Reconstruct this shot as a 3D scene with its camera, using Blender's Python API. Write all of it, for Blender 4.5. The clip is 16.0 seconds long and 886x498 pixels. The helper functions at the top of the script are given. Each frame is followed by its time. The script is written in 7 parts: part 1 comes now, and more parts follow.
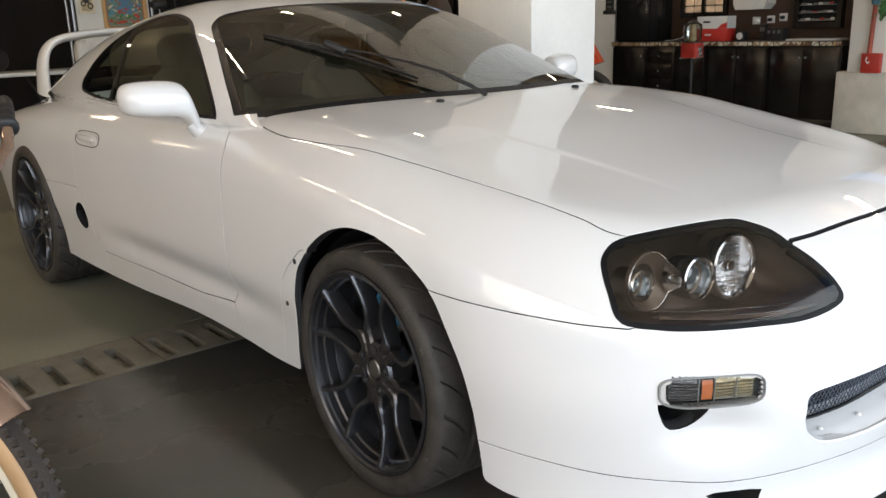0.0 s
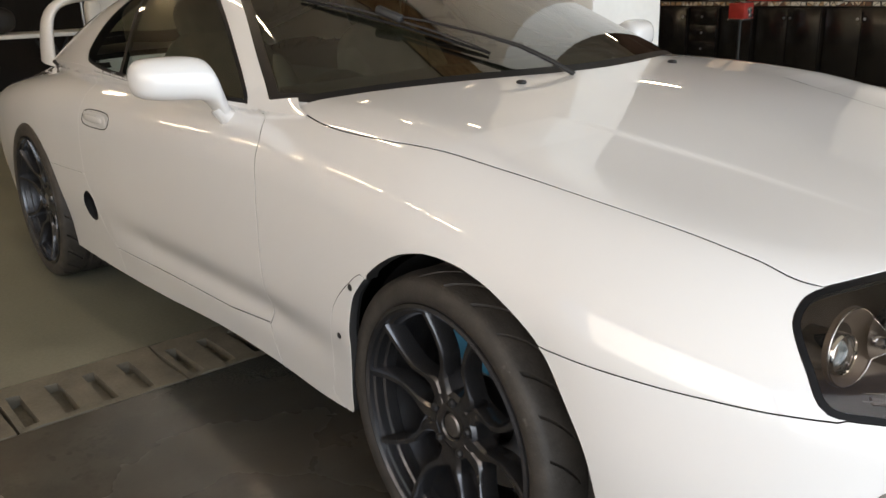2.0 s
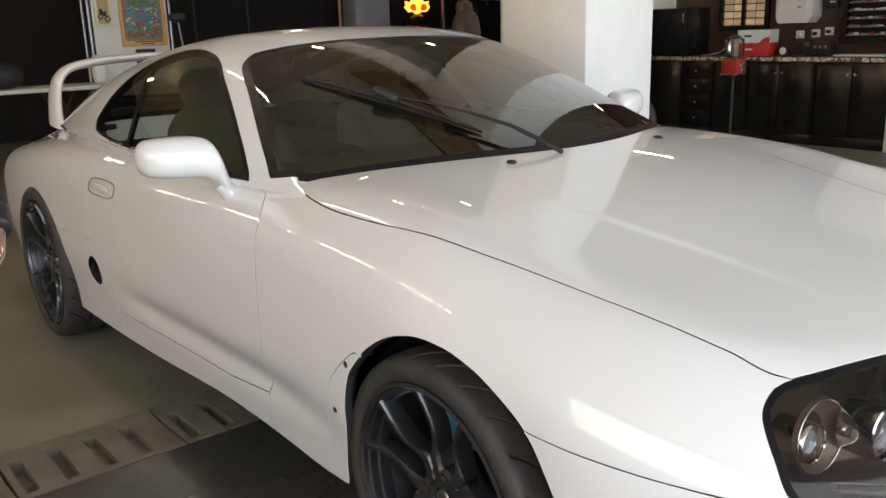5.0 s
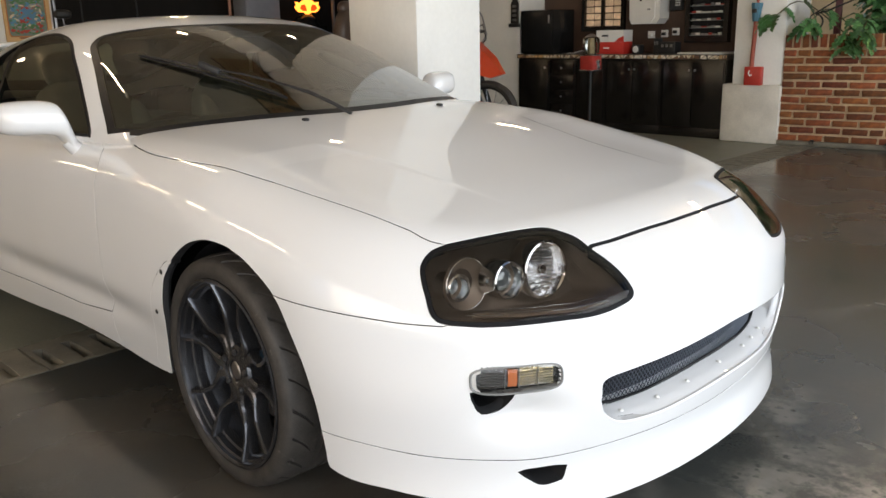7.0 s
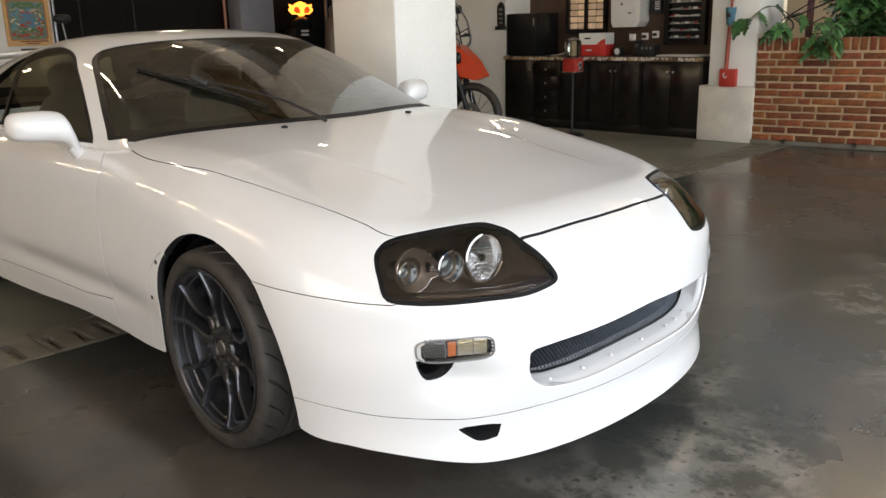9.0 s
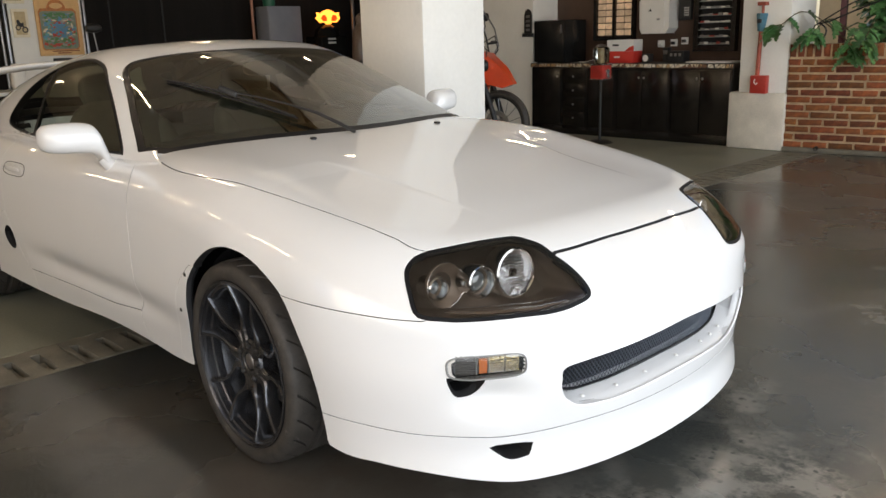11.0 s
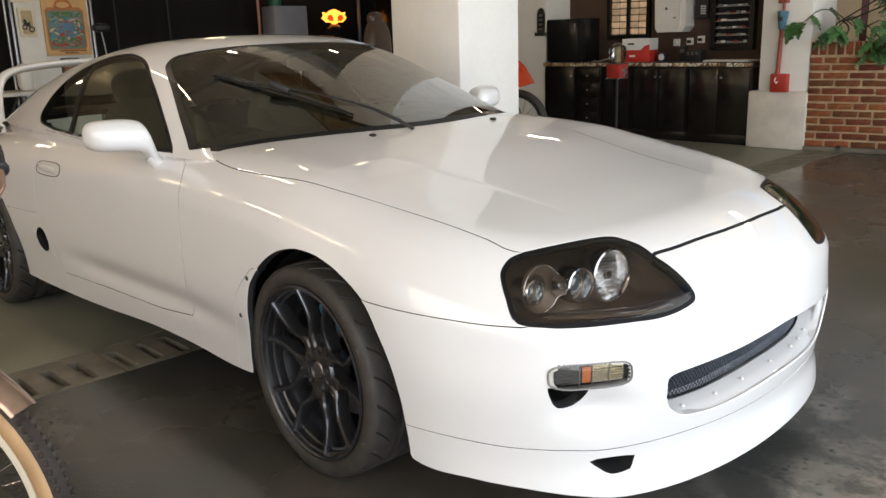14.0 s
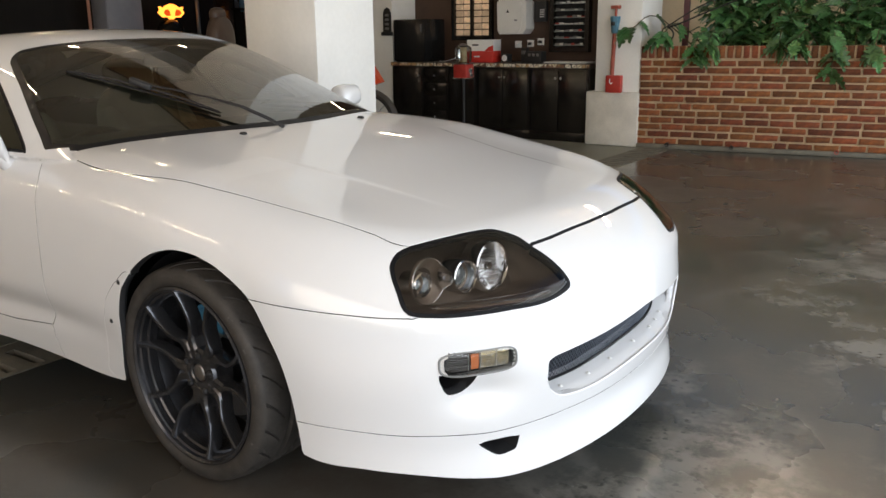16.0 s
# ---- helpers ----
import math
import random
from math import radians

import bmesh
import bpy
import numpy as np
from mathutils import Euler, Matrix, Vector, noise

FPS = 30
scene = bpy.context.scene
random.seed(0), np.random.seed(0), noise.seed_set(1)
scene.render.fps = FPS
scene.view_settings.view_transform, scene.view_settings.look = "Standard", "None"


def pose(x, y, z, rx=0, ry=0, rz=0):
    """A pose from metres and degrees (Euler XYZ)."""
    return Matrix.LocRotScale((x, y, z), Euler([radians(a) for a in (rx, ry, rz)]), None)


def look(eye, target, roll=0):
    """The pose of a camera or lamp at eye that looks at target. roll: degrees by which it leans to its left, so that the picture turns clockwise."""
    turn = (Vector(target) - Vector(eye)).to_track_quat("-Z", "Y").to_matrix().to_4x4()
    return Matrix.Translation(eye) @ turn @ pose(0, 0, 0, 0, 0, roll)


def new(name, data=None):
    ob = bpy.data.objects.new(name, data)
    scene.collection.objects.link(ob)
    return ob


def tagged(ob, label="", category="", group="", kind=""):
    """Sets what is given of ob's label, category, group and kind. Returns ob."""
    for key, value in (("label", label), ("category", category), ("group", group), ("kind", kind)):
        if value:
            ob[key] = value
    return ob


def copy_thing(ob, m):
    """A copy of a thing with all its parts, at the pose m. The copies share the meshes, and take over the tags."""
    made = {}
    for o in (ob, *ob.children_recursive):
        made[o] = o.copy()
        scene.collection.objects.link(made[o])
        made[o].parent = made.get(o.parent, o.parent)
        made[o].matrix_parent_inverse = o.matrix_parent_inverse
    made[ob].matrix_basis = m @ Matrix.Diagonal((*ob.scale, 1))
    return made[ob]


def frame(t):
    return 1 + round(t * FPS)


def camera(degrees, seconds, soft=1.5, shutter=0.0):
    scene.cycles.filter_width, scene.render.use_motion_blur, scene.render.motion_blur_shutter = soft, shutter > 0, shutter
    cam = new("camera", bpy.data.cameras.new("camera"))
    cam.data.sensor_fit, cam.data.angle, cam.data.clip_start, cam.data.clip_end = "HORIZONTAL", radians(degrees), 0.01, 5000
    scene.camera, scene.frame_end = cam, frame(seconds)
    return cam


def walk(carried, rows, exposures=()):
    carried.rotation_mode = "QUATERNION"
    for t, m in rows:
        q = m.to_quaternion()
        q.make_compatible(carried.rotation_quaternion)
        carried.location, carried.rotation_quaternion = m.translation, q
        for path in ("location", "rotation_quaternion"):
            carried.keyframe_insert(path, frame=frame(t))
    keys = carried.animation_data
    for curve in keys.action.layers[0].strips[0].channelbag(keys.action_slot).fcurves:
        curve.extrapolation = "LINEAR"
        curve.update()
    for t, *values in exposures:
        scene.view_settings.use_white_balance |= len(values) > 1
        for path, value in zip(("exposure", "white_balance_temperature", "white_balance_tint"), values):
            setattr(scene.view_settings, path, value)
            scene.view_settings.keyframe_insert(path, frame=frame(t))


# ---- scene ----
cam = camera(56.0, 16.0)

PATH = [
    (0, (1.562, -1.905, 1.127), (0.093, -0.651, 0.607), -1.7),
    (0.5, (1.416, -1.862, 1.106), (-0.047, -0.618, 0.545), -1.8),
    (1, (1.274, -1.785, 1.106), (-0.182, -0.551, 0.508), -1.8),
    (1.5, (1.17, -1.746, 1.11), (-0.291, -0.523, 0.502), -1.8),
    (2, (1.117, -1.733, 1.146), (-0.354, -0.523, 0.535), -1.7),
    (2.5, (1.095, -1.726, 1.214), (-0.379, -0.523, 0.599), -1.9),
    (3, (1.097, -1.734, 1.243), (-0.382, -0.527, 0.646), -1.9),
    (3.5, (1.105, -1.735, 1.254), (-0.382, -0.519, 0.697), -1.9),
    (3.7, (1.102, -1.738, 1.255), (-0.388, -0.519, 0.712), -1.9),
    (5.8, (1.373, -1.764, 1.217), (-0.116, -0.528, 0.712), -1.8),
    (6, (1.456, -1.801, 1.21), (-0.024, -0.554, 0.705), -1.8),
    (6.5, (1.651, -1.873, 1.189), (0.245, -0.543, 0.683), -1.5),
    (7, (1.836, -1.882, 1.174), (0.481, -0.502, 0.666), -1.3),
    (7.5, (1.941, -1.927, 1.178), (0.591, -0.544, 0.665), -1.4),
    (8, (2.063, -2.001, 1.207), (0.716, -0.616, 0.69), -1.3),
    (8.5, (2.133, -2.009, 1.236), (0.784, -0.625, 0.719), -1.3),
    (9, (2.142, -2.024, 1.238), (0.791, -0.642, 0.724), -1.4),
    (11.5, (2.097, -1.992, 1.253), (0.689, -0.661, 0.757), -1.7),
    (12, (2.083, -1.967, 1.24), (0.668, -0.643, 0.745), -1.7),
    (12.5, (2.021, -1.977, 1.231), (0.605, -0.654, 0.736), -1.8),
    (13, (1.916, -2.067, 1.222), (0.498, -0.746, 0.727), -1.8),
    (13.5, (1.881, -2.101, 1.23), (0.465, -0.778, 0.735), -1.9),
    (14, (1.846, -2.096, 1.226), (0.46, -0.741, 0.731), -1.8),
    (14.5, (1.811, -2.169, 1.213), (0.53, -0.716, 0.714), -1.3),
    (15, (1.806, -2.202, 1.216), (0.632, -0.662, 0.714), -0.9),
    (15.5, (1.803, -2.201, 1.232), (0.683, -0.622, 0.728), -0.7),
    (16, (1.8, -2.2, 1.23), (0.699, -0.608, 0.725), -0.7),
]
walk(cam, [(t, look(eye, target, roll)) for t, eye, target, roll in PATH], exposures=[(0, 0, 6450, 11), (0.5, 0, 7000, 13), (1.0, 0, 7050, 14), (2.0, 0, 6650, 11.5), (3.5, 0, 6350, 10.5), (6.0, 0, 6550, 11), (8.0, 0, 6750, 12), (13.3, 0, 6750, 12), (14.7, 0, 6680, 12), (16.0, -0.09, 6600, 12)])

# ---- light ----
world = bpy.data.worlds.new("world")
scene.world = world
world.use_nodes = True
_n = world.node_tree.nodes
_sky = _n.new("ShaderNodeTexSky")
_sky.sky_type = "NISHITA"
_sky.sun_disc = False
_sky.sun_elevation = radians(48)
_sky.sun_rotation = radians(-80)
world.node_tree.links.new(_sky.outputs[0], _n["Background"].inputs[0])
_n["Background"].inputs[1].default_value = 0.15
sun = new("sun", bpy.data.lights.new("sun", "SUN"))
sun.data.energy, sun.data.angle, sun.data.color = 3.0, radians(0.6), (1.0, 0.93, 0.82)
sun.matrix_world = look((0, 0, 0), (0.62, 0.10, -0.78))

# ---- materials ----
def mat(name, color, rough=0.5, metal=0.0, vary=0.0, scale=8.0, bump=0.0, bscale=60.0, coat=0.0, second=None, alpha=None, emit=None, spec=0.5, rvary=0.0, stretch=(1, 1, 1), detail=6.0):
    """A principled surface: colour varied by noise at a broad and a fine scale, with fine relief."""
    m = bpy.data.materials.new(name)
    m.use_nodes = True
    nt = m.node_tree
    b = nt.nodes["Principled BSDF"]
    b.inputs["Base Color"].default_value = (*color, 1)
    b.inputs["Roughness"].default_value = rough
    b.inputs["Metallic"].default_value = metal
    b.inputs["Specular IOR Level"].default_value = spec
    b.inputs["Coat Weight"].default_value = coat
    b.inputs["Coat Roughness"].default_value = 0.012
    if emit:
        b.inputs["Emission Color"].default_value = (*emit[0], 1)
        b.inputs["Emission Strength"].default_value = emit[1]
    if vary or bump or rvary:
        tc = nt.nodes.new("ShaderNodeTexCoord")
        mp = nt.nodes.new("ShaderNodeMapping")
        mp.inputs["Scale"].default_value = stretch
        nt.links.new(tc.outputs["Object"], mp.inputs[0])
        big = nt.nodes.new("ShaderNodeTexNoise")
        big.inputs["Scale"].default_value = scale
        big.inputs["Detail"].default_value = detail
        nt.links.new(mp.outputs[0], big.inputs[0])
        fine = nt.nodes.new("ShaderNodeTexNoise")
        fine.inputs["Scale"].default_value = bscale
        fine.inputs["Detail"].default_value = 4
        nt.links.new(mp.outputs[0], fine.inputs[0])
        if vary:
            add = nt.nodes.new("ShaderNodeMath")
            add.operation = "MULTIPLY_ADD"
            nt.links.new(fine.outputs[0], add.inputs[0])
            add.inputs[1].default_value = 0.35
            nt.links.new(big.outputs[0], add.inputs[2])
            ramp = nt.nodes.new("ShaderNodeValToRGB")
            ramp.color_ramp.elements[0].position, ramp.color_ramp.elements[1].position = 0.42, 0.92
            lo = second or [c * (1 - vary) for c in color]
            hi = color if second else [min(1, c * (1 + vary)) for c in color]
            ramp.color_ramp.elements[0].color = (*lo, 1)
            ramp.color_ramp.elements[1].color = (*hi, 1)
            nt.links.new(add.outputs[0], ramp.inputs[0])
            nt.links.new(ramp.outputs[0], b.inputs["Base Color"])
        if rvary:
            rr = nt.nodes.new("ShaderNodeMapRange")
            rr.inputs[1].default_value, rr.inputs[2].default_value = 0.35, 0.7
            rr.inputs[3].default_value, rr.inputs[4].default_value = rough - rvary, rough + rvary
            nt.links.new(big.outputs[0], rr.inputs[0])
            nt.links.new(rr.outputs[0], b.inputs["Roughness"])
        if bump:
            bp = nt.nodes.new("ShaderNodeBump")
            bp.inputs["Strength"].default_value = bump
            bp.inputs["Distance"].default_value = 0.004
            nt.links.new(fine.outputs[0], bp.inputs["Height"])
            nt.links.new(bp.outputs[0], b.inputs["Normal"])
    return m


def glass(name, tint, rough=0.0, ior=1.5):
    """Thin glazing: a tinted see-through sheet with a mirror gloss on top."""
    m = bpy.data.materials.new(name)
    m.use_nodes = True
    nt = m.node_tree
    nt.nodes.remove(nt.nodes["Principled BSDF"])
    tr = nt.nodes.new("ShaderNodeBsdfTransparent")
    tr.inputs[0].default_value = (*tint, 1)
    gl = nt.nodes.new("ShaderNodeBsdfGlossy")
    gl.inputs["Roughness"].default_value = rough
    fr = nt.nodes.new("ShaderNodeFresnel")
    fr.inputs[0].default_value = ior
    mx = nt.nodes.new("ShaderNodeMixShader")
    # both faces of the pane reflect: 2R / (1 + R)
    twice, plus, both = (nt.nodes.new("ShaderNodeMath") for _ in range(3))
    twice.operation, plus.operation, both.operation = "MULTIPLY", "ADD", "DIVIDE"
    twice.inputs[1].default_value, plus.inputs[1].default_value = 2.0, 1.0
    nt.links.new(fr.outputs[0], twice.inputs[0])
    nt.links.new(fr.outputs[0], plus.inputs[0])
    nt.links.new(twice.outputs[0], both.inputs[0])
    nt.links.new(plus.outputs[0], both.inputs[1])
    nt.links.new(both.outputs[0], mx.inputs[0])
    nt.links.new(tr.outputs[0], mx.inputs[1])
    nt.links.new(gl.outputs[0], mx.inputs[2])
    nt.links.new(mx.outputs[0], nt.nodes["Material Output"].inputs[0])
    return m


def random_tint(m, amount=0.35, hue=0.0):
    """Lets each object of the material differ in brightness by Object Info's Random."""
    nt = m.node_tree
    b = nt.nodes["Principled BSDF"]
    src = b.inputs["Base Color"].links[0].from_socket if b.inputs["Base Color"].links else None
    info = nt.nodes.new("ShaderNodeObjectInfo")
    hsv = nt.nodes.new("ShaderNodeHueSaturation")
    mr = nt.nodes.new("ShaderNodeMapRange")
    mr.inputs[3].default_value, mr.inputs[4].default_value = 1 - amount, 1 + amount
    nt.links.new(info.outputs["Random"], mr.inputs[0])
    nt.links.new(mr.outputs[0], hsv.inputs["Value"])
    if hue:
        mh = nt.nodes.new("ShaderNodeMapRange")
        mh.inputs[3].default_value, mh.inputs[4].default_value = 0.5 - hue, 0.5 + hue
        wn = nt.nodes.new("ShaderNodeTexWhiteNoise")
        wn.noise_dimensions = "1D"
        nt.links.new(info.outputs["Random"], wn.inputs["W"])
        nt.links.new(wn.outputs[0], mh.inputs[0])
        nt.links.new(mh.outputs[0], hsv.inputs["Hue"])
    if src:
        nt.links.new(src, hsv.inputs["Color"])
    else:
        hsv.inputs["Color"].default_value = b.inputs["Base Color"].default_value
    nt.links.new(hsv.outputs[0], b.inputs["Base Color"])
    return m


M_PAINT = mat("white_paint", (0.79, 0.785, 0.785), 0.4, coat=1.0, vary=0.015, scale=2.0, bscale=900, spec=0.2)
M_PAINT.node_tree.nodes["Principled BSDF"].inputs["Coat IOR"].default_value = 1.68
M_BLACK_TRIM = mat("black_rubber", (0.010, 0.010, 0.011), 0.4, spec=0.16, vary=0.2, scale=20, bump=0.1, bscale=300)
M_BLACK = mat("black_plastic", (0.015, 0.015, 0.016), 0.5, vary=0.2, scale=15, bump=0.1, bscale=400)
# near-black that carries the shade of cavities and panel gaps in its colour
M_DARK = mat("cavity_shade", (0.006, 0.006, 0.007), 0.8, vary=0.2, scale=10)
M_GLASS = glass("tinted_glass", (0.72, 0.84, 0.74), ior=1.68)
M_GLASS_SIDE = glass("side_glass", (0.74, 0.84, 0.76), ior=1.5)
M_LENS = glass("clear_lens", (0.92, 0.90, 0.87), ior=1.28)
M_TYRE = mat("tyre_rubber", (0.060, 0.052, 0.045), 0.6, vary=0.45, scale=22, bump=0.3, bscale=180, second=(0.026, 0.023, 0.020))
def scuffed(m, colour, scale, lo, hi):
    """Pale dust and scuffs of their own shape over a surface."""
    nt = m.node_tree
    b = nt.nodes["Principled BSDF"]
    tc, n, r, mix = (nt.nodes.new(k) for k in ("ShaderNodeTexCoord", "ShaderNodeTexNoise", "ShaderNodeMapRange", "ShaderNodeMix"))
    n.inputs["Scale"].default_value, n.inputs["Detail"].default_value, n.inputs["Roughness"].default_value = scale, 9, 0.72
    r.inputs[1].default_value, r.inputs[2].default_value, r.inputs[4].default_value = lo, hi, 0.8
    nt.links.new(tc.outputs["Object"], n.inputs[0])
    nt.links.new(n.outputs[0], r.inputs[0])
    mix.data_type = "RGBA"
    nt.links.new(r.outputs[0], mix.inputs["Factor"])
    nt.links.new(b.inputs["Base Color"].links[0].from_socket, mix.inputs["A"])
    mix.inputs["B"].default_value = (*colour, 1)
    nt.links.new(mix.outputs["Result"], b.inputs["Base Color"])
    return m


scuffed(M_TYRE, (0.20, 0.185, 0.165), 13.0, 0.60, 0.72)
M_RIM = mat("gunmetal_alloy", (0.105, 0.105, 0.112), 0.24, metal=0.85, vary=0.12, scale=10, bscale=500)
M_STEEL = mat("brushed_steel", (0.32, 0.32, 0.33), 0.35, metal=1.0, vary=0.15, scale=20)
M_CHROME = mat("chrome", (0.75, 0.75, 0.76), 0.06, metal=1.0, vary=0.03, scale=10)
M_BLUE_CALIPER = mat("blue_caliper", (0.05, 0.22, 0.38), 0.4, vary=0.15, scale=25)
M_LAMP_BODY = mat("smoked_housing", (0.155, 0.118, 0.092), 0.33, metal=0.35, spec=0.25, vary=0.25, scale=12)
M_BOWL = mat("satin_chrome", (0.86, 0.86, 0.87), 0.2, metal=1.0, vary=0.05, scale=20)
M_AMBER = mat("amber_lens", (0.58, 0.17, 0.05), 0.2, coat=0.6, vary=0.1, scale=60)
M_CABIN_IN = mat("dark_trim", (0.035, 0.036, 0.031), 0.7, vary=0.25, scale=12, bump=0.15, bscale=250)
M_SEAT = mat("grey_seat_cloth", (0.15, 0.14, 0.12), 0.85, vary=0.25, scale=18, bump=0.3, bscale=500)
M_GRILLE = mat("dark_mesh", (0.055, 0.062, 0.075), 0.35, metal=0.8, vary=0.15, scale=30)
M_CONCRETE_CAP = mat("drain_concrete", (0.155, 0.140, 0.108), 0.75, vary=0.3, scale=7, bump=0.5, bscale=90)
M_PLASTER = mat("white_plaster", (0.80, 0.78, 0.74), 0.8, vary=0.06, scale=2.2, bump=0.15, bscale=35)
M_CEMENT = mat("grey_cement", (0.62, 0.58, 0.51), 0.85, vary=0.16, scale=5, bump=0.3, bscale=60)
M_MORTAR = mat("mortar", (0.46, 0.33, 0.20), 0.9, vary=0.25, scale=9, bump=0.6, bscale=90)
M_BRICK = random_tint(mat("red_brick", (0.25, 0.074, 0.022), 0.85, vary=0.5, scale=16, bump=0.9, bscale=90, second=(0.085, 0.029, 0.011)), 0.45, 0.012)
M_CABINET = mat("black_cabinet", (0.009, 0.0075, 0.0065), 0.20, vary=0.3, scale=9, bump=0.1, bscale=120, stretch=(1, 1, 0.2))
M_BROWN_WALL = mat("brown_wall", (0.060, 0.032, 0.020), 0.6, vary=0.25, scale=4, bump=0.2, bscale=60)
M_DARK_WALL = mat("unlit_wall_shade", (0.012, 0.010, 0.009), 0.9, vary=0.4, scale=3, stretch=(1, 1, 0.1))
M_CEILING = mat("ceiling_paint", (0.54, 0.47, 0.37), 0.9, vary=0.12, scale=1.5)
M_WOOD = mat("pine_board", (0.42, 0.26, 0.12), 0.55, vary=0.3, scale=6, bscale=60, stretch=(1, 8, 1), second=(0.26, 0.14, 0.06))
M_RED = mat("red_paint", (0.42, 0.035, 0.025), 0.4, vary=0.2, scale=14)
M_PIPE = mat("rusty_red_pipe", (0.34, 0.075, 0.045), 0.6, vary=0.3, scale=20)
M_BLUE = mat("faded_blue_plastic", (0.06, 0.17, 0.24), 0.5, vary=0.2, scale=20)
M_WHITE = mat("white_plastic", (0.75, 0.74, 0.71), 0.4, vary=0.04, scale=8)
M_ORANGE = mat("orange_plastic", (0.70, 0.065, 0.015), 0.3, coat=0.5, vary=0.08, scale=8)
M_LEAF = random_tint(mat("dark_green_leaf", (0.11, 0.235, 0.075), 0.30, vary=0.35, scale=25, bump=0.3, bscale=140, second=(0.05, 0.13, 0.045)), 0.4, 0.025)
M_STEM = mat("brown_stem", (0.09, 0.07, 0.03), 0.7, vary=0.3, scale=25)
M_IRON = mat("black_iron", (0.02, 0.018, 0.016), 0.5, metal=0.4, vary=0.2, scale=25)
M_GLOW = mat("orange_glow", (0.9, 0.3, 0.03), 0.4, emit=((1.0, 0.32, 0.04), 3.0))
M_TUBE = mat("lamp_tube", (0.9, 0.9, 0.9), 0.4, emit=((1.0, 0.78, 0.52), 64.0))
M_TAN = mat("tan_sidewall", (0.42, 0.26, 0.13), 0.6, vary=0.15, scale=14)
M_CREAM = mat("cream_rim", (0.78, 0.72, 0.58), 0.35, vary=0.06, scale=14)
M_RUST_CHROME = mat("worn_copper_chrome", (0.40, 0.29, 0.24), 0.2, metal=0.9, vary=0.35, scale=9)


def floor_material():
    """Polished, stained concrete: brown-grey stain, pale worn patches, scuffs, uneven gloss."""
    m = mat("polished_concrete", (0.068, 0.073, 0.066), 0.28, vary=0.5, scale=0.9, bump=0.06, bscale=120, second=(0.041, 0.043, 0.041), rvary=0.12)
    nt = m.node_tree
    b = nt.nodes["Principled BSDF"]
    base = b.inputs["Base Color"].links[0].from_socket
    tc = nt.nodes.new("ShaderNodeTexCoord")
    def noise_mask(scale, lo, hi, detail=8, rough=0.6):
        n = nt.nodes.new("ShaderNodeTexNoise")
        n.inputs["Scale"].default_value, n.inputs["Detail"].default_value, n.inputs["Roughness"].default_value = scale, detail, rough
        nt.links.new(tc.outputs["Object"], n.inputs[0])
        r = nt.nodes.new("ShaderNodeMapRange")
        r.inputs[1].default_value, r.inputs[2].default_value = lo, hi
        nt.links.new(n.outputs[0], r.inputs[0])
        return r.outputs[0]
    def mul(a, c):
        k = nt.nodes.new("ShaderNodeMath")
        k.operation = "MULTIPLY"
        nt.links.new(a, k.inputs[0]), nt.links.new(c, k.inputs[1])
        return k.outputs[0]
    def blend(under, factor, colour):
        mix = nt.nodes.new("ShaderNodeMix")
        mix.data_type = "RGBA"
        nt.links.new(factor, mix.inputs["Factor"])
        nt.links.new(under, mix.inputs["A"])
        mix.inputs["B"].default_value = (*colour, 1)
        return mix.outputs["Result"]
    def pits(scale, lo, hi):
        v = nt.nodes.new("ShaderNodeTexVoronoi")
        v.inputs["Scale"].default_value, v.inputs["Detail"].default_value = scale, 1.5
        nt.links.new(tc.outputs["Object"], v.inputs["Vector"])
        r = nt.nodes.new("ShaderNodeMapRange")
        r.inputs[1].default_value, r.inputs[2].default_value = lo, hi
        nt.links.new(v.outputs["Distance"], r.inputs[0])
        return r.outputs[0]
    # the drive, from the nose of the car outwards, is the worn part
    xyz, drive = nt.nodes.new("ShaderNodeSeparateXYZ"), nt.nodes.new("ShaderNodeMapRange")
    nt.links.new(tc.outputs["Object"], xyz.inputs[0])
    nt.links.new(xyz.outputs["X"], drive.inputs[0])
    drive.inputs[1].default_value, drive.inputs[2].default_value, drive.inputs[3].default_value = 0.4, 1.3, 0.15
    # broad brown stain, pale scuffed clouds, pitted flakes and a few bright nicks
    out = blend(base, noise_mask(0.55, 0.46, 0.64, 6, 0.55), (0.078, 0.064, 0.050))
    out = blend(out, mul(noise_mask(0.9, 0.50, 0.66), noise_mask(14.0, 0.44, 0.60, 10, 0.8)), (0.094, 0.086, 0.074))
    out = blend(out, mul(mul(mul(noise_mask(1.3, 0.48, 0.57, 5), noise_mask(5.0, 0.44, 0.55, 8, 0.7)), pits(24.0, 0.40, 0.60)), drive.outputs[0]), (0.185, 0.175, 0.155))
    out = blend(out, noise_mask(17.0, 0.70, 0.76, 9, 0.7), (0.25, 0.235, 0.20))
    nt.links.new(out, b.inputs["Base Color"])
    b.inputs["Coat Weight"].default_value = 0.25
    b.inputs["Coat Roughness"].default_value = 0.22
    return m


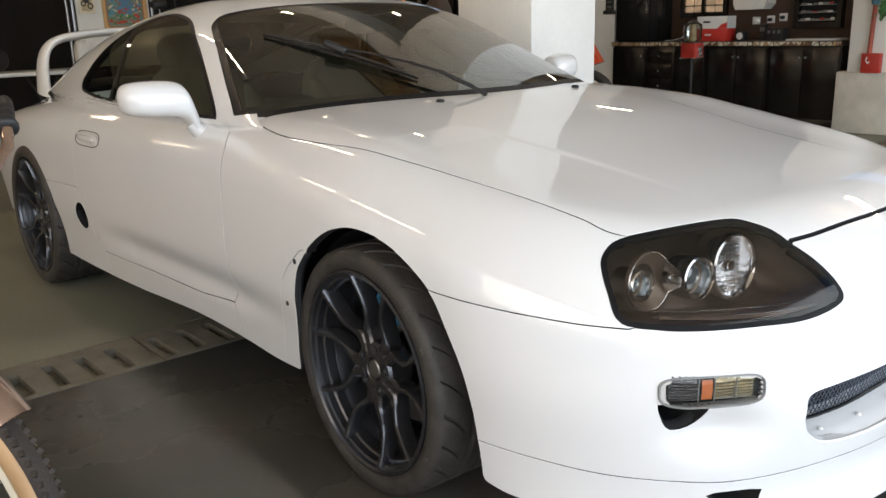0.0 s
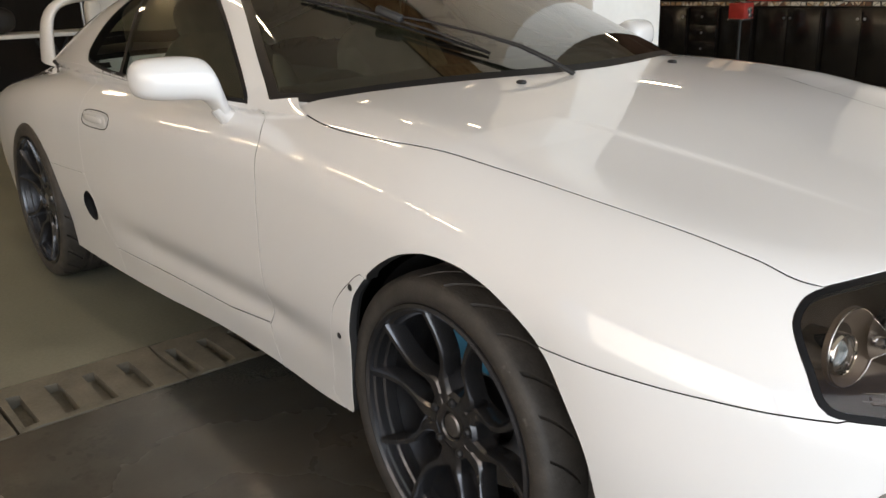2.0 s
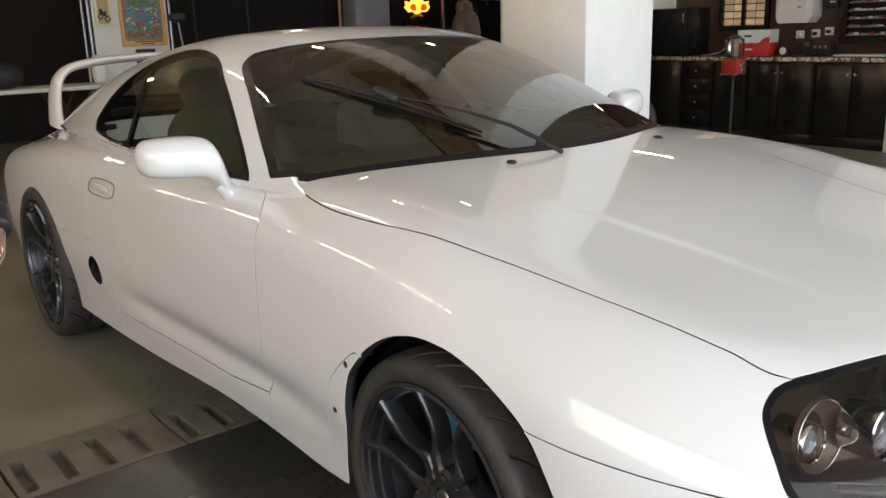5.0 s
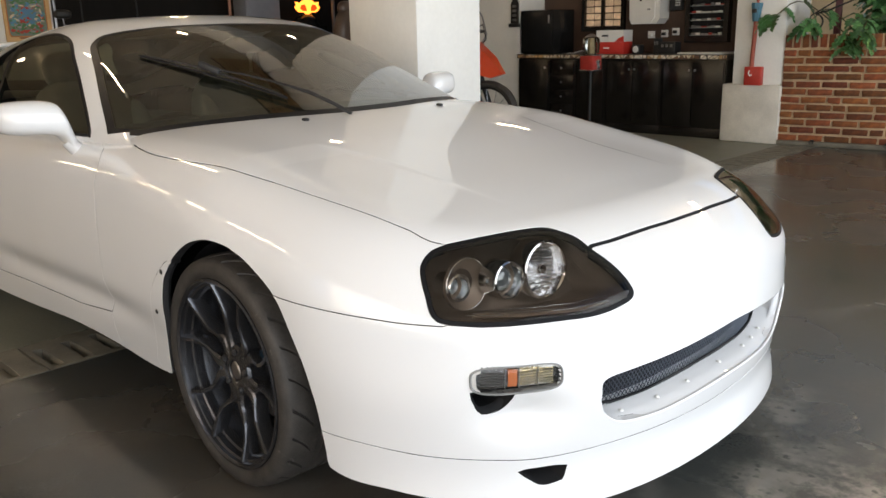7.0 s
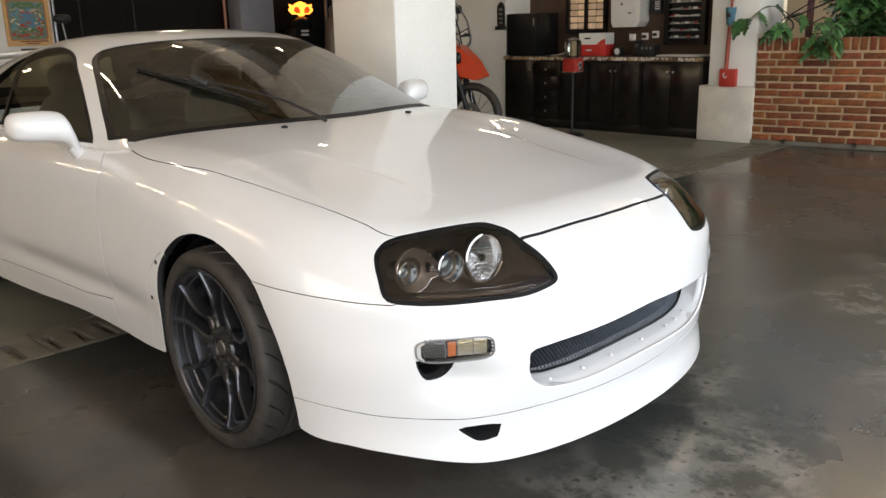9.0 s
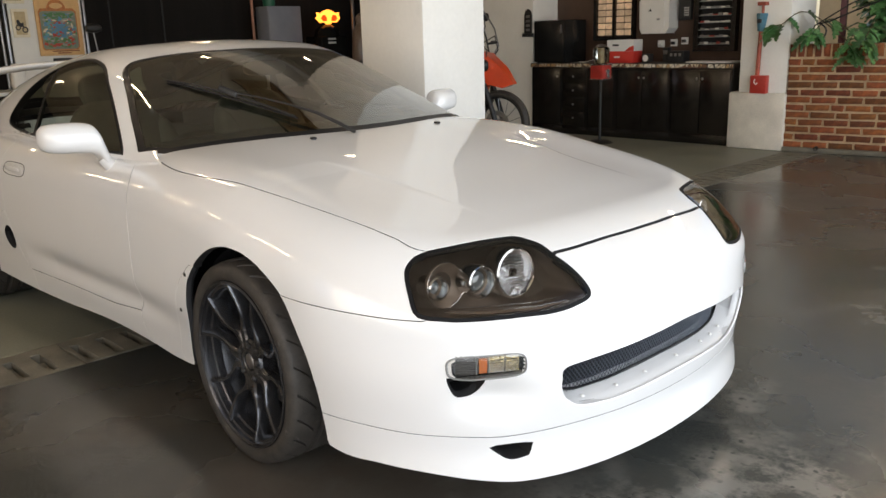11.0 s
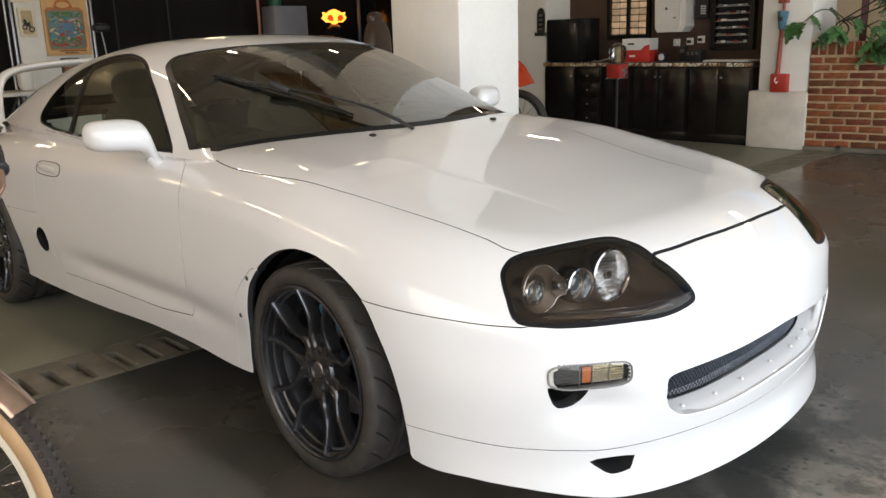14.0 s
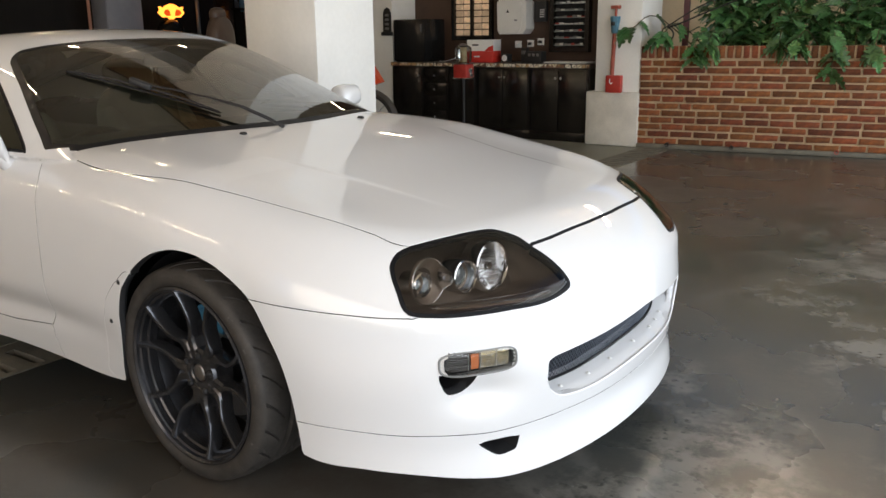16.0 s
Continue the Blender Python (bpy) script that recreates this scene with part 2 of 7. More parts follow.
M_FLOOR = floor_material()
M_FLOOR_GREY = mat("grey_green_concrete", (0.192, 0.190, 0.147), 0.5, vary=0.3, scale=1.6, bump=0.15, bscale=80, rvary=0.1)
M_PLASTER_CREAM = mat("cream_plaster", (0.68, 0.56, 0.38), 0.85, vary=0.1, scale=2.0, bump=0.2, bscale=35)
M_INDICATOR_RIM = mat("indicator_rim", (0.22, 0.22, 0.215), 0.12, coat=0.6, vary=0.08, scale=30)
M_SMOKE = mat("smoked_rib", (0.06, 0.055, 0.05), 0.2, coat=0.6, vary=0.1, scale=30)
M_HEADLINING = mat("grey_headlining", (0.22, 0.22, 0.20), 0.9, vary=0.1, scale=20)
M_MOSAIC_GROUT = mat("dark_stone_worktop", (0.03, 0.022, 0.018), 0.4, vary=0.4, scale=30)
M_TILES = [mat("cream_tile", (0.62, 0.52, 0.38), 0.35, vary=0.1, scale=30), mat("tan_tile", (0.45, 0.28, 0.14), 0.35, vary=0.15, scale=30), mat("brown_tile", (0.16, 0.08, 0.045), 0.35, vary=0.2, scale=30), mat("pale_tile", (0.70, 0.64, 0.54), 0.35, vary=0.08, scale=30)]
M_GLOSS_BLACK = mat("gloss_black", (0.012, 0.012, 0.012), 0.2, spec=0.25, vary=0.1, scale=8)
# a faint emission stands in for light coming through the blocks
M_BLOCK = random_tint(mat("backlit_glass_block", (0.62, 0.47, 0.33), 0.25, vary=0.4, scale=14, emit=((1.0, 0.68, 0.42), 0.16)), 0.4)
M_GLASSY = mat("glass_shelf", (0.35, 0.38, 0.38), 0.1, vary=0.05, scale=20)
M_CARTON_RED = mat("red_carton", (0.55, 0.03, 0.02), 0.5, vary=0.1, scale=12)
M_GLOBE = glass("clear_plastic", (0.80, 0.80, 0.76))
M_POSTER_EDGE = mat("poster_border", (0.66, 0.42, 0.19), 0.6, vary=0.1, scale=10)
M_RUST_INK = mat("rust_ink", (0.48, 0.17, 0.05), 0.6, vary=0.25, scale=30)
M_POSTER = mat("poster_ground", (0.24, 0.26, 0.15), 0.6, vary=0.4, scale=18, second=(0.12, 0.20, 0.22))
M_POSTER_BITS = [mat("ink_" + n, c, 0.6) for n, c in (("blue", (0.10, 0.25, 0.42)), ("cream", (0.62, 0.55, 0.40)), ("green", (0.08, 0.20, 0.08)), ("red", (0.45, 0.06, 0.04)), ("grey", (0.30, 0.30, 0.28)), ("teal", (0.12, 0.34, 0.36)))]
M_BROWN_INK = mat("brown_ink", (0.22, 0.07, 0.03), 0.6, vary=0.2, scale=30)
M_SEPIA = mat("sepia_print", (0.50, 0.40, 0.24), 0.6, vary=0.2, scale=14)
M_PINK_POST = mat("primed_post", (0.50, 0.24, 0.17), 0.6, vary=0.1, scale=10)
M_GREY_METAL = mat("blue_grey_metal", (0.30, 0.31, 0.36), 0.4, vary=0.08, scale=5)
M_GREEN_TUB = mat("green_plastic", (0.03, 0.16, 0.09), 0.4, vary=0.1, scale=10)
M_DEEP_ORANGE = mat("deep_orange_glow", (0.5, 0.05, 0.01), 0.4, emit=((1.0, 0.10, 0.01), 0.8))
M_BROWN_SEAT = mat("wrapped_brown_seat", (0.10, 0.066, 0.05), 0.3, vary=0.25, scale=6)
M_BLUEGLASS = mat("blue_glassware", (0.20, 0.36, 0.50), 0.15, vary=0.2, scale=20)


# ---- geometry helpers ----
class Geo:
    """Vertices and faces of one part, gathered from simple solids."""

    def __init__(self):
        self.v, self.f = [], []

    def add(self, verts, faces):
        o = len(self.v)
        self.v.extend(tuple(map(float, p)) for p in verts)
        self.f.extend(tuple(i + o for i in face) for face in faces)
        return self

    def box(self, lo, hi, bevel=0.0, turn=None):
        bm = bmesh.new()
        bmesh.ops.create_cube(bm, size=1)
        lo, hi = Vector(lo), Vector(hi)
        for v in bm.verts:
            v.co = Vector([(a + b) / 2 + c * (b - a) for a, b, c in zip(lo, hi, v.co)])
        if bevel:
            bmesh.ops.bevel(bm, geom=list(bm.edges), offset=bevel, segments=2, profile=0.5, affect="EDGES")
        if turn:
            bm.transform(turn)
        bm.verts.index_update()
        self.add([v.co for v in bm.verts], [[v.index for v in f.verts] for f in bm.faces])
        bm.free()
        return self

    def lathe(self, profile, base=(0, 0, 0), axis=(0, 0, 1), n=32, a0=0.0, a1=360.0):
        """Turns (radius, height) pairs round an axis."""
        q = Vector((0, 0, 1)).rotation_difference(Vector(axis))
        full = abs(a1 - a0) >= 359.9
        steps = n if full else n + 1
        verts, faces = [], []
        for i in range(steps):
            a = radians(a0 + (a1 - a0) * i / n)
            for r, h in profile:
                verts.append(Vector(base) + q @ Vector((r * math.cos(a), r * math.sin(a), h)))
        k = len(profile)
        for i in range(n):
            j = (i + 1) % steps
            for s in range(k - 1):
                faces.append((i * k + s, j * k + s, j * k + s + 1, i * k + s + 1))
        return self.add(verts, faces)

    def rod(self, a, b, r, r2=None, n=12):
        a, b = Vector(a), Vector(b)
        L = (b - a).length
        r2 = r if r2 is None else r2
        return self.lathe([(0.0001, 0), (r, 0), (r2, L), (0.0001, L)], a, (b - a) / L, n)

    def tube(self, pts, r, n=8, closed=False, flat=1.0, up=None):
        """A round (or flattened) bar along a path; r may be a list."""
        pts = [Vector(p) for p in pts]
        m = len(pts)
        rs = r if isinstance(r, (list, tuple)) else [r] * m
        verts, faces = [], []
        side = None
        for i, p in enumerate(pts):
            t = (pts[(i + 1) % m] - pts[i - 1]) if closed else (pts[min(i + 1, m - 1)] - pts[max(i - 1, 0)])
            t.normalize()
            ref = Vector(up) if up else (side if side is not None else (Vector((0, 0, 1)) if abs(t.z) < 0.9 else Vector((1, 0, 0))))
            a = ref - t * ref.dot(t)
            a.normalize()
            if not up:
                side = a.copy()
            b = t.cross(a)
            for k in range(n):
                w = 2 * math.pi * k / n
                verts.append(p + a * (math.cos(w) * rs[i] * flat) + b * (math.sin(w) * rs[i]))
        for i in range(m if closed else m - 1):
            j = (i + 1) % m
            for k in range(n):
                faces.append((i * n + k, i * n + (k + 1) % n, j * n + (k + 1) % n, j * n + k))
        if not closed:
            faces += [tuple(range(n))[::-1], tuple(range((m - 1) * n, m * n))]
        return self.add(verts, faces)

    def blob(self, centre, radii, power=2.0, n=24, m=14, turn=None):
        """A superellipsoid."""
        verts, faces = [], []
        e = 2.0 / power
        sg = lambda c: math.copysign(abs(c) ** e, c)
        for i in range(m + 1):
            p = -math.pi / 2 + math.pi * i / m
            for j in range(n):
                a = 2 * math.pi * j / n
                q = Vector((radii[0] * sg(math.cos(p)) * sg(math.cos(a)), radii[1] * sg(math.cos(p)) * sg(math.sin(a)), radii[2] * sg(math.sin(p))))
                verts.append(Vector(centre) + (turn.to_3x3() @ q if turn else q))
        for i in range(m):
            for j in range(n):
                faces.append((i * n + j, i * n + (j + 1) % n, (i + 1) * n + (j + 1) % n, (i + 1) * n + j))
        return self.add(verts, faces)

    def prism(self, outline, d0, d1, place=None):
        """A flat outline (u, v) given thickness from d0 to d1; place maps (u, v, d) to the world."""
        place = place or (lambda u, v, d: (u, v, d))
        k = len(outline)
        verts = [place(u, v, d0) for u, v in outline] + [place(u, v, d1) for u, v in outline]
        faces = [tuple(range(k))[::-1], tuple(range(k, 2 * k))] + [(i, (i + 1) % k, (i + 1) % k + k, i + k) for i in range(k)]
        return self.add(verts, faces)

    def mirrored(self):
        g = Geo()
        g.v = [(x, -y, z) for x, y, z in self.v]
        g.f = [tuple(reversed(f)) for f in self.f]
        return g


def mesh_of(name, geo, smooth=40.0):
    me = bpy.data.meshes.new(name)
    me.from_pydata(geo.v, [], geo.f)
    me.validate()
    if smooth is not None:
        bm = bmesh.new()
        bm.from_mesh(me)
        bmesh.ops.recalc_face_normals(bm, faces=bm.faces)
        bm.to_mesh(me)
        bm.free()
        me.shade_smooth()
        me.set_sharp_from_angle(angle=radians(smooth))
    return me


def part(name, geo, material, parent=None, label="", smooth=40.0):
    ob = new(name, mesh_of(name, geo, smooth))
    ob.data.materials.append(material)
    if parent is not None:
        ob.parent = parent
    return tagged(ob, label) if label else ob


def thing(name, label, category, at=(0, 0, 0), turn=0.0, group="", kind=""):
    ob = new(name)
    ob.empty_display_size = 0.05
    ob.matrix_world = pose(*at, 0, 0, turn)
    return tagged(ob, label, category, group, kind)


def single(name, geo, material, label, category, smooth=40.0, group="", kind=""):
    return tagged(part(name, geo, material, None, "", smooth), label, category, group, kind)


# ---- structure ----
def structure(name, geo, material, label, category="wall", smooth=None):
    return tagged(part(name, geo, material, None, "", smooth), label, category, "", "structure")


DRAIN = (-1.53, -1.19)
structure("floor", Geo().box((DRAIN[1], -7, -0.3), (30, 16, 0)), M_FLOOR, "polished dark stained concrete garage floor", "floor")
structure("floor_rear", Geo().box((-14, -7, -0.3), (DRAIN[0], 16, 0)), M_FLOOR_GREY, "unpolished grey-green concrete floor behind the drain", "floor")
# black slab: the shade below the slots is put into its colour
structure("drain_trench", Geo().box((DRAIN[0] - 0.01, -7, -0.5), (DRAIN[1] + 0.01, 16, -0.16)), M_DARK, "bottom of the floor drain, its shade painted near-black", "drain")


def slab(xs, ys, holes, z0, z1):
    """One welded slab over a grid of cells, with some cells left open."""
    g = Geo()
    nx, ny = len(xs), len(ys)
    g.v = [(x, y, z) for z in (z0, z1) for x in xs for y in ys]
    at = lambda i, j, k: k * nx * ny + i * ny + j
    solid = lambda i, j: 0 <= i < nx - 1 and 0 <= j < ny - 1 and (i, j) not in holes
    for i in range(nx - 1):
        for j in range(ny - 1):
            if not solid(i, j):
                continue
            g.f += [(at(i, j, 1), at(i + 1, j, 1), at(i + 1, j + 1, 1), at(i, j + 1, 1)), (at(i, j, 0), at(i, j + 1, 0), at(i + 1, j + 1, 0), at(i + 1, j, 0))]
            for (a, b), (di, dj) in ((((i, j), (i + 1, j)), (0, -1)), (((i + 1, j), (i + 1, j + 1)), (1, 0)), (((i + 1, j + 1), (i, j + 1)), (0, 1)), (((i, j + 1), (i, j)), (-1, 0))):
                if not solid(i + di, j + dj):
                    g.f.append((at(*a, 0), at(*b, 0), at(*b, 1), at(*a, 1)))
    return g


def worn(g, amount, seed):
    """Edges knocked about a little."""
    noise.seed_set(seed)
    g.v = [tuple(Vector(p) + noise.noise_vector(Vector(p) * 23.0) * amount) for p in g.v]
    return g


def drain_cover():
    """One concrete slab with four slots."""
    ln, sw, step = 0.482, 0.040, 0.110
    ys = [-ln / 2] + [e for k in range(4) for e in ((k - 1.5) * step - 0.034 - sw / 2, (k - 1.5) * step - 0.034 + sw / 2)] + [ln / 2]
    return worn(slab([DRAIN[0] + 0.008, -1.445, -1.335, -1.225, DRAIN[1] - 0.008], ys, {(i, j) for i in (1, 2) for j in (1, 3, 5, 7)}, -0.09, 0.0), 0.005, 3)


_cover = single("drain_cover", drain_cover(), M_CONCRETE_CAP, "worn concrete drain cover with four slots, set in the floor", "drain cover", group="drain covers in a row")
_cover.location = (0, -0.865 - 0.245, 0.001)
for k in list(range(-7, 0)) + list(range(1, 16)):
    copy_thing(_cover, pose(0, -1.11 + 0.49 * k, 0.001 if k % 3 else 0.004))

# silt lying in the channel under the slots
random.seed(8)
_silt = Geo()
_rows = 260
_silt.add([(x, -4.6 + 12.0 * j / _rows, -0.048 + random.uniform(0, 0.026)) for j in range(_rows + 1) for x in np.linspace(DRAIN[0] + 0.01, DRAIN[1] - 0.01, 9)], [(j * 9 + i, j * 9 + i + 1, (j + 1) * 9 + i + 1, (j + 1) * 9 + i) for j in range(_rows) for i in range(8)])
structure("drain_silt", _silt, M_CONCRETE_CAP, "dry silt lying in the drain channel", "silt", 60)

structure("ceiling", Geo().box((-10.4, -5.4, 3.3), (3.2, 7.6, 3.5)), M_CEILING, "painted concrete garage ceiling", "ceiling")
# near-black back walls: the bay's lack of light is put into the colour
structure("wall_west", Geo().box((-10.6, -5.4, 0), (-10.4, 8.5, 3.3)), M_DARK_WALL, "wall at the back of the garage, its unlit look painted near-black")
structure("wall_south", Geo().box((-10.4, -5.6, 0), (-2.2, -5.4, 3.3)), M_PLASTER, "plain plastered garage wall")
structure("wall_north", Geo().box((-7.4, 6.45, 0), (-4.945, 6.65, 3.3)), M_PLASTER, "white plastered wall beside the kitchen counter")
structure("wall_recess", Geo().box((-4.945, 6.95, 0), (-2.1, 7.1, 3.3)), M_BROWN_WALL, "dark brown wall behind the kitchen counter")
structure("wall_recess_side", Geo().box((-4.945, 6.45, 0), (-4.925, 6.95, 3.3)), M_PLASTER, "white side of the counter recess")
structure("wall_back", Geo().box((-10.4, 8.3, 0), (-7.4, 8.5, 3.3)), M_DARK_WALL, "wall of the back bay, its shade painted near-black")
structure("wall_back_side", Geo().box((-7.4, 6.65, 0), (-7.2, 8.5, 3.3)), M_DARK_WALL, "side wall of the back bay, its shade painted near-black")
structure("wall_planter", Geo().box((-2.1, 8.3, 0), (8, 8.5, 3.0)), M_PLASTER_CREAM, "cream wall behind the plants")

structure("beam", Geo().box((-10.4, 1.40, 2.80), (-2.055, 1.80, 3.3), 0.012), M_PLASTER, "white plastered beam running back from the column", "beam", 40)

# free-standing column
col = structure("column", Geo().box((-2.055, 1.343, 0), (-1.49, 1.857, 3.3), 0.012), M_PLASTER, "square white plastered column behind the car", "column", 40)

# pillar with a wider plinth
pillar = tagged(new("pillar"), "white plastered pillar on a grey cement plinth", "pillar", "", "structure")
part("shaft", Geo().box((-2.085, 6.37, 0.575), (-1.575, 6.95, 3.3), 0.015), M_PLASTER, pillar)
part("plinth", Geo().box((-2.17, 6.33, 0), (-1.565, 6.95, 0.58), 0.02), M_CEMENT, pillar, "bare grey cement plinth")

# brick planter wall, turned a little away
BR_O, BR_T = Vector((-1.565, 6.36, 0)), radians(9.0)
BR_M = Matrix.Translation(BR_O) @ Matrix.Rotation(BR_T, 4, "Z")
bw = tagged(new("brick_wall"), "low red brick planter wall with a soldier course on top", "wall", "", "structure")
bw.matrix_world = BR_M
part("mortar_core", Geo().box((0, 0.012, 0), (3.6, 0.3, 1.055)), M_MORTAR, bw)
part("footing", Geo().box((-0.01, -0.03, 0), (3.6, 0.02, 0.05), 0.012), M_CONCRETE_CAP, bw, "rough cement footing")


# ---- the car: shape ----
def curve(pts, x):
    """A smooth cubic through (x, y) pairs, straight beyond its ends."""
    p = np.array(sorted(pts), float)
    xs, ys = p[:, 0], p[:, 1]
    h = np.diff(xs)
    d = np.diff(ys) / h
    m = np.empty_like(xs)
    m[1:-1] = (d[:-1] * h[1:] + d[1:] * h[:-1]) / (h[:-1] + h[1:])
    m[0], m[-1] = d[0], d[-1]
    x = np.asarray(x, float)
    i = np.clip(np.searchsorted(xs, x) - 1, 0, len(h) - 1)
    t = (np.clip(x, xs[0], xs[-1]) - xs[i]) / h[i]
    v = ((1 + 2 * t) * (1 - t) ** 2 * ys[i] + t * (1 - t) ** 2 * h[i] * m[i]
         + t * t * (3 - 2 * t) * ys[i + 1] + t * t * (t - 1) * h[i] * m[i + 1])
    return v + np.where(x < xs[0], m[0] * (x - xs[0]), 0) + np.where(x > xs[-1], m[-1] * (x - xs[-1]), 0)


def smin(a, b, k):
    h = np.maximum(k - np.abs(a - b), 0) / k
    return np.minimum(a, b) - h * h * k / 4


def hump(v, c, w):
    return np.exp(-(((v - c) / w) ** 2))


WIDTH = [(-3.6,.77),(-3.3,.85),(-3.0,.88),(-2.55,.895),(-2.05,.888),(-1.7,.88),(-1.2,.868),(-.65,.864),(-.3,.872),(0,.88),(.3,.873),(.6,.868),(1.0,.86)]
SIDE = [(.05,.045),(.2,.034),(.32,.02),(.45,.002),(.55,0),(.68,.006),(.8,.026),(.95,.08),(1.1,.16)]
HOOD = [(-3.6,.80),(-3.2,.86),(-2.6,.92),(-1.6,.93),(-.72,.930),(-.42,.921),(-.2,.900),(0,.873),(.3,.818),(.6,.768),(.8,.732),(.95,.685),(1.1,.62)]
NOSE = [(.05,.965),(.2,.955),(.3,.972),(.42,.988),(.5,.98),(.58,.957),(.66,.912),(.75,.83),(.9,.66)]
ROOF = [(-3.4,.84),(-3.0,.955),(-2.5,1.115),(-2.0,1.214),(-1.5,1.258),(-1.1,1.238),(-.7,1.17)]
GLASS_HALF = [(-3.5,.50),(-3.0,.62),(-2.1,.765),(-1.5,.79),(-.8,.785)]
BULGE = [(-.9, 0), (-.5, .3), (0, 1), (.4, 1), (.7, .5), (1.1, 0)]


def body(x, y, z):
    """Positive inside the lower body: sides, nose, bonnet and tail, rounded into one another."""
    y = np.abs(y)
    sill = np.clip((x + 1.75) / 0.3, 0, 1) * np.clip((-0.30 - x) / 0.35, 0, 1)
    side = curve(WIDTH, x) - curve(SIDE, z) - 0.016 * sill * hump(z, 0.37, 0.045) - y
    crown = curve([(-3.5, .12), (-.7, .10), (0, .10), (.6, .11), (1, .16)], x)
    swell = 0.022 * hump(y, 0.71, 0.15) * curve(BULGE, x)
    crease = 0.0045 / (1 + np.exp(-(y - curve([(-.4, .60), (-.11, .475), (.01, .433), (.124, .413), (.27, .388), (.45, .379), (.8, .37)], x)) / 0.0035)) * np.clip((0.58 - x) / 0.4, 0, 1) * np.clip((x + 0.08) / 0.12, 0, 1)
    hood = (curve(HOOD, x) - crown * (0.5 * y * y + 0.89 * y ** 4) + swell - crease - z) * 0.97
    scoop = 0.038 * hump(y, 0.625, 0.070) * hump(z, 0.380, 0.044)
    lip = 0.019 / (1 + np.exp((z - 0.2) / 0.02))
    brow = 0.018 * hump(y, 0.62, 0.20) * hump(z, 0.565, 0.055)
    nose = curve(NOSE, z) - 0.27 * y * y - 0.30 * y ** 4 - scoop + lip + brow - x
    f = smin(side, nose, 0.25)
    f = smin(f, hood, 0.13)
    return smin(f, x + 3.55 - 0.25 * y * y, 0.2)



def cabin(x, y, z):
    """Positive inside the roof and glass house."""
    y = np.abs(y)
    roof = curve(ROOF, x) - 0.10 * y * y - z
    screen = (0.935 + 0.41 * (-0.40 - x - 0.62 * y * y) - z) * 0.92
    side = (curve(GLASS_HALF, x) - (z - 0.9) * 0.62 - 0.10 * np.maximum(z - 0.9, 0) ** 2 - y) * 0.85
    return smin(smin(roof, screen, 0.10), side, 0.14)


def shell(x, y, z):
    """The lower body run smoothly up into the foot of the windows."""
    fade = np.clip((x + 1.02) / 0.34, 0, 1)
    return -smin(-body(x, y, z), -(cabin(x, y, z) - 1.3 * np.maximum(0.872 - z, 0) - 0.08 * fade * fade * (3 - 2 * fade)), 0.03)


def root(f, origin, way, lo, hi, steps=34):
    """Where each ray leaves the solid f."""
    lo, hi = np.full(origin.shape[:-1], lo), np.full(origin.shape[:-1], hi)
    for _ in range(steps):
        mid = (lo + hi) / 2
        p = origin + mid[..., None] * way
        inside = f(p[..., 0], p[..., 1], p[..., 2]) > 0
        lo, hi = np.where(inside, mid, lo), np.where(inside, hi, mid)
    return origin + ((lo + hi) / 2)[..., None] * way


def slope(f, p, e=1e-4):
    g = np.stack([f(*(p + e * d).T) - f(*(p - e * d).T) for d in np.eye(3)], -1)
    return -g / np.maximum(np.linalg.norm(g, axis=-1, keepdims=True), 1e-9)


def smooth_loop(pts, n=10):
    """A closed outline, rounded through its points."""
    p = np.array(pts, float)
    out = []
    for i in range(len(p)):
        a, b, c, d = p[i - 1], p[i], p[(i + 1) % len(p)], p[(i + 2) % len(p)]
        for t in np.linspace(0, 1, n, endpoint=False):
            out.append(0.5 * (2 * b + (c - a) * t + (2 * a - 5 * b + 4 * c - d) * t * t + (3 * b - a - 3 * c + d) * t ** 3))
    return np.array(out)


def within(loop, q):
    """Signed distance to an outline, positive inside."""
    a, b = loop, np.roll(loop, -1, 0)
    best = np.full(len(q), 1e9)
    inside = np.zeros(len(q), bool)
    for (ax, ay), (bx, by) in zip(a, b):
        ex, ey = bx - ax, by - ay
        wx, wy = q[:, 0] - ax, q[:, 1] - ay
        t = np.clip((wx * ex + wy * ey) / (ex * ex + ey * ey + 1e-12), 0, 1)
        best = np.minimum(best, (wx - ex * t) ** 2 + (wy - ey * t) ** 2)
        cross = (ay > q[:, 1]) != (by > q[:, 1])
        inside ^= cross & (q[:, 0] < ex * (q[:, 1] - ay) / (ey if abs(ey) > 1e-12 else 1e-12) + ax)
    return np.where(inside, 1, -1) * np.sqrt(best)


def facing(az, el):
    """The two picture axes seen from a direction."""
    a, e = radians(az), radians(el)
    return np.array([-math.sin(a), math.cos(a), 0]), np.array([-math.sin(e) * math.cos(a), -math.sin(e) * math.sin(a), math.cos(e)])


SIDE_VIEW = (np.array([1.0, 0, 0]), np.array([0, 0, 1.0]))
TOP_VIEW = (np.array([1.0, 0, 0]), np.array([0, 1.0, 0]))
FRONT_VIEW = (np.array([0, 1.0, 0]), np.array([0, 0, 1.0]))
LAMP_VIEW = facing(-50, 35)


def region(outline, view, rounded=True, grow=0.0, where=None):
    loop = smooth_loop(outline) if rounded else np.array(outline, float)
    u, v = view

    def sd(p):
        d = within(loop, np.stack([p @ u, p @ v], -1)) + grow
        return np.where(where(p), d, -1.0) if where else d
    return sd


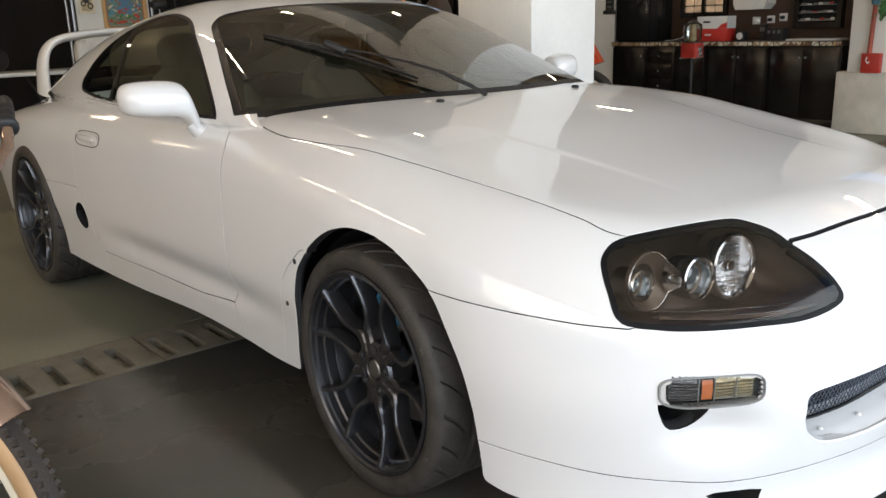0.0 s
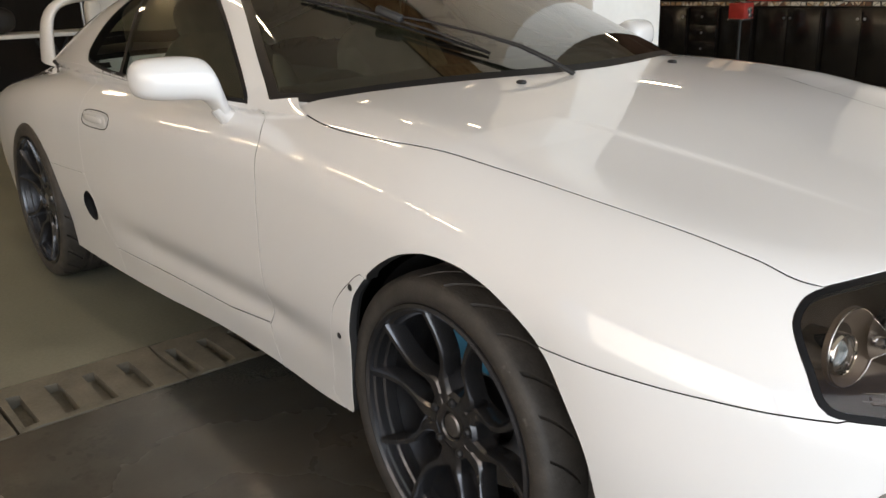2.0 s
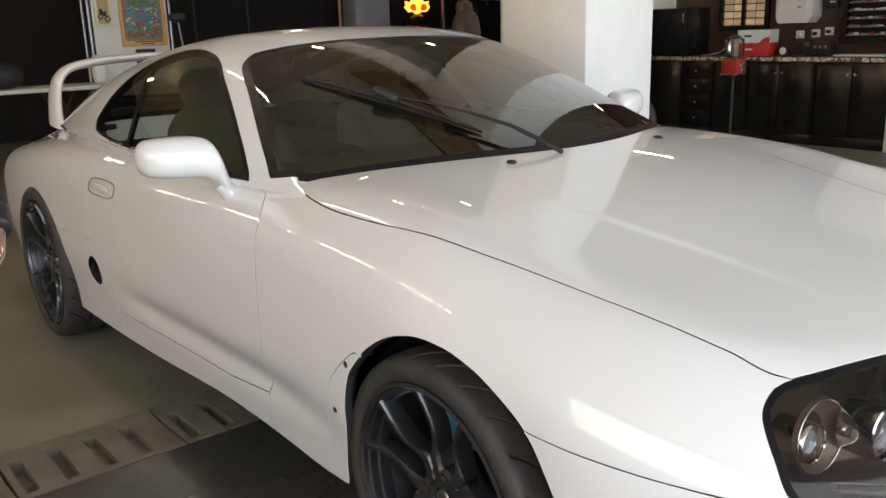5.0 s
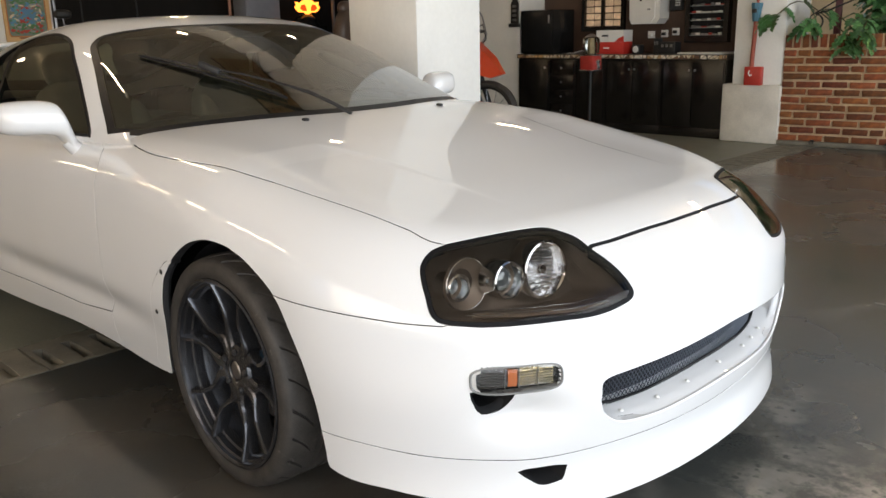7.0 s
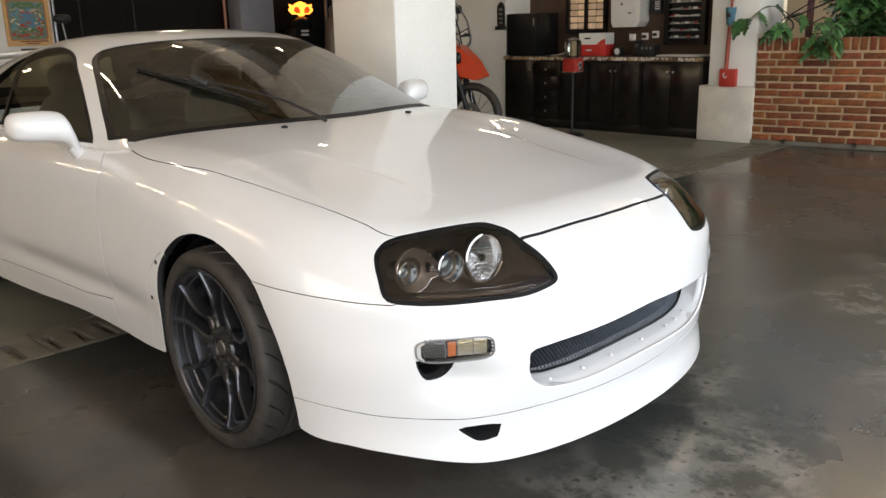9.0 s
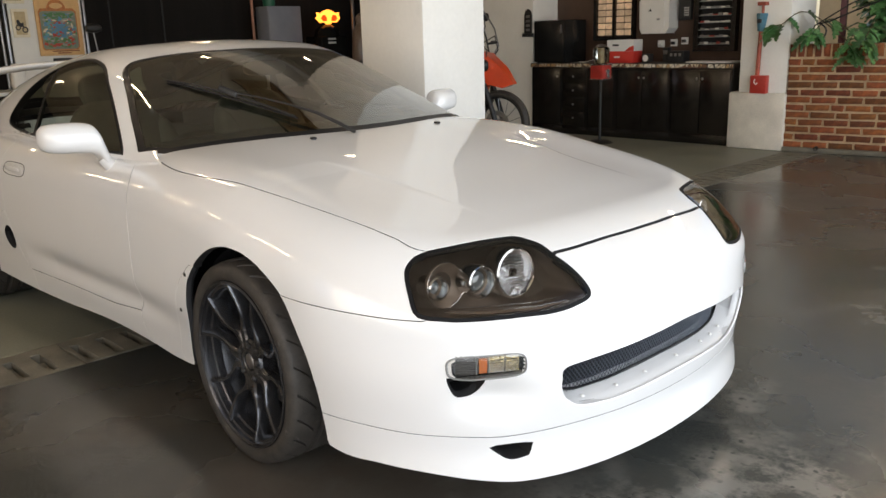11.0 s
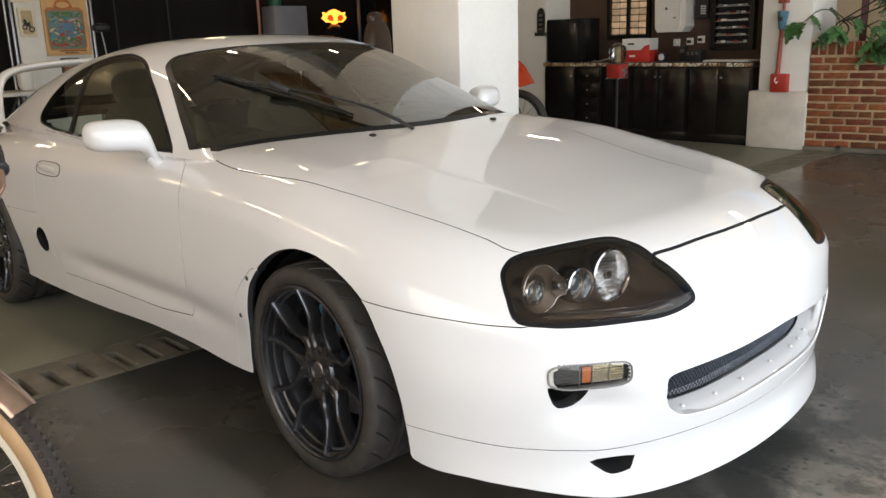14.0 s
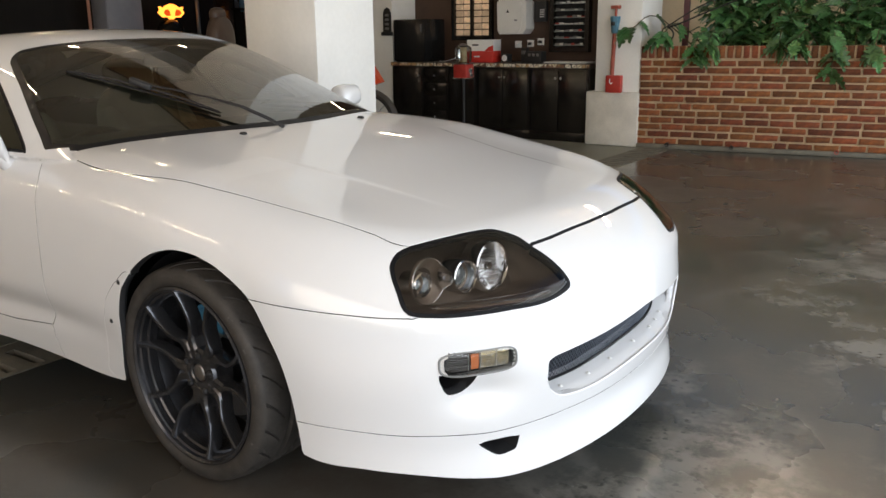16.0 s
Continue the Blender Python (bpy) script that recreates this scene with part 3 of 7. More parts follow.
def split(grid, f, regions):
    """Cuts a sheet of points into named panels along the regions' outlines; the first region that holds a face names it."""
    nu, nv, _ = grid.shape
    P = grid.reshape(-1, 3).copy()
    idx = np.arange(nu * nv).reshape(nu, nv)
    edges = np.concatenate([np.stack([idx[:-1].ravel(), idx[1:].ravel()], 1), np.stack([idx[:, :-1].ravel(), idx[:, 1:].ravel()], 1)])
    locked = np.zeros(len(P), bool)
    for name, sd in regions:
        g = sd(P)
        near = np.abs(g[edges]).max(1) < 0.2
        for _ in range(2):
            cross = edges[near & (g[edges[:, 0]] * g[edges[:, 1]] < 0)]
            if not len(cross):
                break
            t = g[cross[:, 0]] / (g[cross[:, 0]] - g[cross[:, 1]])
            first = t < 0.5
            mover, other = np.where(first, cross[:, 0], cross[:, 1]), np.where(first, cross[:, 1], cross[:, 0])
            frac = np.where(first, t, 1 - t)
            # points on the middle line slide along it only
            slide = (np.abs(P[mover, 1]) < 1e-9) & (np.abs(P[other, 1]) > 1e-9)
            mover, other, frac = np.where(slide, other, mover), np.where(slide, mover, other), np.where(slide, 1 - frac, frac)
            ok = ~locked[mover]
            order = np.argsort(-frac[ok])
            mv, ot, fr = mover[ok][order], other[ok][order], frac[ok][order]
            P[mv] = P[mv] + (P[ot] - P[mv]) * fr[:, None]
            locked[mv] = True
            g = sd(P)
            g[mv] = 0.0
    G = [sd(P) for _, sd in regions]
    q = np.stack([idx[:-1, :-1].ravel(), idx[1:, :-1].ravel(), idx[1:, 1:].ravel(), idx[:-1, 1:].ravel()], 1)
    flip = np.zeros(len(q), bool)
    for g in G:
        s = np.where(np.abs(g) < 1e-4, 0, np.sign(g))[q]
        flip |= (s[:, 0] * s[:, 2] < 0)
    tri = np.concatenate([np.where(flip[:, None], q[:, [0, 1, 3]], q[:, [0, 1, 2]]), np.where(flip[:, None], q[:, [1, 2, 3]], q[:, [0, 2, 3]])])
    c = P[tri].mean(1)
    label = np.full(len(tri), len(regions))
    for k in reversed(range(len(regions))):
        label[regions[k][1](c) > 0] = k
    e1, e2 = P[tri[:, 1]] - P[tri[:, 0]], P[tri[:, 2]] - P[tri[:, 0]]
    area = np.linalg.norm(np.cross(e1, e2), axis=1)
    N = slope(f, P)
    # faces turn outward
    out = (np.cross(e1, e2) * N[tri[:, 0]]).sum(1) < 0
    tri[out] = tri[out][:, ::-1]
    panels = {}
    names = [n for n, _ in regions] + ["rest"]
    for k, n in enumerate(names):
        t = tri[(label == k) & (area > 1e-9)]
        if len(t):
            panels[n] = np.concatenate([panels[n], t]) if n in panels else t
    return P, N, panels


def panel_geo(P, N, tri, gap=0.002, depth=0.012, mirror=False, both=False, keep_open=None):
    """One panel with its edges drawn back from the joint and folded inwards. Returns verts, faces and normals."""
    used = np.unique(tri)
    remap = np.full(len(P), -1)
    remap[used] = np.arange(len(used))
    t = remap[tri]
    v, n = P[used].copy(), N[used].copy()
    e = np.concatenate([t[:, [0, 1]], t[:, [1, 2]], t[:, [2, 0]]])
    key = {}
    for a, b in e:
        key[(a, b)] = key.get((a, b), 0) + 1
    border = [(a, b) for a, b in key if (b, a) not in key and not (abs(v[a][1]) < 2e-4 and abs(v[b][1]) < 2e-4)]
    centre = np.zeros_like(v)
    count = np.zeros(len(v))
    mids = v[t].mean(1)
    for k in range(3):
        np.add.at(centre, t[:, k], mids)
        np.add.at(count, t[:, k], 1)
    inward = centre / np.maximum(count, 1)[:, None] - v
    rim = np.zeros(len(v), bool)
    nb = {}
    for a, b in border:
        rim[a] = rim[b] = True
        nb.setdefault(a, []).append(b)
        nb.setdefault(b, []).append(a)
    for _ in range(3):
        nxt = inward.copy()
        for a, bs in nb.items():
            nxt[a] = inward[a] + sum(inward[b] for b in bs)
        inward = nxt
    inward -= (inward * n).sum(1)[:, None] * n
    L = np.linalg.norm(inward, axis=1)
    inward /= np.maximum(L, 1e-9)[:, None]
    mid_line = np.abs(v[:, 1]) < 2e-4
    v[rim] += inward[rim] * gap
    v[mid_line, 1] = 0
    verts, faces, norms = [v], [tuple(x) for x in t], [n]
    dark = [0] * len(faces)
    if depth and border:
        ids = np.where(rim)[0]
        at = {i: k for k, i in enumerate(ids)}
        o1 = len(v)
        # rounded edge: two rows down the fold
        verts += [v[ids] - inward[ids] * 0.0008 - n[ids] * 0.0012, v[ids] - inward[ids] * 0.0008 - n[ids] * depth]
        fold = -inward[ids]
        norms += [fold * 0.8 + n[ids] * 0.6, fold]
        m = len(ids)
        for a, b in border:
            ia, ib = at[a], at[b]
            faces.append((b, a, o1 + ia, o1 + ib))
            faces.append((o1 + ib, o1 + ia, o1 + m + ia, o1 + m + ib))
            dark += [0, 1]
    v, n = np.concatenate(verts), np.concatenate(norms)
    n /= np.maximum(np.linalg.norm(n, axis=1), 1e-9)[:, None]
    if mirror or both:
        mv, mn = v * [1, -1, 1], n * [1, -1, 1]
        mf = [tuple(i + (len(v) if both else 0) for i in reversed(f)) for f in faces]
        if both:
            v, n, faces, dark = np.concatenate([v, mv]), np.concatenate([n, mn]), faces + mf, dark + dark
        else:
            v, n, faces = mv, mn, mf
    return v, faces, n, dark


def panel(name, data, material, parent, label=""):
    v, faces, n, dark = data
    me = bpy.data.meshes.new(name)
    me.from_pydata(v.tolist(), [], faces)
    me.shade_smooth()
    me.normals_split_custom_set_from_vertices(n.tolist())
    ob = new(name, me)
    me.materials.append(material)
    # folded edges go near-black: shade in the shut lines put into colour
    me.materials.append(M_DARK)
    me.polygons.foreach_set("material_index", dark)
    ob.parent = parent
    return tagged(ob, label) if label else ob


# ---- the car: panels ----
HEADLIGHT = [(.047, .079), (.026, .064), (.009, .036), (.007, .009), (.018, -.038), (.041, -.095), (.109, -.107), (.169, -.106), (.23, -.098), (.291, -.085), (.359, -.068), (.412, -.045),
             (.457, -.014), (.469, .006), (.461, .028), (.439, .056), (.409, .084), (.379, .106), (.344, .137), (.308, .152), (.272, .159), (.223, .146), (.176, .129), (.097, .098)]
BONNET = [(.7, .6), (.812, .335), (.826, .16), (.831, .06), (.831, -.06), (.8262, -.15), (.8195, -.25), (.8105, -.325), (.79, -.40), (.72, -.5), (.613, -.646), (.521, -.673), (.42, -.690), (.222, -.718), (.025, -.744), (-.142, -.762), (-.253, -.773), (-.389, -.777), (-.492, -.770), (-.585, -.754), (-.628, -.740),
          (-.665, -.70), (-.60, -.58), (-.53, -.42), (-.48, -.27), (-.45, -.1), (-.45, .1), (-.48, .27), (-.53, .6)]
ARCH_F = [(-.33, .05), (-.322, .2), (-.316, .264), (-.306, .307), (-.29, .364), (-.278, .406), (-.272, .45), (-.25, .52), (-.23, .55), (-.174, .605), (-.1, .652), (-.03, .675), (.022, .681), (.08, .678), (.12, .670), (.17, .655), (.24, .622), (.289, .586), (.333, .522), (.374, .447), (.391, .367), (.397, .277), (.4, .2), (.4, .05)]
ARCH_R = [(-2.55 + .345 * math.cos(radians(a)), .30 + .345 * math.sin(radians(a))) for a in range(-30, 211, 15)] + [(-2.87, -.1), (-2.25, -.1)]
BRACKET = [(-.20, .588), (-.27, .548), (-.325, .49), (-.35, .43), (-.368, .373), (-.384, .289), (-.40, .245), (-.36, .22), (-.30, .2), (-.15, .2), (-.15, .5)]
DOOR = [(-.765, .90), (-.688, .80), (-.668, .70), (-.662, .6), (-.664, .44), (-.672, .36), (-.69, .329), (-.909, .309), (-1.4, .301), (-1.745, .294), (-1.81, .348), (-1.83, .40), (-1.87, .49), (-1.905, .54), (-1.915, .7), (-1.95, .86), (-1.99, 1.1), (-.72, 1.1)]
VENT = [(-2.35, .524), (-1.905, .54), (-1.87, .49), (-1.83, .40), (-1.81, .348), (-1.745, .294), (-1.72, .15), (-2.35, .15)]
DUCT = [(-1.975, .42), (-1.955, .455), (-1.915, .474), (-1.875, .465), (-1.85, .43), (-1.865, .385), (-1.91, .366), (-1.955, .38)]
SKIRT = [(-.69, .329), (-.909, .309), (-1.4, .301), (-1.745, .294), (-1.72, .1), (-.62, .1), (-.65, .2)]
FENDER = [(-.765, .90), (-.688, .80), (-.668, .70), (-.662, .6), (-.664, .44), (-.672, .36), (-.69, .329), (-.65, .2), (-.62, .1), (0, .1), (.2, .594), (.313, .593), (.428, .592), (.548, .589), (.624, .585), (.72, .583), (.72, 1.1), (-.72, 1.1)]
MOUTH = [(-.475, .40), (-.468, .436), (-.403, .447), (-.239, .456), (-.019, .467), (.1, .466), (.239, .456), (.3, .38), (.286, .304), (.1, .310), (-.019, .312), (-.136, .309), (-.286, .304), (-.401, .314), (-.452, .342), (-.472, .375)]
FOG = [(-.714, .468), (-.710, .488), (-.681, .499), (-.58, .491), (-.566, .476), (-.568, .448), (-.588, .435), (-.686, .437), (-.710, .445)]
FOG_DUCT = [(-.716, .442), (-.711, .407), (-.700, .391), (-.690, .387), (-.668, .389), (-.656, .396), (-.651, .409), (-.655, .445)]
SLOT = [(-.628, .245), (-.613, .225), (-.585, .204), (-.545, .207), (-.537, .214), (-.541, .241)]
LIP_SEAM = [(.3, .28), (.423, .285), (.532, .287), (.665, .281), (.77, .277), (.836, .270), (.883, .269), (.922, .269), (.953, .266), (1.0, .262)]
BOTTOM = [(-3.6, .30), (-2.9, .24), (-2.2, .2), (-1.93, .195), (-1.456, .2), (-.95, .222), (-.64, .218), (-.45, .212), (-.36, .216), (-.29, .225), (.3, .2), (.385, .196), (.402, .189), (.425, .184), (.592, .180), (.713, .170), (.807, .152), (.859, .140), (.907, .136), (.947, .135), (1.0, .134)]
SCREEN = [(-.30, .28), (-.235, .09), (-.235, -.09), (-.30, -.28), (-.40, -.48), (-.50, -.66), (-.60, -.706), (-.667, -.737), (-.715, -.758), (-.735, -.7605), (-.79, -.739), (-.903, -.697), (-1.061, -.635), (-1.147, -.603), (-1.212, -.571), (-1.236, -.52), (-1.212, -.45), (-1.183, -.257), (-1.160, -.1), (-1.160, .1), (-1.178, .257), (-1.186, .535), (-.6, .72)]
WINDOW = [(-2.112, .936), (-2.07, .912), (-2.0, .902), (-1.849, .891), (-1.649, .884), (-1.489, .881), (-1.1, .876), (-.825, .871), (-.808, .878), (-.88, .924), (-.966, .974), (-1.114, 1.057), (-1.225, 1.112), (-1.322, 1.157), (-1.42, 1.183), (-1.56, 1.196), (-1.74, 1.184), (-1.891, 1.146), (-1.998, 1.094), (-2.08, 1.025), (-2.116, .965)]
BELT = [(-3.4, .80), (-3.0, .855), (-2.4, .888), (-2.06, .892), (-1.95, .886), (-1.733, .881), (-1.489, .874), (-1.1, .868), (-.79, .862), (-.6, .860)]
REAR_PANE = [(-2.12, .05), (-2.12, -.4), (-2.2, -.5), (-2.6, -.5), (-2.98, -.42), (-3.02, -.3), (-3.03, .05)]

front_half = lambda p: p[:, 0] > 0.2
right_side = lambda p: p[:, 1] < -0.5

car = thing("sports_car", "white two-door sports coupe with black headlights and grey wheels, parked indoors", "car", (0, 0.015, 0))


def bonded(r, shrink):
    """The same region drawn in by some metres."""
    return lambda p: r(p) - shrink


lamp_r = region(HEADLIGHT, LAMP_VIEW, where=lambda p: (p[:, 0] > 0.45) & (p[:, 1] < -0.2))
bonnet_r = region(BONNET, TOP_VIEW, where=lambda p: p[:, 2] > 0.5)
arch_f, arch_r = region(ARCH_F, SIDE_VIEW, where=right_side), region(ARCH_R, SIDE_VIEW, False, where=right_side)

# lower body sheet: straight along the sides, fanned round the nose
_x = np.linspace(-3.46, 0.25, 330)
_a = np.radians(np.linspace(0, 90, 120))[1:]
_th = np.radians(np.linspace(-38, 66, 170))
_ox = np.concatenate([_x, np.full(len(_a), 0.25)])
_yaw = np.concatenate([np.zeros(len(_x)), _a])
OX, TH = np.meshgrid(_ox, _th, indexing="ij")
YAW, _ = np.meshgrid(_yaw, _th, indexing="ij")
_origin = np.stack([OX, 0 * OX, 0 * OX + 0.45], -1)
_way = np.stack([np.sin(YAW) * np.cos(TH), -np.cos(YAW) * np.cos(TH), np.sin(TH)], -1)
_sheet = root(shell, _origin, _way, 0.0, 1.7)
_sheet[-1, :, 1] = 0.0
below = lambda p: curve(BOTTOM, p[:, 0]) - p[:, 2]
lip_sd = lambda p: np.where(p[:, 0] > 0.25, curve(LIP_SEAM, p[:, 0]) - p[:, 2], -1.0)
fog_r = region(FOG, FRONT_VIEW, where=front_half)
REGIONS = [
    ("cut", below), ("lamp_lens", bonded(lamp_r, 0.0095)), ("lamp_seal", lamp_r), ("cut", bonnet_r), ("cut", lambda p: np.where(p[:, 0] < -0.72, np.minimum(cabin(p[:, 0], p[:, 1], p[:, 2]) + 0.012, p[:, 2] - curve(BELT, p[:, 0])), np.where(p[:, 2] > 0.84, cabin(p[:, 0], p[:, 1], p[:, 2]) - 0.004, -1.0))),
    ("cut", arch_f), ("cut", arch_r), ("mouth", region(MOUTH, FRONT_VIEW, where=front_half)),
    ("fog_lens", bonded(fog_r, 0.006)), ("fog_frame", bonded(fog_r, 0.003)), ("fog_duct", region(FOG_DUCT, FRONT_VIEW, where=front_half)),
    ("lip_slot", region(SLOT, FRONT_VIEW, where=front_half)), ("duct", region(DUCT, SIDE_VIEW, where=right_side)),
    ("bracket", region(BRACKET, SIDE_VIEW, where=right_side)), ("front_lip", lip_sd),
    ("side_vent", region(VENT, SIDE_VIEW, False, where=right_side)), ("side_skirt", region(SKIRT, SIDE_VIEW, False, where=right_side)),
    ("door", region(DOOR, SIDE_VIEW, False, where=lambda p: p[:, 1] < -0.3)), ("front_fender", region(FENDER, SIDE_VIEW, False, where=lambda p: p[:, 1] < -0.2)),
    ("front_bumper", lambda p: np.where(p[:, 0] > 0.0, 1.0, -1.0)),
]
P_B, N_B, PAN = split(_sheet, shell, REGIONS)

part_pairs = [("front_fender", "smooth white front fender"), ("door", "white door with a thin shut line"), ("rest", "white rear quarter panel"),
              ("side_skirt", "white side sill"), ("side_vent", "white panel ahead of the rear wheel"), ("bracket", "white arch liner flange")]


def pale_folds(data, test):
    """Folded edges stay in body colour where test holds."""
    v, faces, n, dark = data
    return v, faces, n, [0 if d and test(v[list(f)].mean(0)) else d for f, d in zip(faces, dark)]


for key, lab in part_pairs:
    for flip in (False, True):
        nm = {"rest": "rear_quarter", "bracket": "arch_flange"}.get(key, key)
        skin = panel_geo(P_B, N_B, PAN[key], mirror=flip, gap=0.0008 if key in ("rest", "bracket") else 0.0028 if key == "door" else 0.0024, depth=0.03 if key in ("front_fender", "rest") else 0.02)
        panel(nm, pale_folds(skin, lambda c: -0.95 < c[0] < -0.66 and c[2] > 0.838), M_PAINT, car, lab)


_near_mouth = lambda c: (abs(c[1]) < 0.50 and 0.29 < c[2] < 0.48)
bumper = panel("front_bumper", pale_folds(panel_geo(P_B, N_B, PAN["front_bumper"], both=True, depth=0.03), _near_mouth), M_PAINT, car, "white front bumper with a wide intake")
front_lip = panel("front_lip", panel_geo(P_B, N_B, PAN["front_lip"], both=True, depth=0.02, gap=0.0024), M_PAINT, car, "white lip spoiler under the bumper")

# bonnet, seen from above
_gx, _gy = np.meshgrid(np.linspace(-0.70, 0.90, 190), np.linspace(0, -0.86, 110), indexing="ij")
_top = root(body, np.stack([_gx, _gy, 0 * _gx + 0.40], -1), np.broadcast_to([0, 0, 1.0], (*_gx.shape, 3)), 0.0, 0.8)
P_H, N_H, PH = split(_top, body, [("cut", lamp_r), ("cut", lambda p: np.where(p[:, 0] < -0.2, cabin(p[:, 0], p[:, 1], p[:, 2]) - 0.022, -1.0)), ("bonnet", region([(x - 0.006 if x > 0.75 else x, y) for x, y in BONNET], TOP_VIEW, where=lambda p: p[:, 2] > 0.5))])
bonnet = panel("bonnet", panel_geo(P_H, N_H, PH["bonnet"], both=True, gap=0.0034, depth=0.025), M_PAINT, car, "white bonnet with two soft creases")

# glass house
_gx, _gy = np.meshgrid(np.linspace(-3.36, -0.12, 300), np.linspace(0, -0.84, 150), indexing="ij")
_roof = root(cabin, np.stack([_gx, _gy, 0 * _gx + 0.35], -1), np.broadcast_to([0, 0, 1.0], (*_gx.shape, 3)), 0.0, 1.2)
screen_r, window_r = region(SCREEN, TOP_VIEW), region(WINDOW, SIDE_VIEW, where=lambda p: p[:, 1] < -0.4)
rear_r = region(REAR_PANE, TOP_VIEW)
behind_split = lambda p: -1.683 - 0.59 * (p[:, 2] - 0.923) - p[:, 0]
P_C, N_C, PC = split(_roof, cabin, [
    ("cut", lambda p: np.maximum(np.maximum(body(p[:, 0], p[:, 1], p[:, 2]) - 0.001, np.where((p[:, 0] < -0.72) & (p[:, 1] < -0.5), curve(BELT, p[:, 0]) - p[:, 2], -1.0)), np.where(p[:, 1] < -0.768, p[:, 0] + 0.722, -1.0))),
    ("windscreen", lambda p: np.minimum(screen_r(p) - 0.024, -0.010 - body(p[:, 0], p[:, 1], p[:, 2]))), ("screen_seal", screen_r),
    ("quarter_window", lambda p: np.minimum(window_r(p) - 0.009, behind_split(p) - 0.014)),
    ("door_window", lambda p: np.minimum(window_r(p) - 0.009, -behind_split(p) - 0.014)), ("window_seal", window_r),
    ("rear_window", bonded(rear_r, 0.02)), ("rear_seal", rear_r)])
panel("roof", pale_folds(panel_geo(P_C, N_C, PC["rest"], both=True, gap=0.0004, depth=0.03), lambda c: -0.95 < c[0] < -0.66 and c[2] < 0.870), M_PAINT, car, "white roof and pillars")
panel("windscreen", panel_geo(P_C, N_C, PC["windscreen"], both=True, gap=0.0, depth=0.0), M_GLASS, car, "large dark-tinted windscreen")
panel("windscreen_seal", panel_geo(P_C, N_C, PC["screen_seal"], both=True, gap=0.0005, depth=0.012), M_BLACK_TRIM, car, "black rubber windscreen surround")
panel("rear_window", panel_geo(P_C, N_C, PC["rear_window"], both=True, gap=0.0, depth=0.0), M_GLASS, car)
panel("rear_window_seal", panel_geo(P_C, N_C, PC["rear_seal"], both=True, gap=0.0005, depth=0.01), M_BLACK_TRIM, car)
for flip in (False, True):
    panel("door_window", panel_geo(P_C, N_C, PC["door_window"], mirror=flip, gap=0.0, depth=0.0), M_GLASS_SIDE, car, "tinted door window")
    panel("quarter_window", panel_geo(P_C, N_C, PC["quarter_window"], mirror=flip, gap=0.0, depth=0.0), M_GLASS_SIDE, car, "small tinted rear quarter window")
    panel("window_seal", panel_geo(P_C, N_C, PC["window_seal"], mirror=flip, gap=0.0005, depth=0.012), M_BLACK_TRIM, car, "black rubber window surround")


# where the windscreen pillars run down into the fenders
def fillet(x, y, z):
    a, b = -body(x, y, z), -cabin(x, y, z) + 2.4 * np.maximum(0.861 - z, 0)
    k = 0.004 + 0.040 * np.clip((x + 0.93) / 0.14, 0, 1)
    h = np.maximum(k - np.abs(a - b), 0) / k
    return np.maximum(-(np.minimum(a, b) - h * h * k / 4), shell(x, y, z))


door_r = region(DOOR, SIDE_VIEW, False, where=lambda p: p[:, 1] < -0.3)
_gx, _gt = np.meshgrid(np.linspace(-0.93, -0.56, 190), np.radians(np.linspace(10, 72, 150)), indexing="ij")
_foot = root(fillet, np.stack([_gx, 0 * _gx - 0.58, 0 * _gx + 0.70], -1), np.stack([0 * _gt, -np.cos(_gt), np.sin(_gt)], -1), 0.0, 0.6)
P_F, N_F, PF = split(_foot, fillet, [("cut", lambda p: np.maximum(screen_r(p), bonnet_r(p)) + 0.001), ("cut", lambda p: np.where(p[:, 2] > 0.866, window_r(p) + 0.001, -1.0)),
                                    ("cut", lambda p: 0.790 + 0.04 * np.clip((-0.72 - p[:, 0]) / 0.08, 0, 1) - p[:, 2]),
                                    ("cut", lambda p: np.where(p[:, 2] < 0.866, 0.0018 - np.abs(door_r(p)), -1.0))])
for flip in (False, True):
    panel("pillar_foot", panel_geo(P_F + N_F * 0.0003, N_F, PF["rest"], mirror=flip, gap=0.0, depth=0.0), M_PAINT, car, "white foot of the windscreen pillar")


def sunk(P, N, tri, way, deep, shrink=1.0, lid=True):
    """A cavity behind an opening: walls run back along a direction to a floor."""
    used = np.unique(tri)
    remap = {i: k for k, i in enumerate(used)}
    e = {}
    for a, b, c in tri:
        for s, t in ((a, b), (b, c), (c, a)):
            e[(s, t)] = 1
    border = [(a, b) for a, b in e if (b, a) not in e and not (abs(P[a][1]) < 2e-4 and abs(P[b][1]) < 2e-4)]
    c = P[used].mean(0)
    front = P[used] - N[used] * 0.0015
    back = c + (P[used] - c) * shrink + np.array(way) * deep
    g = Geo()
    n = len(used)
    faces = [(remap[b], remap[a], remap[a] + n, remap[b] + n) for a, b in border]
    if lid:
        faces += [tuple(remap[i] + n for i in t) for t in tri]
    return g.add(np.concatenate([front, back]), faces)


def both_sides(name, geo, material, parent, label="", smooth=40.0):
    return [part(name, g, material, parent, label, smooth) for g in (geo, geo.mirrored())]


# ---- headlights ----
M_SEAL = mat("headlight_seal", (0.008, 0.008, 0.009), 0.5, spec=0.12, vary=0.2, scale=30)

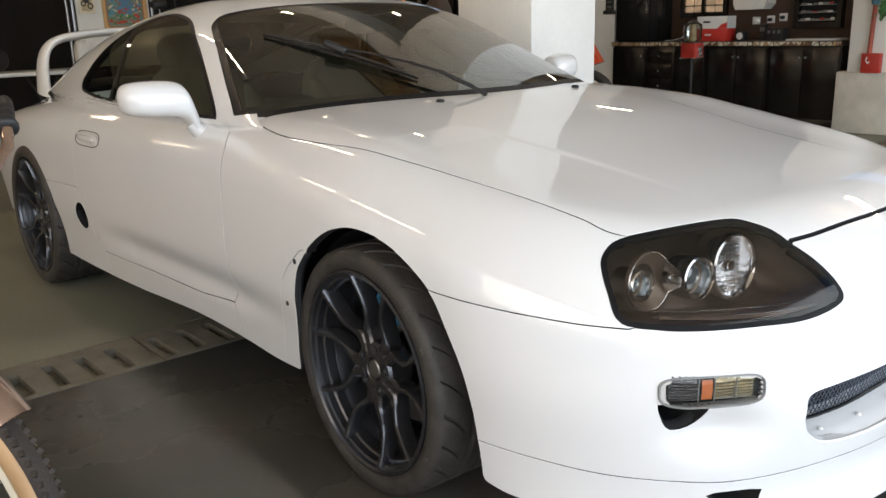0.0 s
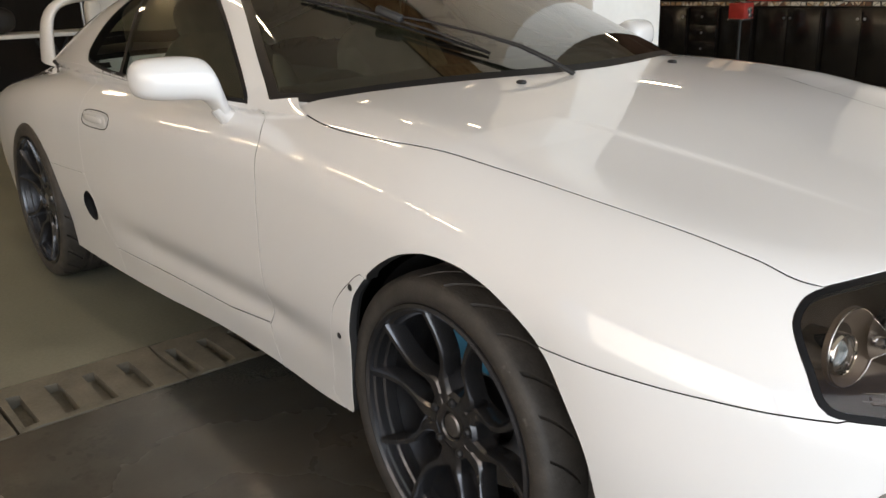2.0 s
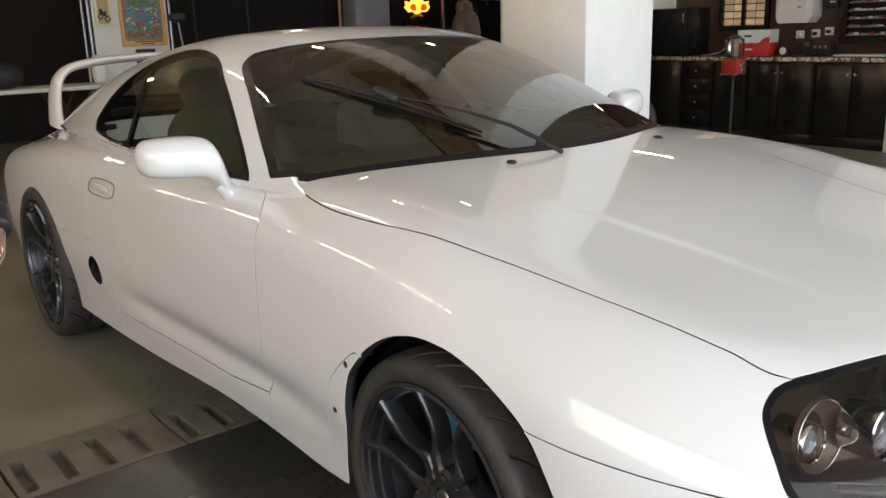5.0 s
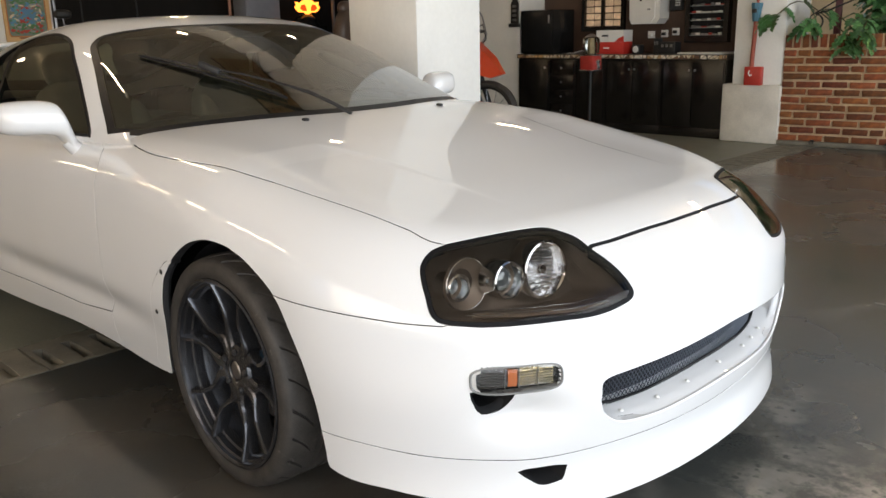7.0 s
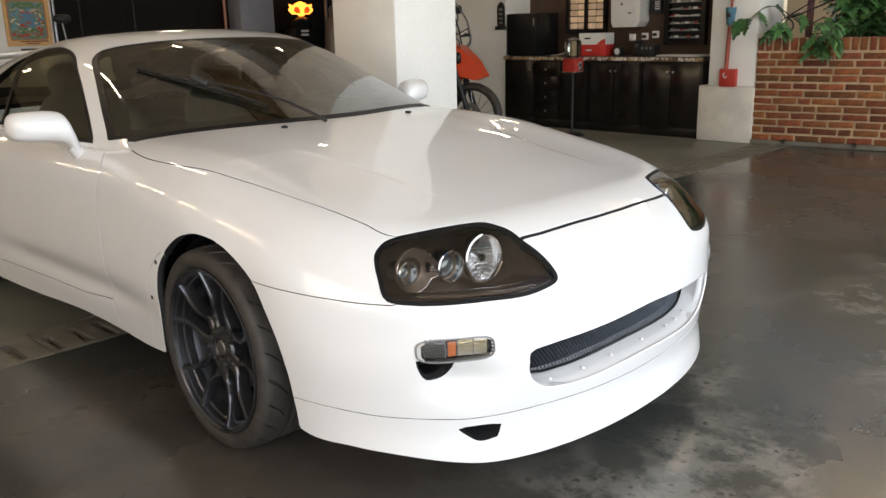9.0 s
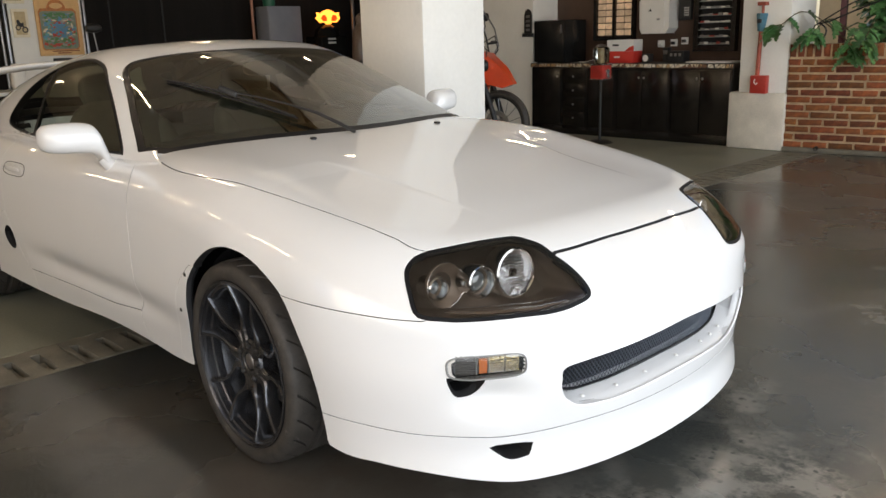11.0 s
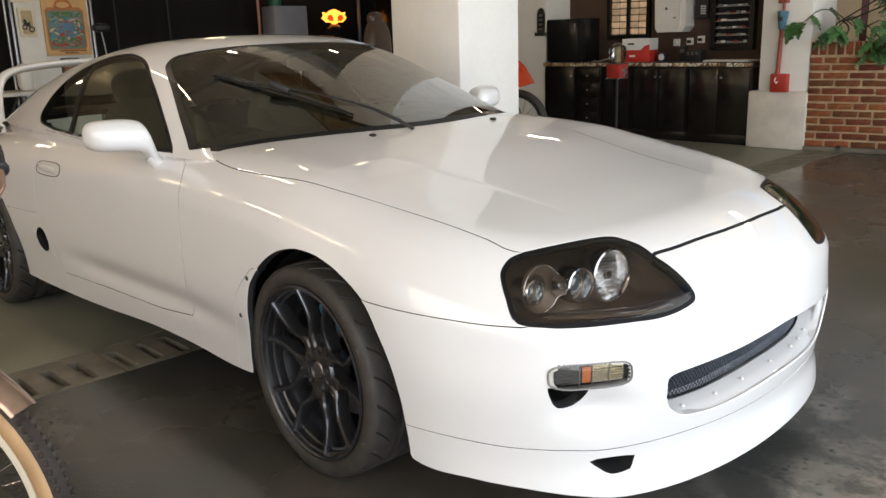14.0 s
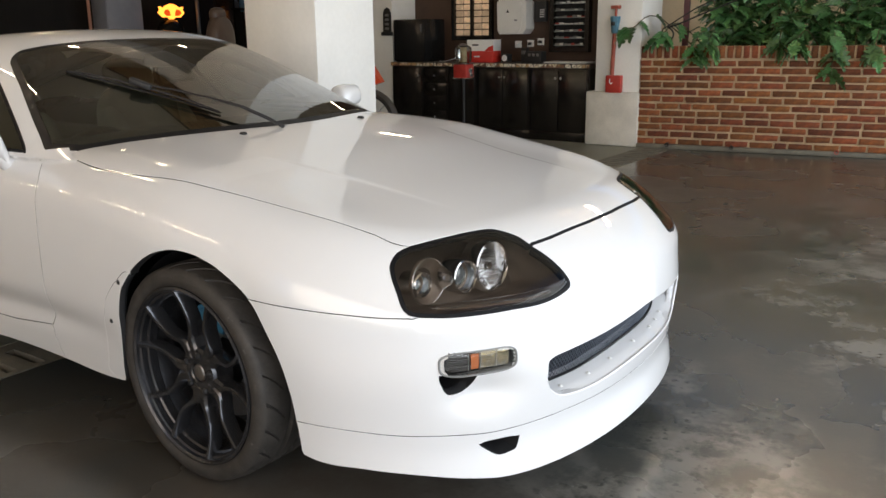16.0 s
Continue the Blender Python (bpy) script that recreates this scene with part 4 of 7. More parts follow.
def headlight(flip):
    s = -1 if flip else 1
    fix = lambda g: g.mirrored() if flip else g
    hl = panel("headlight", panel_geo(P_B, N_B, PAN["lamp_seal"], mirror=flip, gap=0.0006, depth=0.01), M_SEAL, car, "black-housed headlight with three round lamps")
    tri = np.concatenate([PAN["lamp_seal"], PAN["lamp_lens"]])
    part("housing", fix(sunk(P_B, N_B, tri, (-0.185, 0.085, -0.050), 1.0, 0.86)), M_LAMP_BODY, hl, "smoked brown-black housing", 170)
    panel("lens", panel_geo(P_B, N_B, PAN["lamp_lens"], mirror=flip, gap=0.0, depth=0.0), M_LENS, hl, "clear headlight cover")
    ax = Vector((0.985, -0.12, 0.06)).normalized()
    facing_m = ax.to_track_quat("Z", "Y").to_matrix().to_4x4()
    for (x, y, z), r, kind in (((.648, -.641, .631), .0285, 0), ((.715, -.552, .641), .0395, 1), ((.712, -.418, .636), .062, 2)):
        b = Vector((x, y, z)) - ax * 0.052
        bowl = part("reflector", fix(Geo().lathe([(r * 0.30, -0.012), (r * 0.62, -0.004), (r * 0.84, 0.014), (r * 0.97, 0.044), (r, 0.050)], b, ax, 30 if kind == 2 else 40)), M_BOWL, hl, "chrome reflector bowl", 8 if kind == 2 else 50)
        part("lamp_ring", fix(Geo().lathe([(r * 0.94, 0.036), (r * 0.96, 0.052), (r * 1.02, 0.057), (r * 1.10, 0.055), (r * 1.13, 0.046), (r * 1.10, 0.0)], b, ax, 44)), M_CHROME, hl, "chrome lamp ring", 50)
        if kind == 0:
            part("bezel", fix(Geo().lathe([(r * 1.14, 0.022), (r * 1.5, 0.026), (r * 2.0, 0.040), (r * 2.06, 0.041), (r * 2.1, 0.034)], b + Vector((0.012, 0.022, 0.004)), ax, 48)), M_LAMP_BODY, hl, "dark round bezel", 50)
            part("bezel_ring", fix(Geo().tube([b + Vector((0.012, 0.022, 0.004)) + ax * 0.043 + (facing_m @ Vector((r * 2.04 * math.cos(q), r * 2.04 * math.sin(q), 0))) for q in np.linspace(0, 2 * math.pi, 48, endpoint=False)], 0.0011, 6, True)), M_BOWL, hl, "thin bright ring round the bezel", 60)
        if kind < 2:
            part("projector_lens", fix(Geo().blob(b + ax * 0.022, (r * 0.74, r * 0.74, r * 0.55), 2, 28, 14, facing_m)), M_PROJ, bowl, "round glass projector lens", 60)
            part("lens_collar", fix(Geo().lathe([(r * 0.76, 0.016), (r * 0.80, 0.028), (r * 0.90, 0.030), (r * 0.93, 0.020)], b, ax, 40)), M_LAMP_BODY, bowl, "dark collar", 50)
        else:
            # fluted bowl: upright ribs of uneven depth round a bulb shield
            for k in range(-6, 7):
                u = k * r * 0.145
                hh = math.sqrt(max(r * r * 0.92 - u * u, 0)) * 0.96
                deep = 0.012 + 0.020 * (u / r) ** 2
                m = Matrix.Translation(b + ax * deep) @ facing_m
                part("flute", fix(Geo().tube([m @ Vector((-hh, u, 0.010)), m @ Vector((-hh * 0.4, u, -0.004)), m @ Vector((hh * 0.4, u, -0.004)), m @ Vector((hh, u, 0.010))], r * 0.062, 6)), M_BOWL, bowl)
            part("bulb_shield", fix(Geo().lathe([(0.0001, 0.046), (0.010, 0.045), (0.014, 0.038), (0.014, 0.0)], b, ax, 20)), M_CHROME, bowl, "", 50)
    # brow and lower shelf of the housing
    part("shelf", fix(Geo().tube([(.70, -.655, .583), (.78, -.585, .585), (.845, -.49, .586), (.878, -.41, .592)], [0.010, 0.013, 0.012, 0.006], 8, flat=0.5)), M_LAMP_BODY, hl)
    # thin chrome tubes stand in for the bright highlight along the lens edge
    for lift, rr in ((0.014, 0.0016), (0.026, 0.0009)):
        part("trim_line", fix(Geo().tube([(.694, -.668, .571 + lift), (.74, -.632, .573 + lift), (.79, -.578, .575 + lift), (.845, -.497, .577 + lift), (.880, -.418, .583 + lift)], rr, 6)), M_BOWL, hl, "thin chrome line imitating the highlight along the lens edge")
    return hl


M_PROJ = mat("projector_glass", (0.16, 0.18, 0.19), 0.03, metal=0.5, coat=1.0)
headlight(False), headlight(True)

# ---- openings in the bumper ----
both_sides("fog_duct", sunk(P_B, N_B, PAN["fog_duct"], (-0.09, 0.03, 0.0), 1.0, 0.9), M_DARK, bumper, "black opening under the indicator")
both_sides("lip_slot", sunk(P_B, N_B, PAN["lip_slot"], (-0.08, 0.02, 0.01), 1.0, 0.9), M_DARK, front_lip, "small dark brake slot")
both_sides("side_duct", sunk(P_B, N_B, PAN["duct"], (-0.02, 0.09, 0.0), 1.0, 0.9), M_DARK, car, "black oval air duct")
def on_nose(y, z, out=0.0):
    """The points of the nose's skin at (y, z), moved outwards; takes numbers or arrays."""
    y, z, out = (np.atleast_1d(np.asarray(q, float)) for q in np.broadcast_arrays(y, z, out))
    p = root(body, np.stack([0 * y + 0.3, y, z], -1), np.broadcast_to([1.0, 0, 0], (len(y), 3)), 0.0, 0.9)
    q = p + slope(body, p) * out[:, None]
    return q if len(q) > 1 else q[0]


def rings(loop, centre, steps, close=True):
    """A dished disc over the nose: (scale, height) rings of an outline."""
    k = len(loop)
    L, c = np.array(loop), np.array(centre)
    q = np.concatenate([c + (L - c) * (1 + (s - 1) * (0.42 if s > 0.8 else 1.0), s) for s, _ in steps])
    verts, faces = on_nose(q[:, 0], q[:, 1], np.repeat([o for _, o in steps], k)), []
    for i in range(len(steps) - 1):
        faces += [(i * k + j, i * k + (j + 1) % k, (i + 1) * k + (j + 1) % k, (i + 1) * k + j) for j in range(k)]
    if close:
        faces.append(tuple(range((len(steps) - 1) * k, len(steps) * k)))
    return Geo().add(verts, faces)


def patch(y0, y1, half, out, n=6):
    yy, zz = np.meshgrid(np.linspace(y0, y1, n + 1), 0.4675 + half * np.array([-1, -0.33, 0.33, 1]), indexing="ij")
    return Geo().add(on_nose(yy.ravel(), zz.ravel(), out), [(i * 4 + k, (i + 1) * 4 + k, (i + 1) * 4 + k + 1, i * 4 + k + 1) for i in range(n) for k in range(3)])


_se = lambda c, e: math.copysign(abs(c) ** e, c)
FOG_LOOP = [(-0.6415 + 0.0785 * _se(math.cos(a), 0.45), 0.4675 + 0.030 * _se(math.sin(a), 0.55)) for a in np.linspace(0, 2 * math.pi, 48, endpoint=False)]
FOG_C = (-0.6415, 0.4675)
M_WARM_BOWL = mat("warm_reflector", (0.84, 0.68, 0.42), 0.16, metal=0.9, vary=0.3, scale=60, bump=0.4, bscale=160)
M_GREY_BOWL = mat("grey_reflector", (0.22, 0.22, 0.23), 0.25, metal=0.8, vary=0.3, scale=60, bump=0.4, bscale=160)
for flip in (False, True):
    fix = (lambda g: g.mirrored()) if flip else (lambda g: g)
    fr = part("indicator", fix(rings(FOG_LOOP, FOG_C, [(1.05, -0.012), (1.05, 0.002), (1.03, 0.0045), (0.985, 0.005), (0.945, 0.003), (0.93, -0.012)], False)), M_INDICATOR_RIM, car, "clear and amber front indicator lamp", 60)
    part("back", fix(rings(FOG_LOOP, FOG_C, [(1.0, -0.022), (0.5, -0.024)])), M_GREY_BOWL, fr, "", 60)
    part("reflector", fix(patch(-0.707, -0.668, 0.022, -0.011)), M_GREY_BOWL, fr, "grey ribbed reflector", 60)
    part("amber_section", fix(patch(-0.662, -0.646, 0.020, -0.010)), M_AMBER, fr, "amber section", 60)
    part("reflector", fix(patch(-0.642, -0.577, 0.022, -0.011)), M_WARM_BOWL, fr, "bright reflector", 60)
    for z in (0.4495, 0.4555, 0.4615, 0.4675, 0.4735, 0.4795):
        for y0, y1, m in ((-0.706, -0.667, M_SMOKE), (-0.643, -0.579, M_CHROME)):
            part("rib", fix(Geo().tube([tuple(q) for q in on_nose(np.linspace(y0, y1, 5), z, -0.0085)], 0.0012, 5)), m, fr, "", 60)
    for y in (-0.667, -0.643, -0.608):
        part("divider", fix(Geo().tube([on_nose(y, 0.445, -0.007), on_nose(y, 0.490, -0.007)], 0.0014, 5)), M_INDICATOR_RIM, fr, "", 60)
    part("lens", fix(rings(FOG_LOOP, FOG_C, [(0.94, 0.001), (0.6, 0.003), (0.3, 0.0035), (0.05, 0.0035)])), M_LENS, fr, "ribbed clear lens", 60)


# ---- the car: shade sheets behind the gaps, intake, cavities ----
def inner(P, N, PN, keys, back):
    tri = np.concatenate([PN[k] for k in keys if k in PN])
    used = np.unique(tri)
    remap = np.full(len(P), -1)
    remap[used] = np.arange(len(used))
    v = P[used] - N[used] * back
    g = Geo().add(v, [tuple(t) for t in remap[tri]])
    h = g.mirrored()
    return g.add(h.v, h.f)


# black sheets added behind the skin so the open joints read as shaded
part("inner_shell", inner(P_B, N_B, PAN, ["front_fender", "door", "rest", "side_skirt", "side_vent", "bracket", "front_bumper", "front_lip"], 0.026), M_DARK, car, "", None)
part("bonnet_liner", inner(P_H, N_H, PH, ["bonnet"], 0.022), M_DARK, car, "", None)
# unseen black boxes added in the underbody to block light
part("floor_pan", Geo().box((-3.3, -0.70, 0.20), (-0.30, 0.70, 0.24)).box((0.42, -0.62, 0.17), (0.80, 0.62, 0.21)).box((-0.3, -0.5, 0.2), (0.42, 0.5, 0.24)), M_DARK, car)
part("bulkhead", Geo().box((-0.62, -0.76, 0.24), (-0.58, 0.76, 0.86)), M_DARK, car)
for cx, r in ((0.04, 0.362), (-2.55, 0.36)):
    both_sides("arch_liner", Geo().lathe([(r, 0.0), (r, 0.26), (0.02, 0.26)], (cx, -0.80, 0.31), (0, 1, 0), 40, 180, 360), M_DARK, car, "black wheel arch liner")

SHELF = [(-.455, .345), (-.43, .328), (-.401, .315), (-.286, .305), (-.136, .310), (0, .313)]
_lp = smooth_loop(MOUTH)
_lp = np.roll(_lp, -int(np.argmax(_lp[:, 1] * 0 + _lp[:, 0])), 0)
_lp = _lp[_lp[:, 0] < -0.004]
_half = [tuple(q) for q in on_nose(_lp[:, 0], _lp[:, 1], -0.0040)]
_back = on_nose(_lp[:, 0], _lp[:, 1], -0.006)
part("intake_edge", Geo().tube(_half + [(x, -y, z) for x, y, z in reversed(_half)], 0.0042, 10, True), M_PAINT, bumper, "rounded white edge of the intake", 60)
_mouth = Geo().add([tuple(q + (-d, 0, 0.012 * d / 0.09 if w < 0.39 else 0)) for q, (u, w) in zip(_back, _lp) for d in (0.0, 0.045, 0.09)],
                   [(i * 3 + k, (i + 1) * 3 + k, (i + 1) * 3 + k + 1, i * 3 + k + 1) for i in range(len(_lp) - 1) for k in range(2)])
_m2 = _mouth.mirrored()
part("intake_liner", _mouth.add(_m2.v, _m2.f), M_PAINT, bumper, "white painted intake liner", 60)
_ys = np.linspace(-0.452, 0.452, 41)
_sh = [(float(curve(SHELF, -abs(y))), y) for y in _ys]
_front = on_nose(-np.abs(_ys), [z for z, _ in _sh], -0.007)
part("intake_shelf", Geo().add([(f[0] - d, y, z + h) for (z, y), f in zip(_sh, _front) for d, h in ((0.0, -0.003), (0.006, 0.002), (0.040, 0.010), (0.100, 0.024), (0.102, -0.03))],
                               [(i * 5 + k, (i + 1) * 5 + k, (i + 1) * 5 + k + 1, i * 5 + k + 1) for i in range(40) for k in range(4)]), M_PAINT, bumper, "white sloping intake shelf", 60)
_g = Geo()
_mesh_x = lambda y: 0.897 - 0.27 * y * y - 0.30 * y ** 4
for k in range(-46, 47):
    for s in (-1, 1):
        y0 = k * 0.0125
        a, b = (y0 - s * 0.055, 0.325), (y0 + s * 0.055, 0.470)
        if abs(a[0]) < 0.475 and abs(b[0]) < 0.475:
            _g.tube([(_mesh_x(q), q, z) for q, z in (a, (y0, 0.3975), b)], 0.0014, 4)
part("grille_mesh", _g, M_GRILLE, bumper, "fine dark diamond mesh", None)
part("grille_strip", Geo().tube([(_mesh_x(q) + 0.004, q, float(curve(SHELF, -abs(q))) + 0.026) for q in np.linspace(-0.45, 0.45, 31)], 0.004, 6), M_BLACK_TRIM, bumper, "black strip under the mesh", 60)
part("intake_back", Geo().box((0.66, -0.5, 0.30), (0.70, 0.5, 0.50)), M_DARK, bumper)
for y in (-0.36, -0.24, -0.12, 0.04, 0.20, 0.28, 0.36):
    part("stud", Geo().lathe([(0.0001, 0.005), (0.004, 0.004), (0.0065, 0.0)], (0.930 - 0.27 * y * y - 0.30 * y ** 4, y, float(curve(SHELF, -abs(y))) + 0.0125), (0.20, 0, 0.98), 10), M_WHITE, bumper)
for x, z in ((-0.252, 0.551), (-0.318, 0.421)):
    y = -float(root(body, np.array([[x, 0, z]]), np.array([[0, -1.0, 0]]), 0, 1.2)[0][1])
    both_sides("clip", Geo().lathe([(0.0001, 0.003), (0.006, 0.002), (0.008, 0.0)], (x, -y, z), (0, -1, 0), 12), M_BLACK, car, "black plastic clip")


# ---- wheels ----
def tyre_geo(width, r):
    prof = [(.252, .016), (.258, .005), (.266, -.001), (.277, -.004), (.288, -.003), (.298, .001), (.304, .006), (.308, .012), (r - .003, .020), (r - .001, .030), (r, .042)]
    prof += [(r + .0012, .042 + (width - .084) * k / 28) for k in range(1, 28)]
    prof += [(r, width - .042), (r - .004, width - .03), (.303, width - .01), (.276, width + .004), (.24, width - .016)]
    n, g, verts, faces = 550, Geo(), [], []
    k = len(prof)
    for i in range(n):
        a = 2 * math.pi * i / n
        for q, h in prof:
            tread = 0.016 < h < width - 0.012 and q > 0.303
            f = (a * 25 / (2 * math.pi)) % 1.0
            cut = tread and ((f < 0.075 and h < 0.066) or (f < 0.07 and h > 0.135))
            ring = tread and (abs(h - 0.092) < 0.008 or abs(h - 0.148) < 0.008)
            q2 = q - (0.010 if cut or ring else 0.0)
            b = a - (h * 6.0 + (h * 9.0) ** 2) * 2 * math.pi / 25
            verts.append((q2 * math.cos(b), h, q2 * math.sin(b)))
    for i in range(n):
        j = (i + 1) % n
        for s in range(k - 1):
            faces.append((i * k + s, i * k + s + 1, j * k + s + 1, j * k + s))
    return g.add(verts, faces)


def spoke_geo():
    """One curved spoke: joined to its twin near the hub, then parting from it in a U and bending straight out to the rim."""
    g, verts, faces = Geo(), [], []
    steps = 22
    at = [.046, .075, .092, .104, .118, .148, .190, .241]
    off = [.012, .0145, .0165, .0235, .0360, .0580, .0720, .0785]
    half = [.018, .0165, .0170, .0138, .0098, .0080, .0076, .0098]
    for i in range(steps + 1):
        t = i / steps
        r = at[0] + (at[-1] - at[0]) * t
        d, w = (float(curve(list(zip(at, q)), r)) for q in (off, half))
        ang = math.asin(d / r) if r > d else 0.3
        h = 0.034 + 0.004 * math.sin(math.pi * min(t * 2, 1)) - 0.029 * t ** 2.0
        c, s = math.cos(ang), math.sin(ang)
        for du, dh in ((-w, 0.006), (-w * 0.60, 0.0), (w * 0.60, 0.0), (w, 0.006), (w * 0.9, 0.042), (-w * 0.9, 0.042)):
            verts.append((r * c - du * s, h + dh, r * s + du * c))
    for i in range(steps):
        for k in range(6):
            faces.append((i * 6 + k, i * 6 + (k + 1) % 6, (i + 1) * 6 + (k + 1) % 6, (i + 1) * 6 + k))
    faces += [tuple(range(6)), tuple(range(steps * 6, steps * 6 + 6))[::-1]]
    return g.add(verts, faces)


def mirror_mesh(geo):
    h = Geo()
    h.v = [(x, y, -z) for x, y, z in geo.v]
    h.f = [tuple(reversed(f)) for f in geo.f]
    return h


_rim = Geo().lathe([(.226, .060), (.229, .036), (.234, .032), (.236, .015), (.242, .012), (.2435, .003), (.250, -.002), (.257, .000), (.259, .008), (.254, .016), (.242, .05), (.228, .09), (.219, .12), (.219, .20), (.234, .225), (.252, .235)], (0, 0, 0), (0, 1, 0), 96)
ME_RIM = mesh_of("rim", _rim, 35)
ME_TYRE = {w: mesh_of("tyre", tyre_geo(w, 0.3130), 28) for w in (0.245, 0.285)}
ME_SPOKES = [mesh_of("spoke", g, 38) for g in (spoke_geo(), mirror_mesh(spoke_geo()))]
ME_HUB = mesh_of("hub", Geo().lathe([(0.026, 0.052), (0.028, 0.038), (0.031, 0.035), (0.066, 0.036), (0.072, 0.044), (0.073, 0.10), (0.0001, 0.10)], (0, 0, 0), (0, 1, 0), 48), 35)
ME_CAP = mesh_of("centre_cap", Geo().lathe([(0.0001, 0.036), (0.021, 0.0365), (0.024, 0.039), (0.025, 0.046), (0.025, 0.075)], (0, 0, 0), (0, 1, 0), 32), 35)
ME_NUT = mesh_of("wheel_nut", Geo().lathe([(0.0001, 0.028), (0.006, 0.029), (0.0095, 0.033), (0.0105, 0.055), (0.013, 0.056)], (0, 0, 0), (0, 1, 0), 6), 20)
ME_SEAT_HOLE = mesh_of("nut_seat", Geo().lathe([(0.0125, 0.050), (0.0150, 0.047), (0.0165, 0.050)], (0, 0, 0), (0, 1, 0), 20), 35)
ME_DISC = mesh_of("brake_disc", Geo().lathe([(0.075, 0.135), (0.162, 0.135), (0.163, 0.137), (0.163, 0.161), (0.162, 0.163), (0.075, 0.163)], (0, 0, 0), (0, 1, 0), 64), 30)
ME_BACK = mesh_of("back_plate", Geo().lathe([(0.0001, 0.18), (0.20, 0.18), (0.20, 0.2)], (0, 0, 0), (0, 1, 0), 40), 30)
_cal = Geo().lathe([(0.098, 0.112), (0.170, 0.106), (0.181, 0.116), (0.183, 0.176), (0.172, 0.186), (0.098, 0.186), (0.098, 0.112)], (0, 0, 0), (0, 1, 0), 14, -118, -76)
ME_CAL = mesh_of("caliper", _cal, 35)


def child(name, me, material, parent, label="", m=None):
    ob = new(name, me)
    if not me.materials:
        me.materials.append(material)
    ob.parent = parent
    if m:
        ob.matrix_local = m
    return tagged(ob, label) if label else ob


def wheel(x, y, width, steer, spin, flip=False, size=1.045):
    w = child("wheel", ME_RIM, M_RIM, car, "gunmetal ten-spoke alloy wheel")
    w.matrix_local = Matrix.Translation((x, y, 0.3142 * size)) @ Matrix.Rotation(radians(steer + (180 if flip else 0)), 4, "Z") @ Matrix.Scale(size, 4)
    child("tyre", ME_TYRE[width], M_TYRE, w, "worn black low-profile tyre")
    sp = Matrix.Rotation(radians(spin), 4, "Y")
    for k in range(5):
        r = Matrix.Rotation(radians(72 * k), 4, "Y") @ sp
        for me in ME_SPOKES:
            child("spoke", me, M_RIM, w, "", r)
        q = r @ Matrix.Rotation(radians(36), 4, "Y") @ Matrix.Translation((0.054, 0.0, 0))
        child("wheel_nut", ME_NUT, M_BLACK, w, "black wheel nut", q)
        child("nut_seat", ME_SEAT_HOLE, M_RIM, w, "", q)
    child("hub", ME_HUB, M_RIM, w)
    child("centre_cap", ME_CAP, M_STEEL, w, "plain steel hub cap")
    child("brake_disc", ME_DISC, M_STEEL, w, "steel brake disc")
    child("back_plate", ME_BACK, M_DARK, w)
    child("caliper", ME_CAL, M_BLUE_CALIPER, w, "blue brake caliper")
    return w


wheel(-0.002, -0.858, 0.245, -2.5, 26, False, 1.0)
wheel(-0.002, 0.858, 0.245, -2.5, 40, True, 1.0)
wheel(-2.55, -0.903, 0.285, 0.0, 30)
wheel(-2.55, 0.903, 0.285, 0.0, 55, True)


# ---- mirrors, handles, wipers, spoiler ----
def surf(f, x, z):
    return -float(root(f, np.array([[x, 0, z]]), np.array([[0, -1.0, 0]]), 0, 1.2)[0][1])


def top_of(f, x, y):
    return float(root(f, np.array([[x, y, 0.4]]), np.array([[0, 0, 1.0]]), 0, 1.2)[0][2])


def door_mirror():
    """A boxy housing whose inner end runs down into its foot."""
    keys = [(-.794, .840, .020, .026, -.912), (-.801, .851, .035, .036, -.914), (-.811, .872, .046, .044, -.917), (-.825, .902, .0515, .054, -.921), (-.845, .925, .0530, .062, -.927), (-.884, .934, .0535, .068, -.934),
            (-.937, .936, .053, .068, -.944), (-.975, .937, .050, .064, -.952), (-.995, .937, .045, .055, -.957), (-1.008, .936, .034, .040, -.960), (-1.015, .936, .016, .018, -.962), (-1.016, .936, .0005, .0005, -.962)]
    n, m = 36, 40
    at = np.interp(np.linspace(0, 1, m + 1), np.linspace(0, 1, len(keys)), np.arange(len(keys)))
    g, verts, faces = Geo(), [], []
    for q in at:
        y, zc, hz, hx, xc = (float(curve([(i, k[c]) for i, k in enumerate(keys)], q)) for c in range(5))
        for k in range(n):
            a = 2 * math.pi * k / n
            c, t = math.cos(a), math.sin(a)
            c2, t2 = math.copysign(abs(c) ** 0.62, c), math.copysign(abs(t) ** 0.62, t)
            verts.append((xc + max(hx, 0) * c2 * (0.5 if c < 0 else 1.0 - 0.25 * max(t2, 0) ** 2), y, zc + max(hz, 0) * t2))
    for i in range(m):
        for k in range(n):
            faces.append((i * n + k, i * n + (k + 1) % n, (i + 1) * n + (k + 1) % n, (i + 1) * n + k))
    return g.add(verts, faces)


for mir in both_sides("door_mirror", door_mirror(), M_PAINT, car, "white rounded door mirror on a stalk", 70):
    fix = (lambda g: g) if mir.name == "door_mirror" else (lambda g: g.mirrored())
    part("stalk", fix(Geo().tube([(-0.900, -0.765, 0.822), (-0.905, -0.795, 0.828), (-0.912, -0.812, 0.856)], [0.031, 0.032, 0.030], 16, flat=0.85)), M_PAINT, mir, "", 60)
    part("mirror_glass", fix(Geo().blob((-0.975, -0.93, 0.936), (0.005, 0.072, 0.042), 3.5)), M_CHROME, mir, "mirror glass", 60)


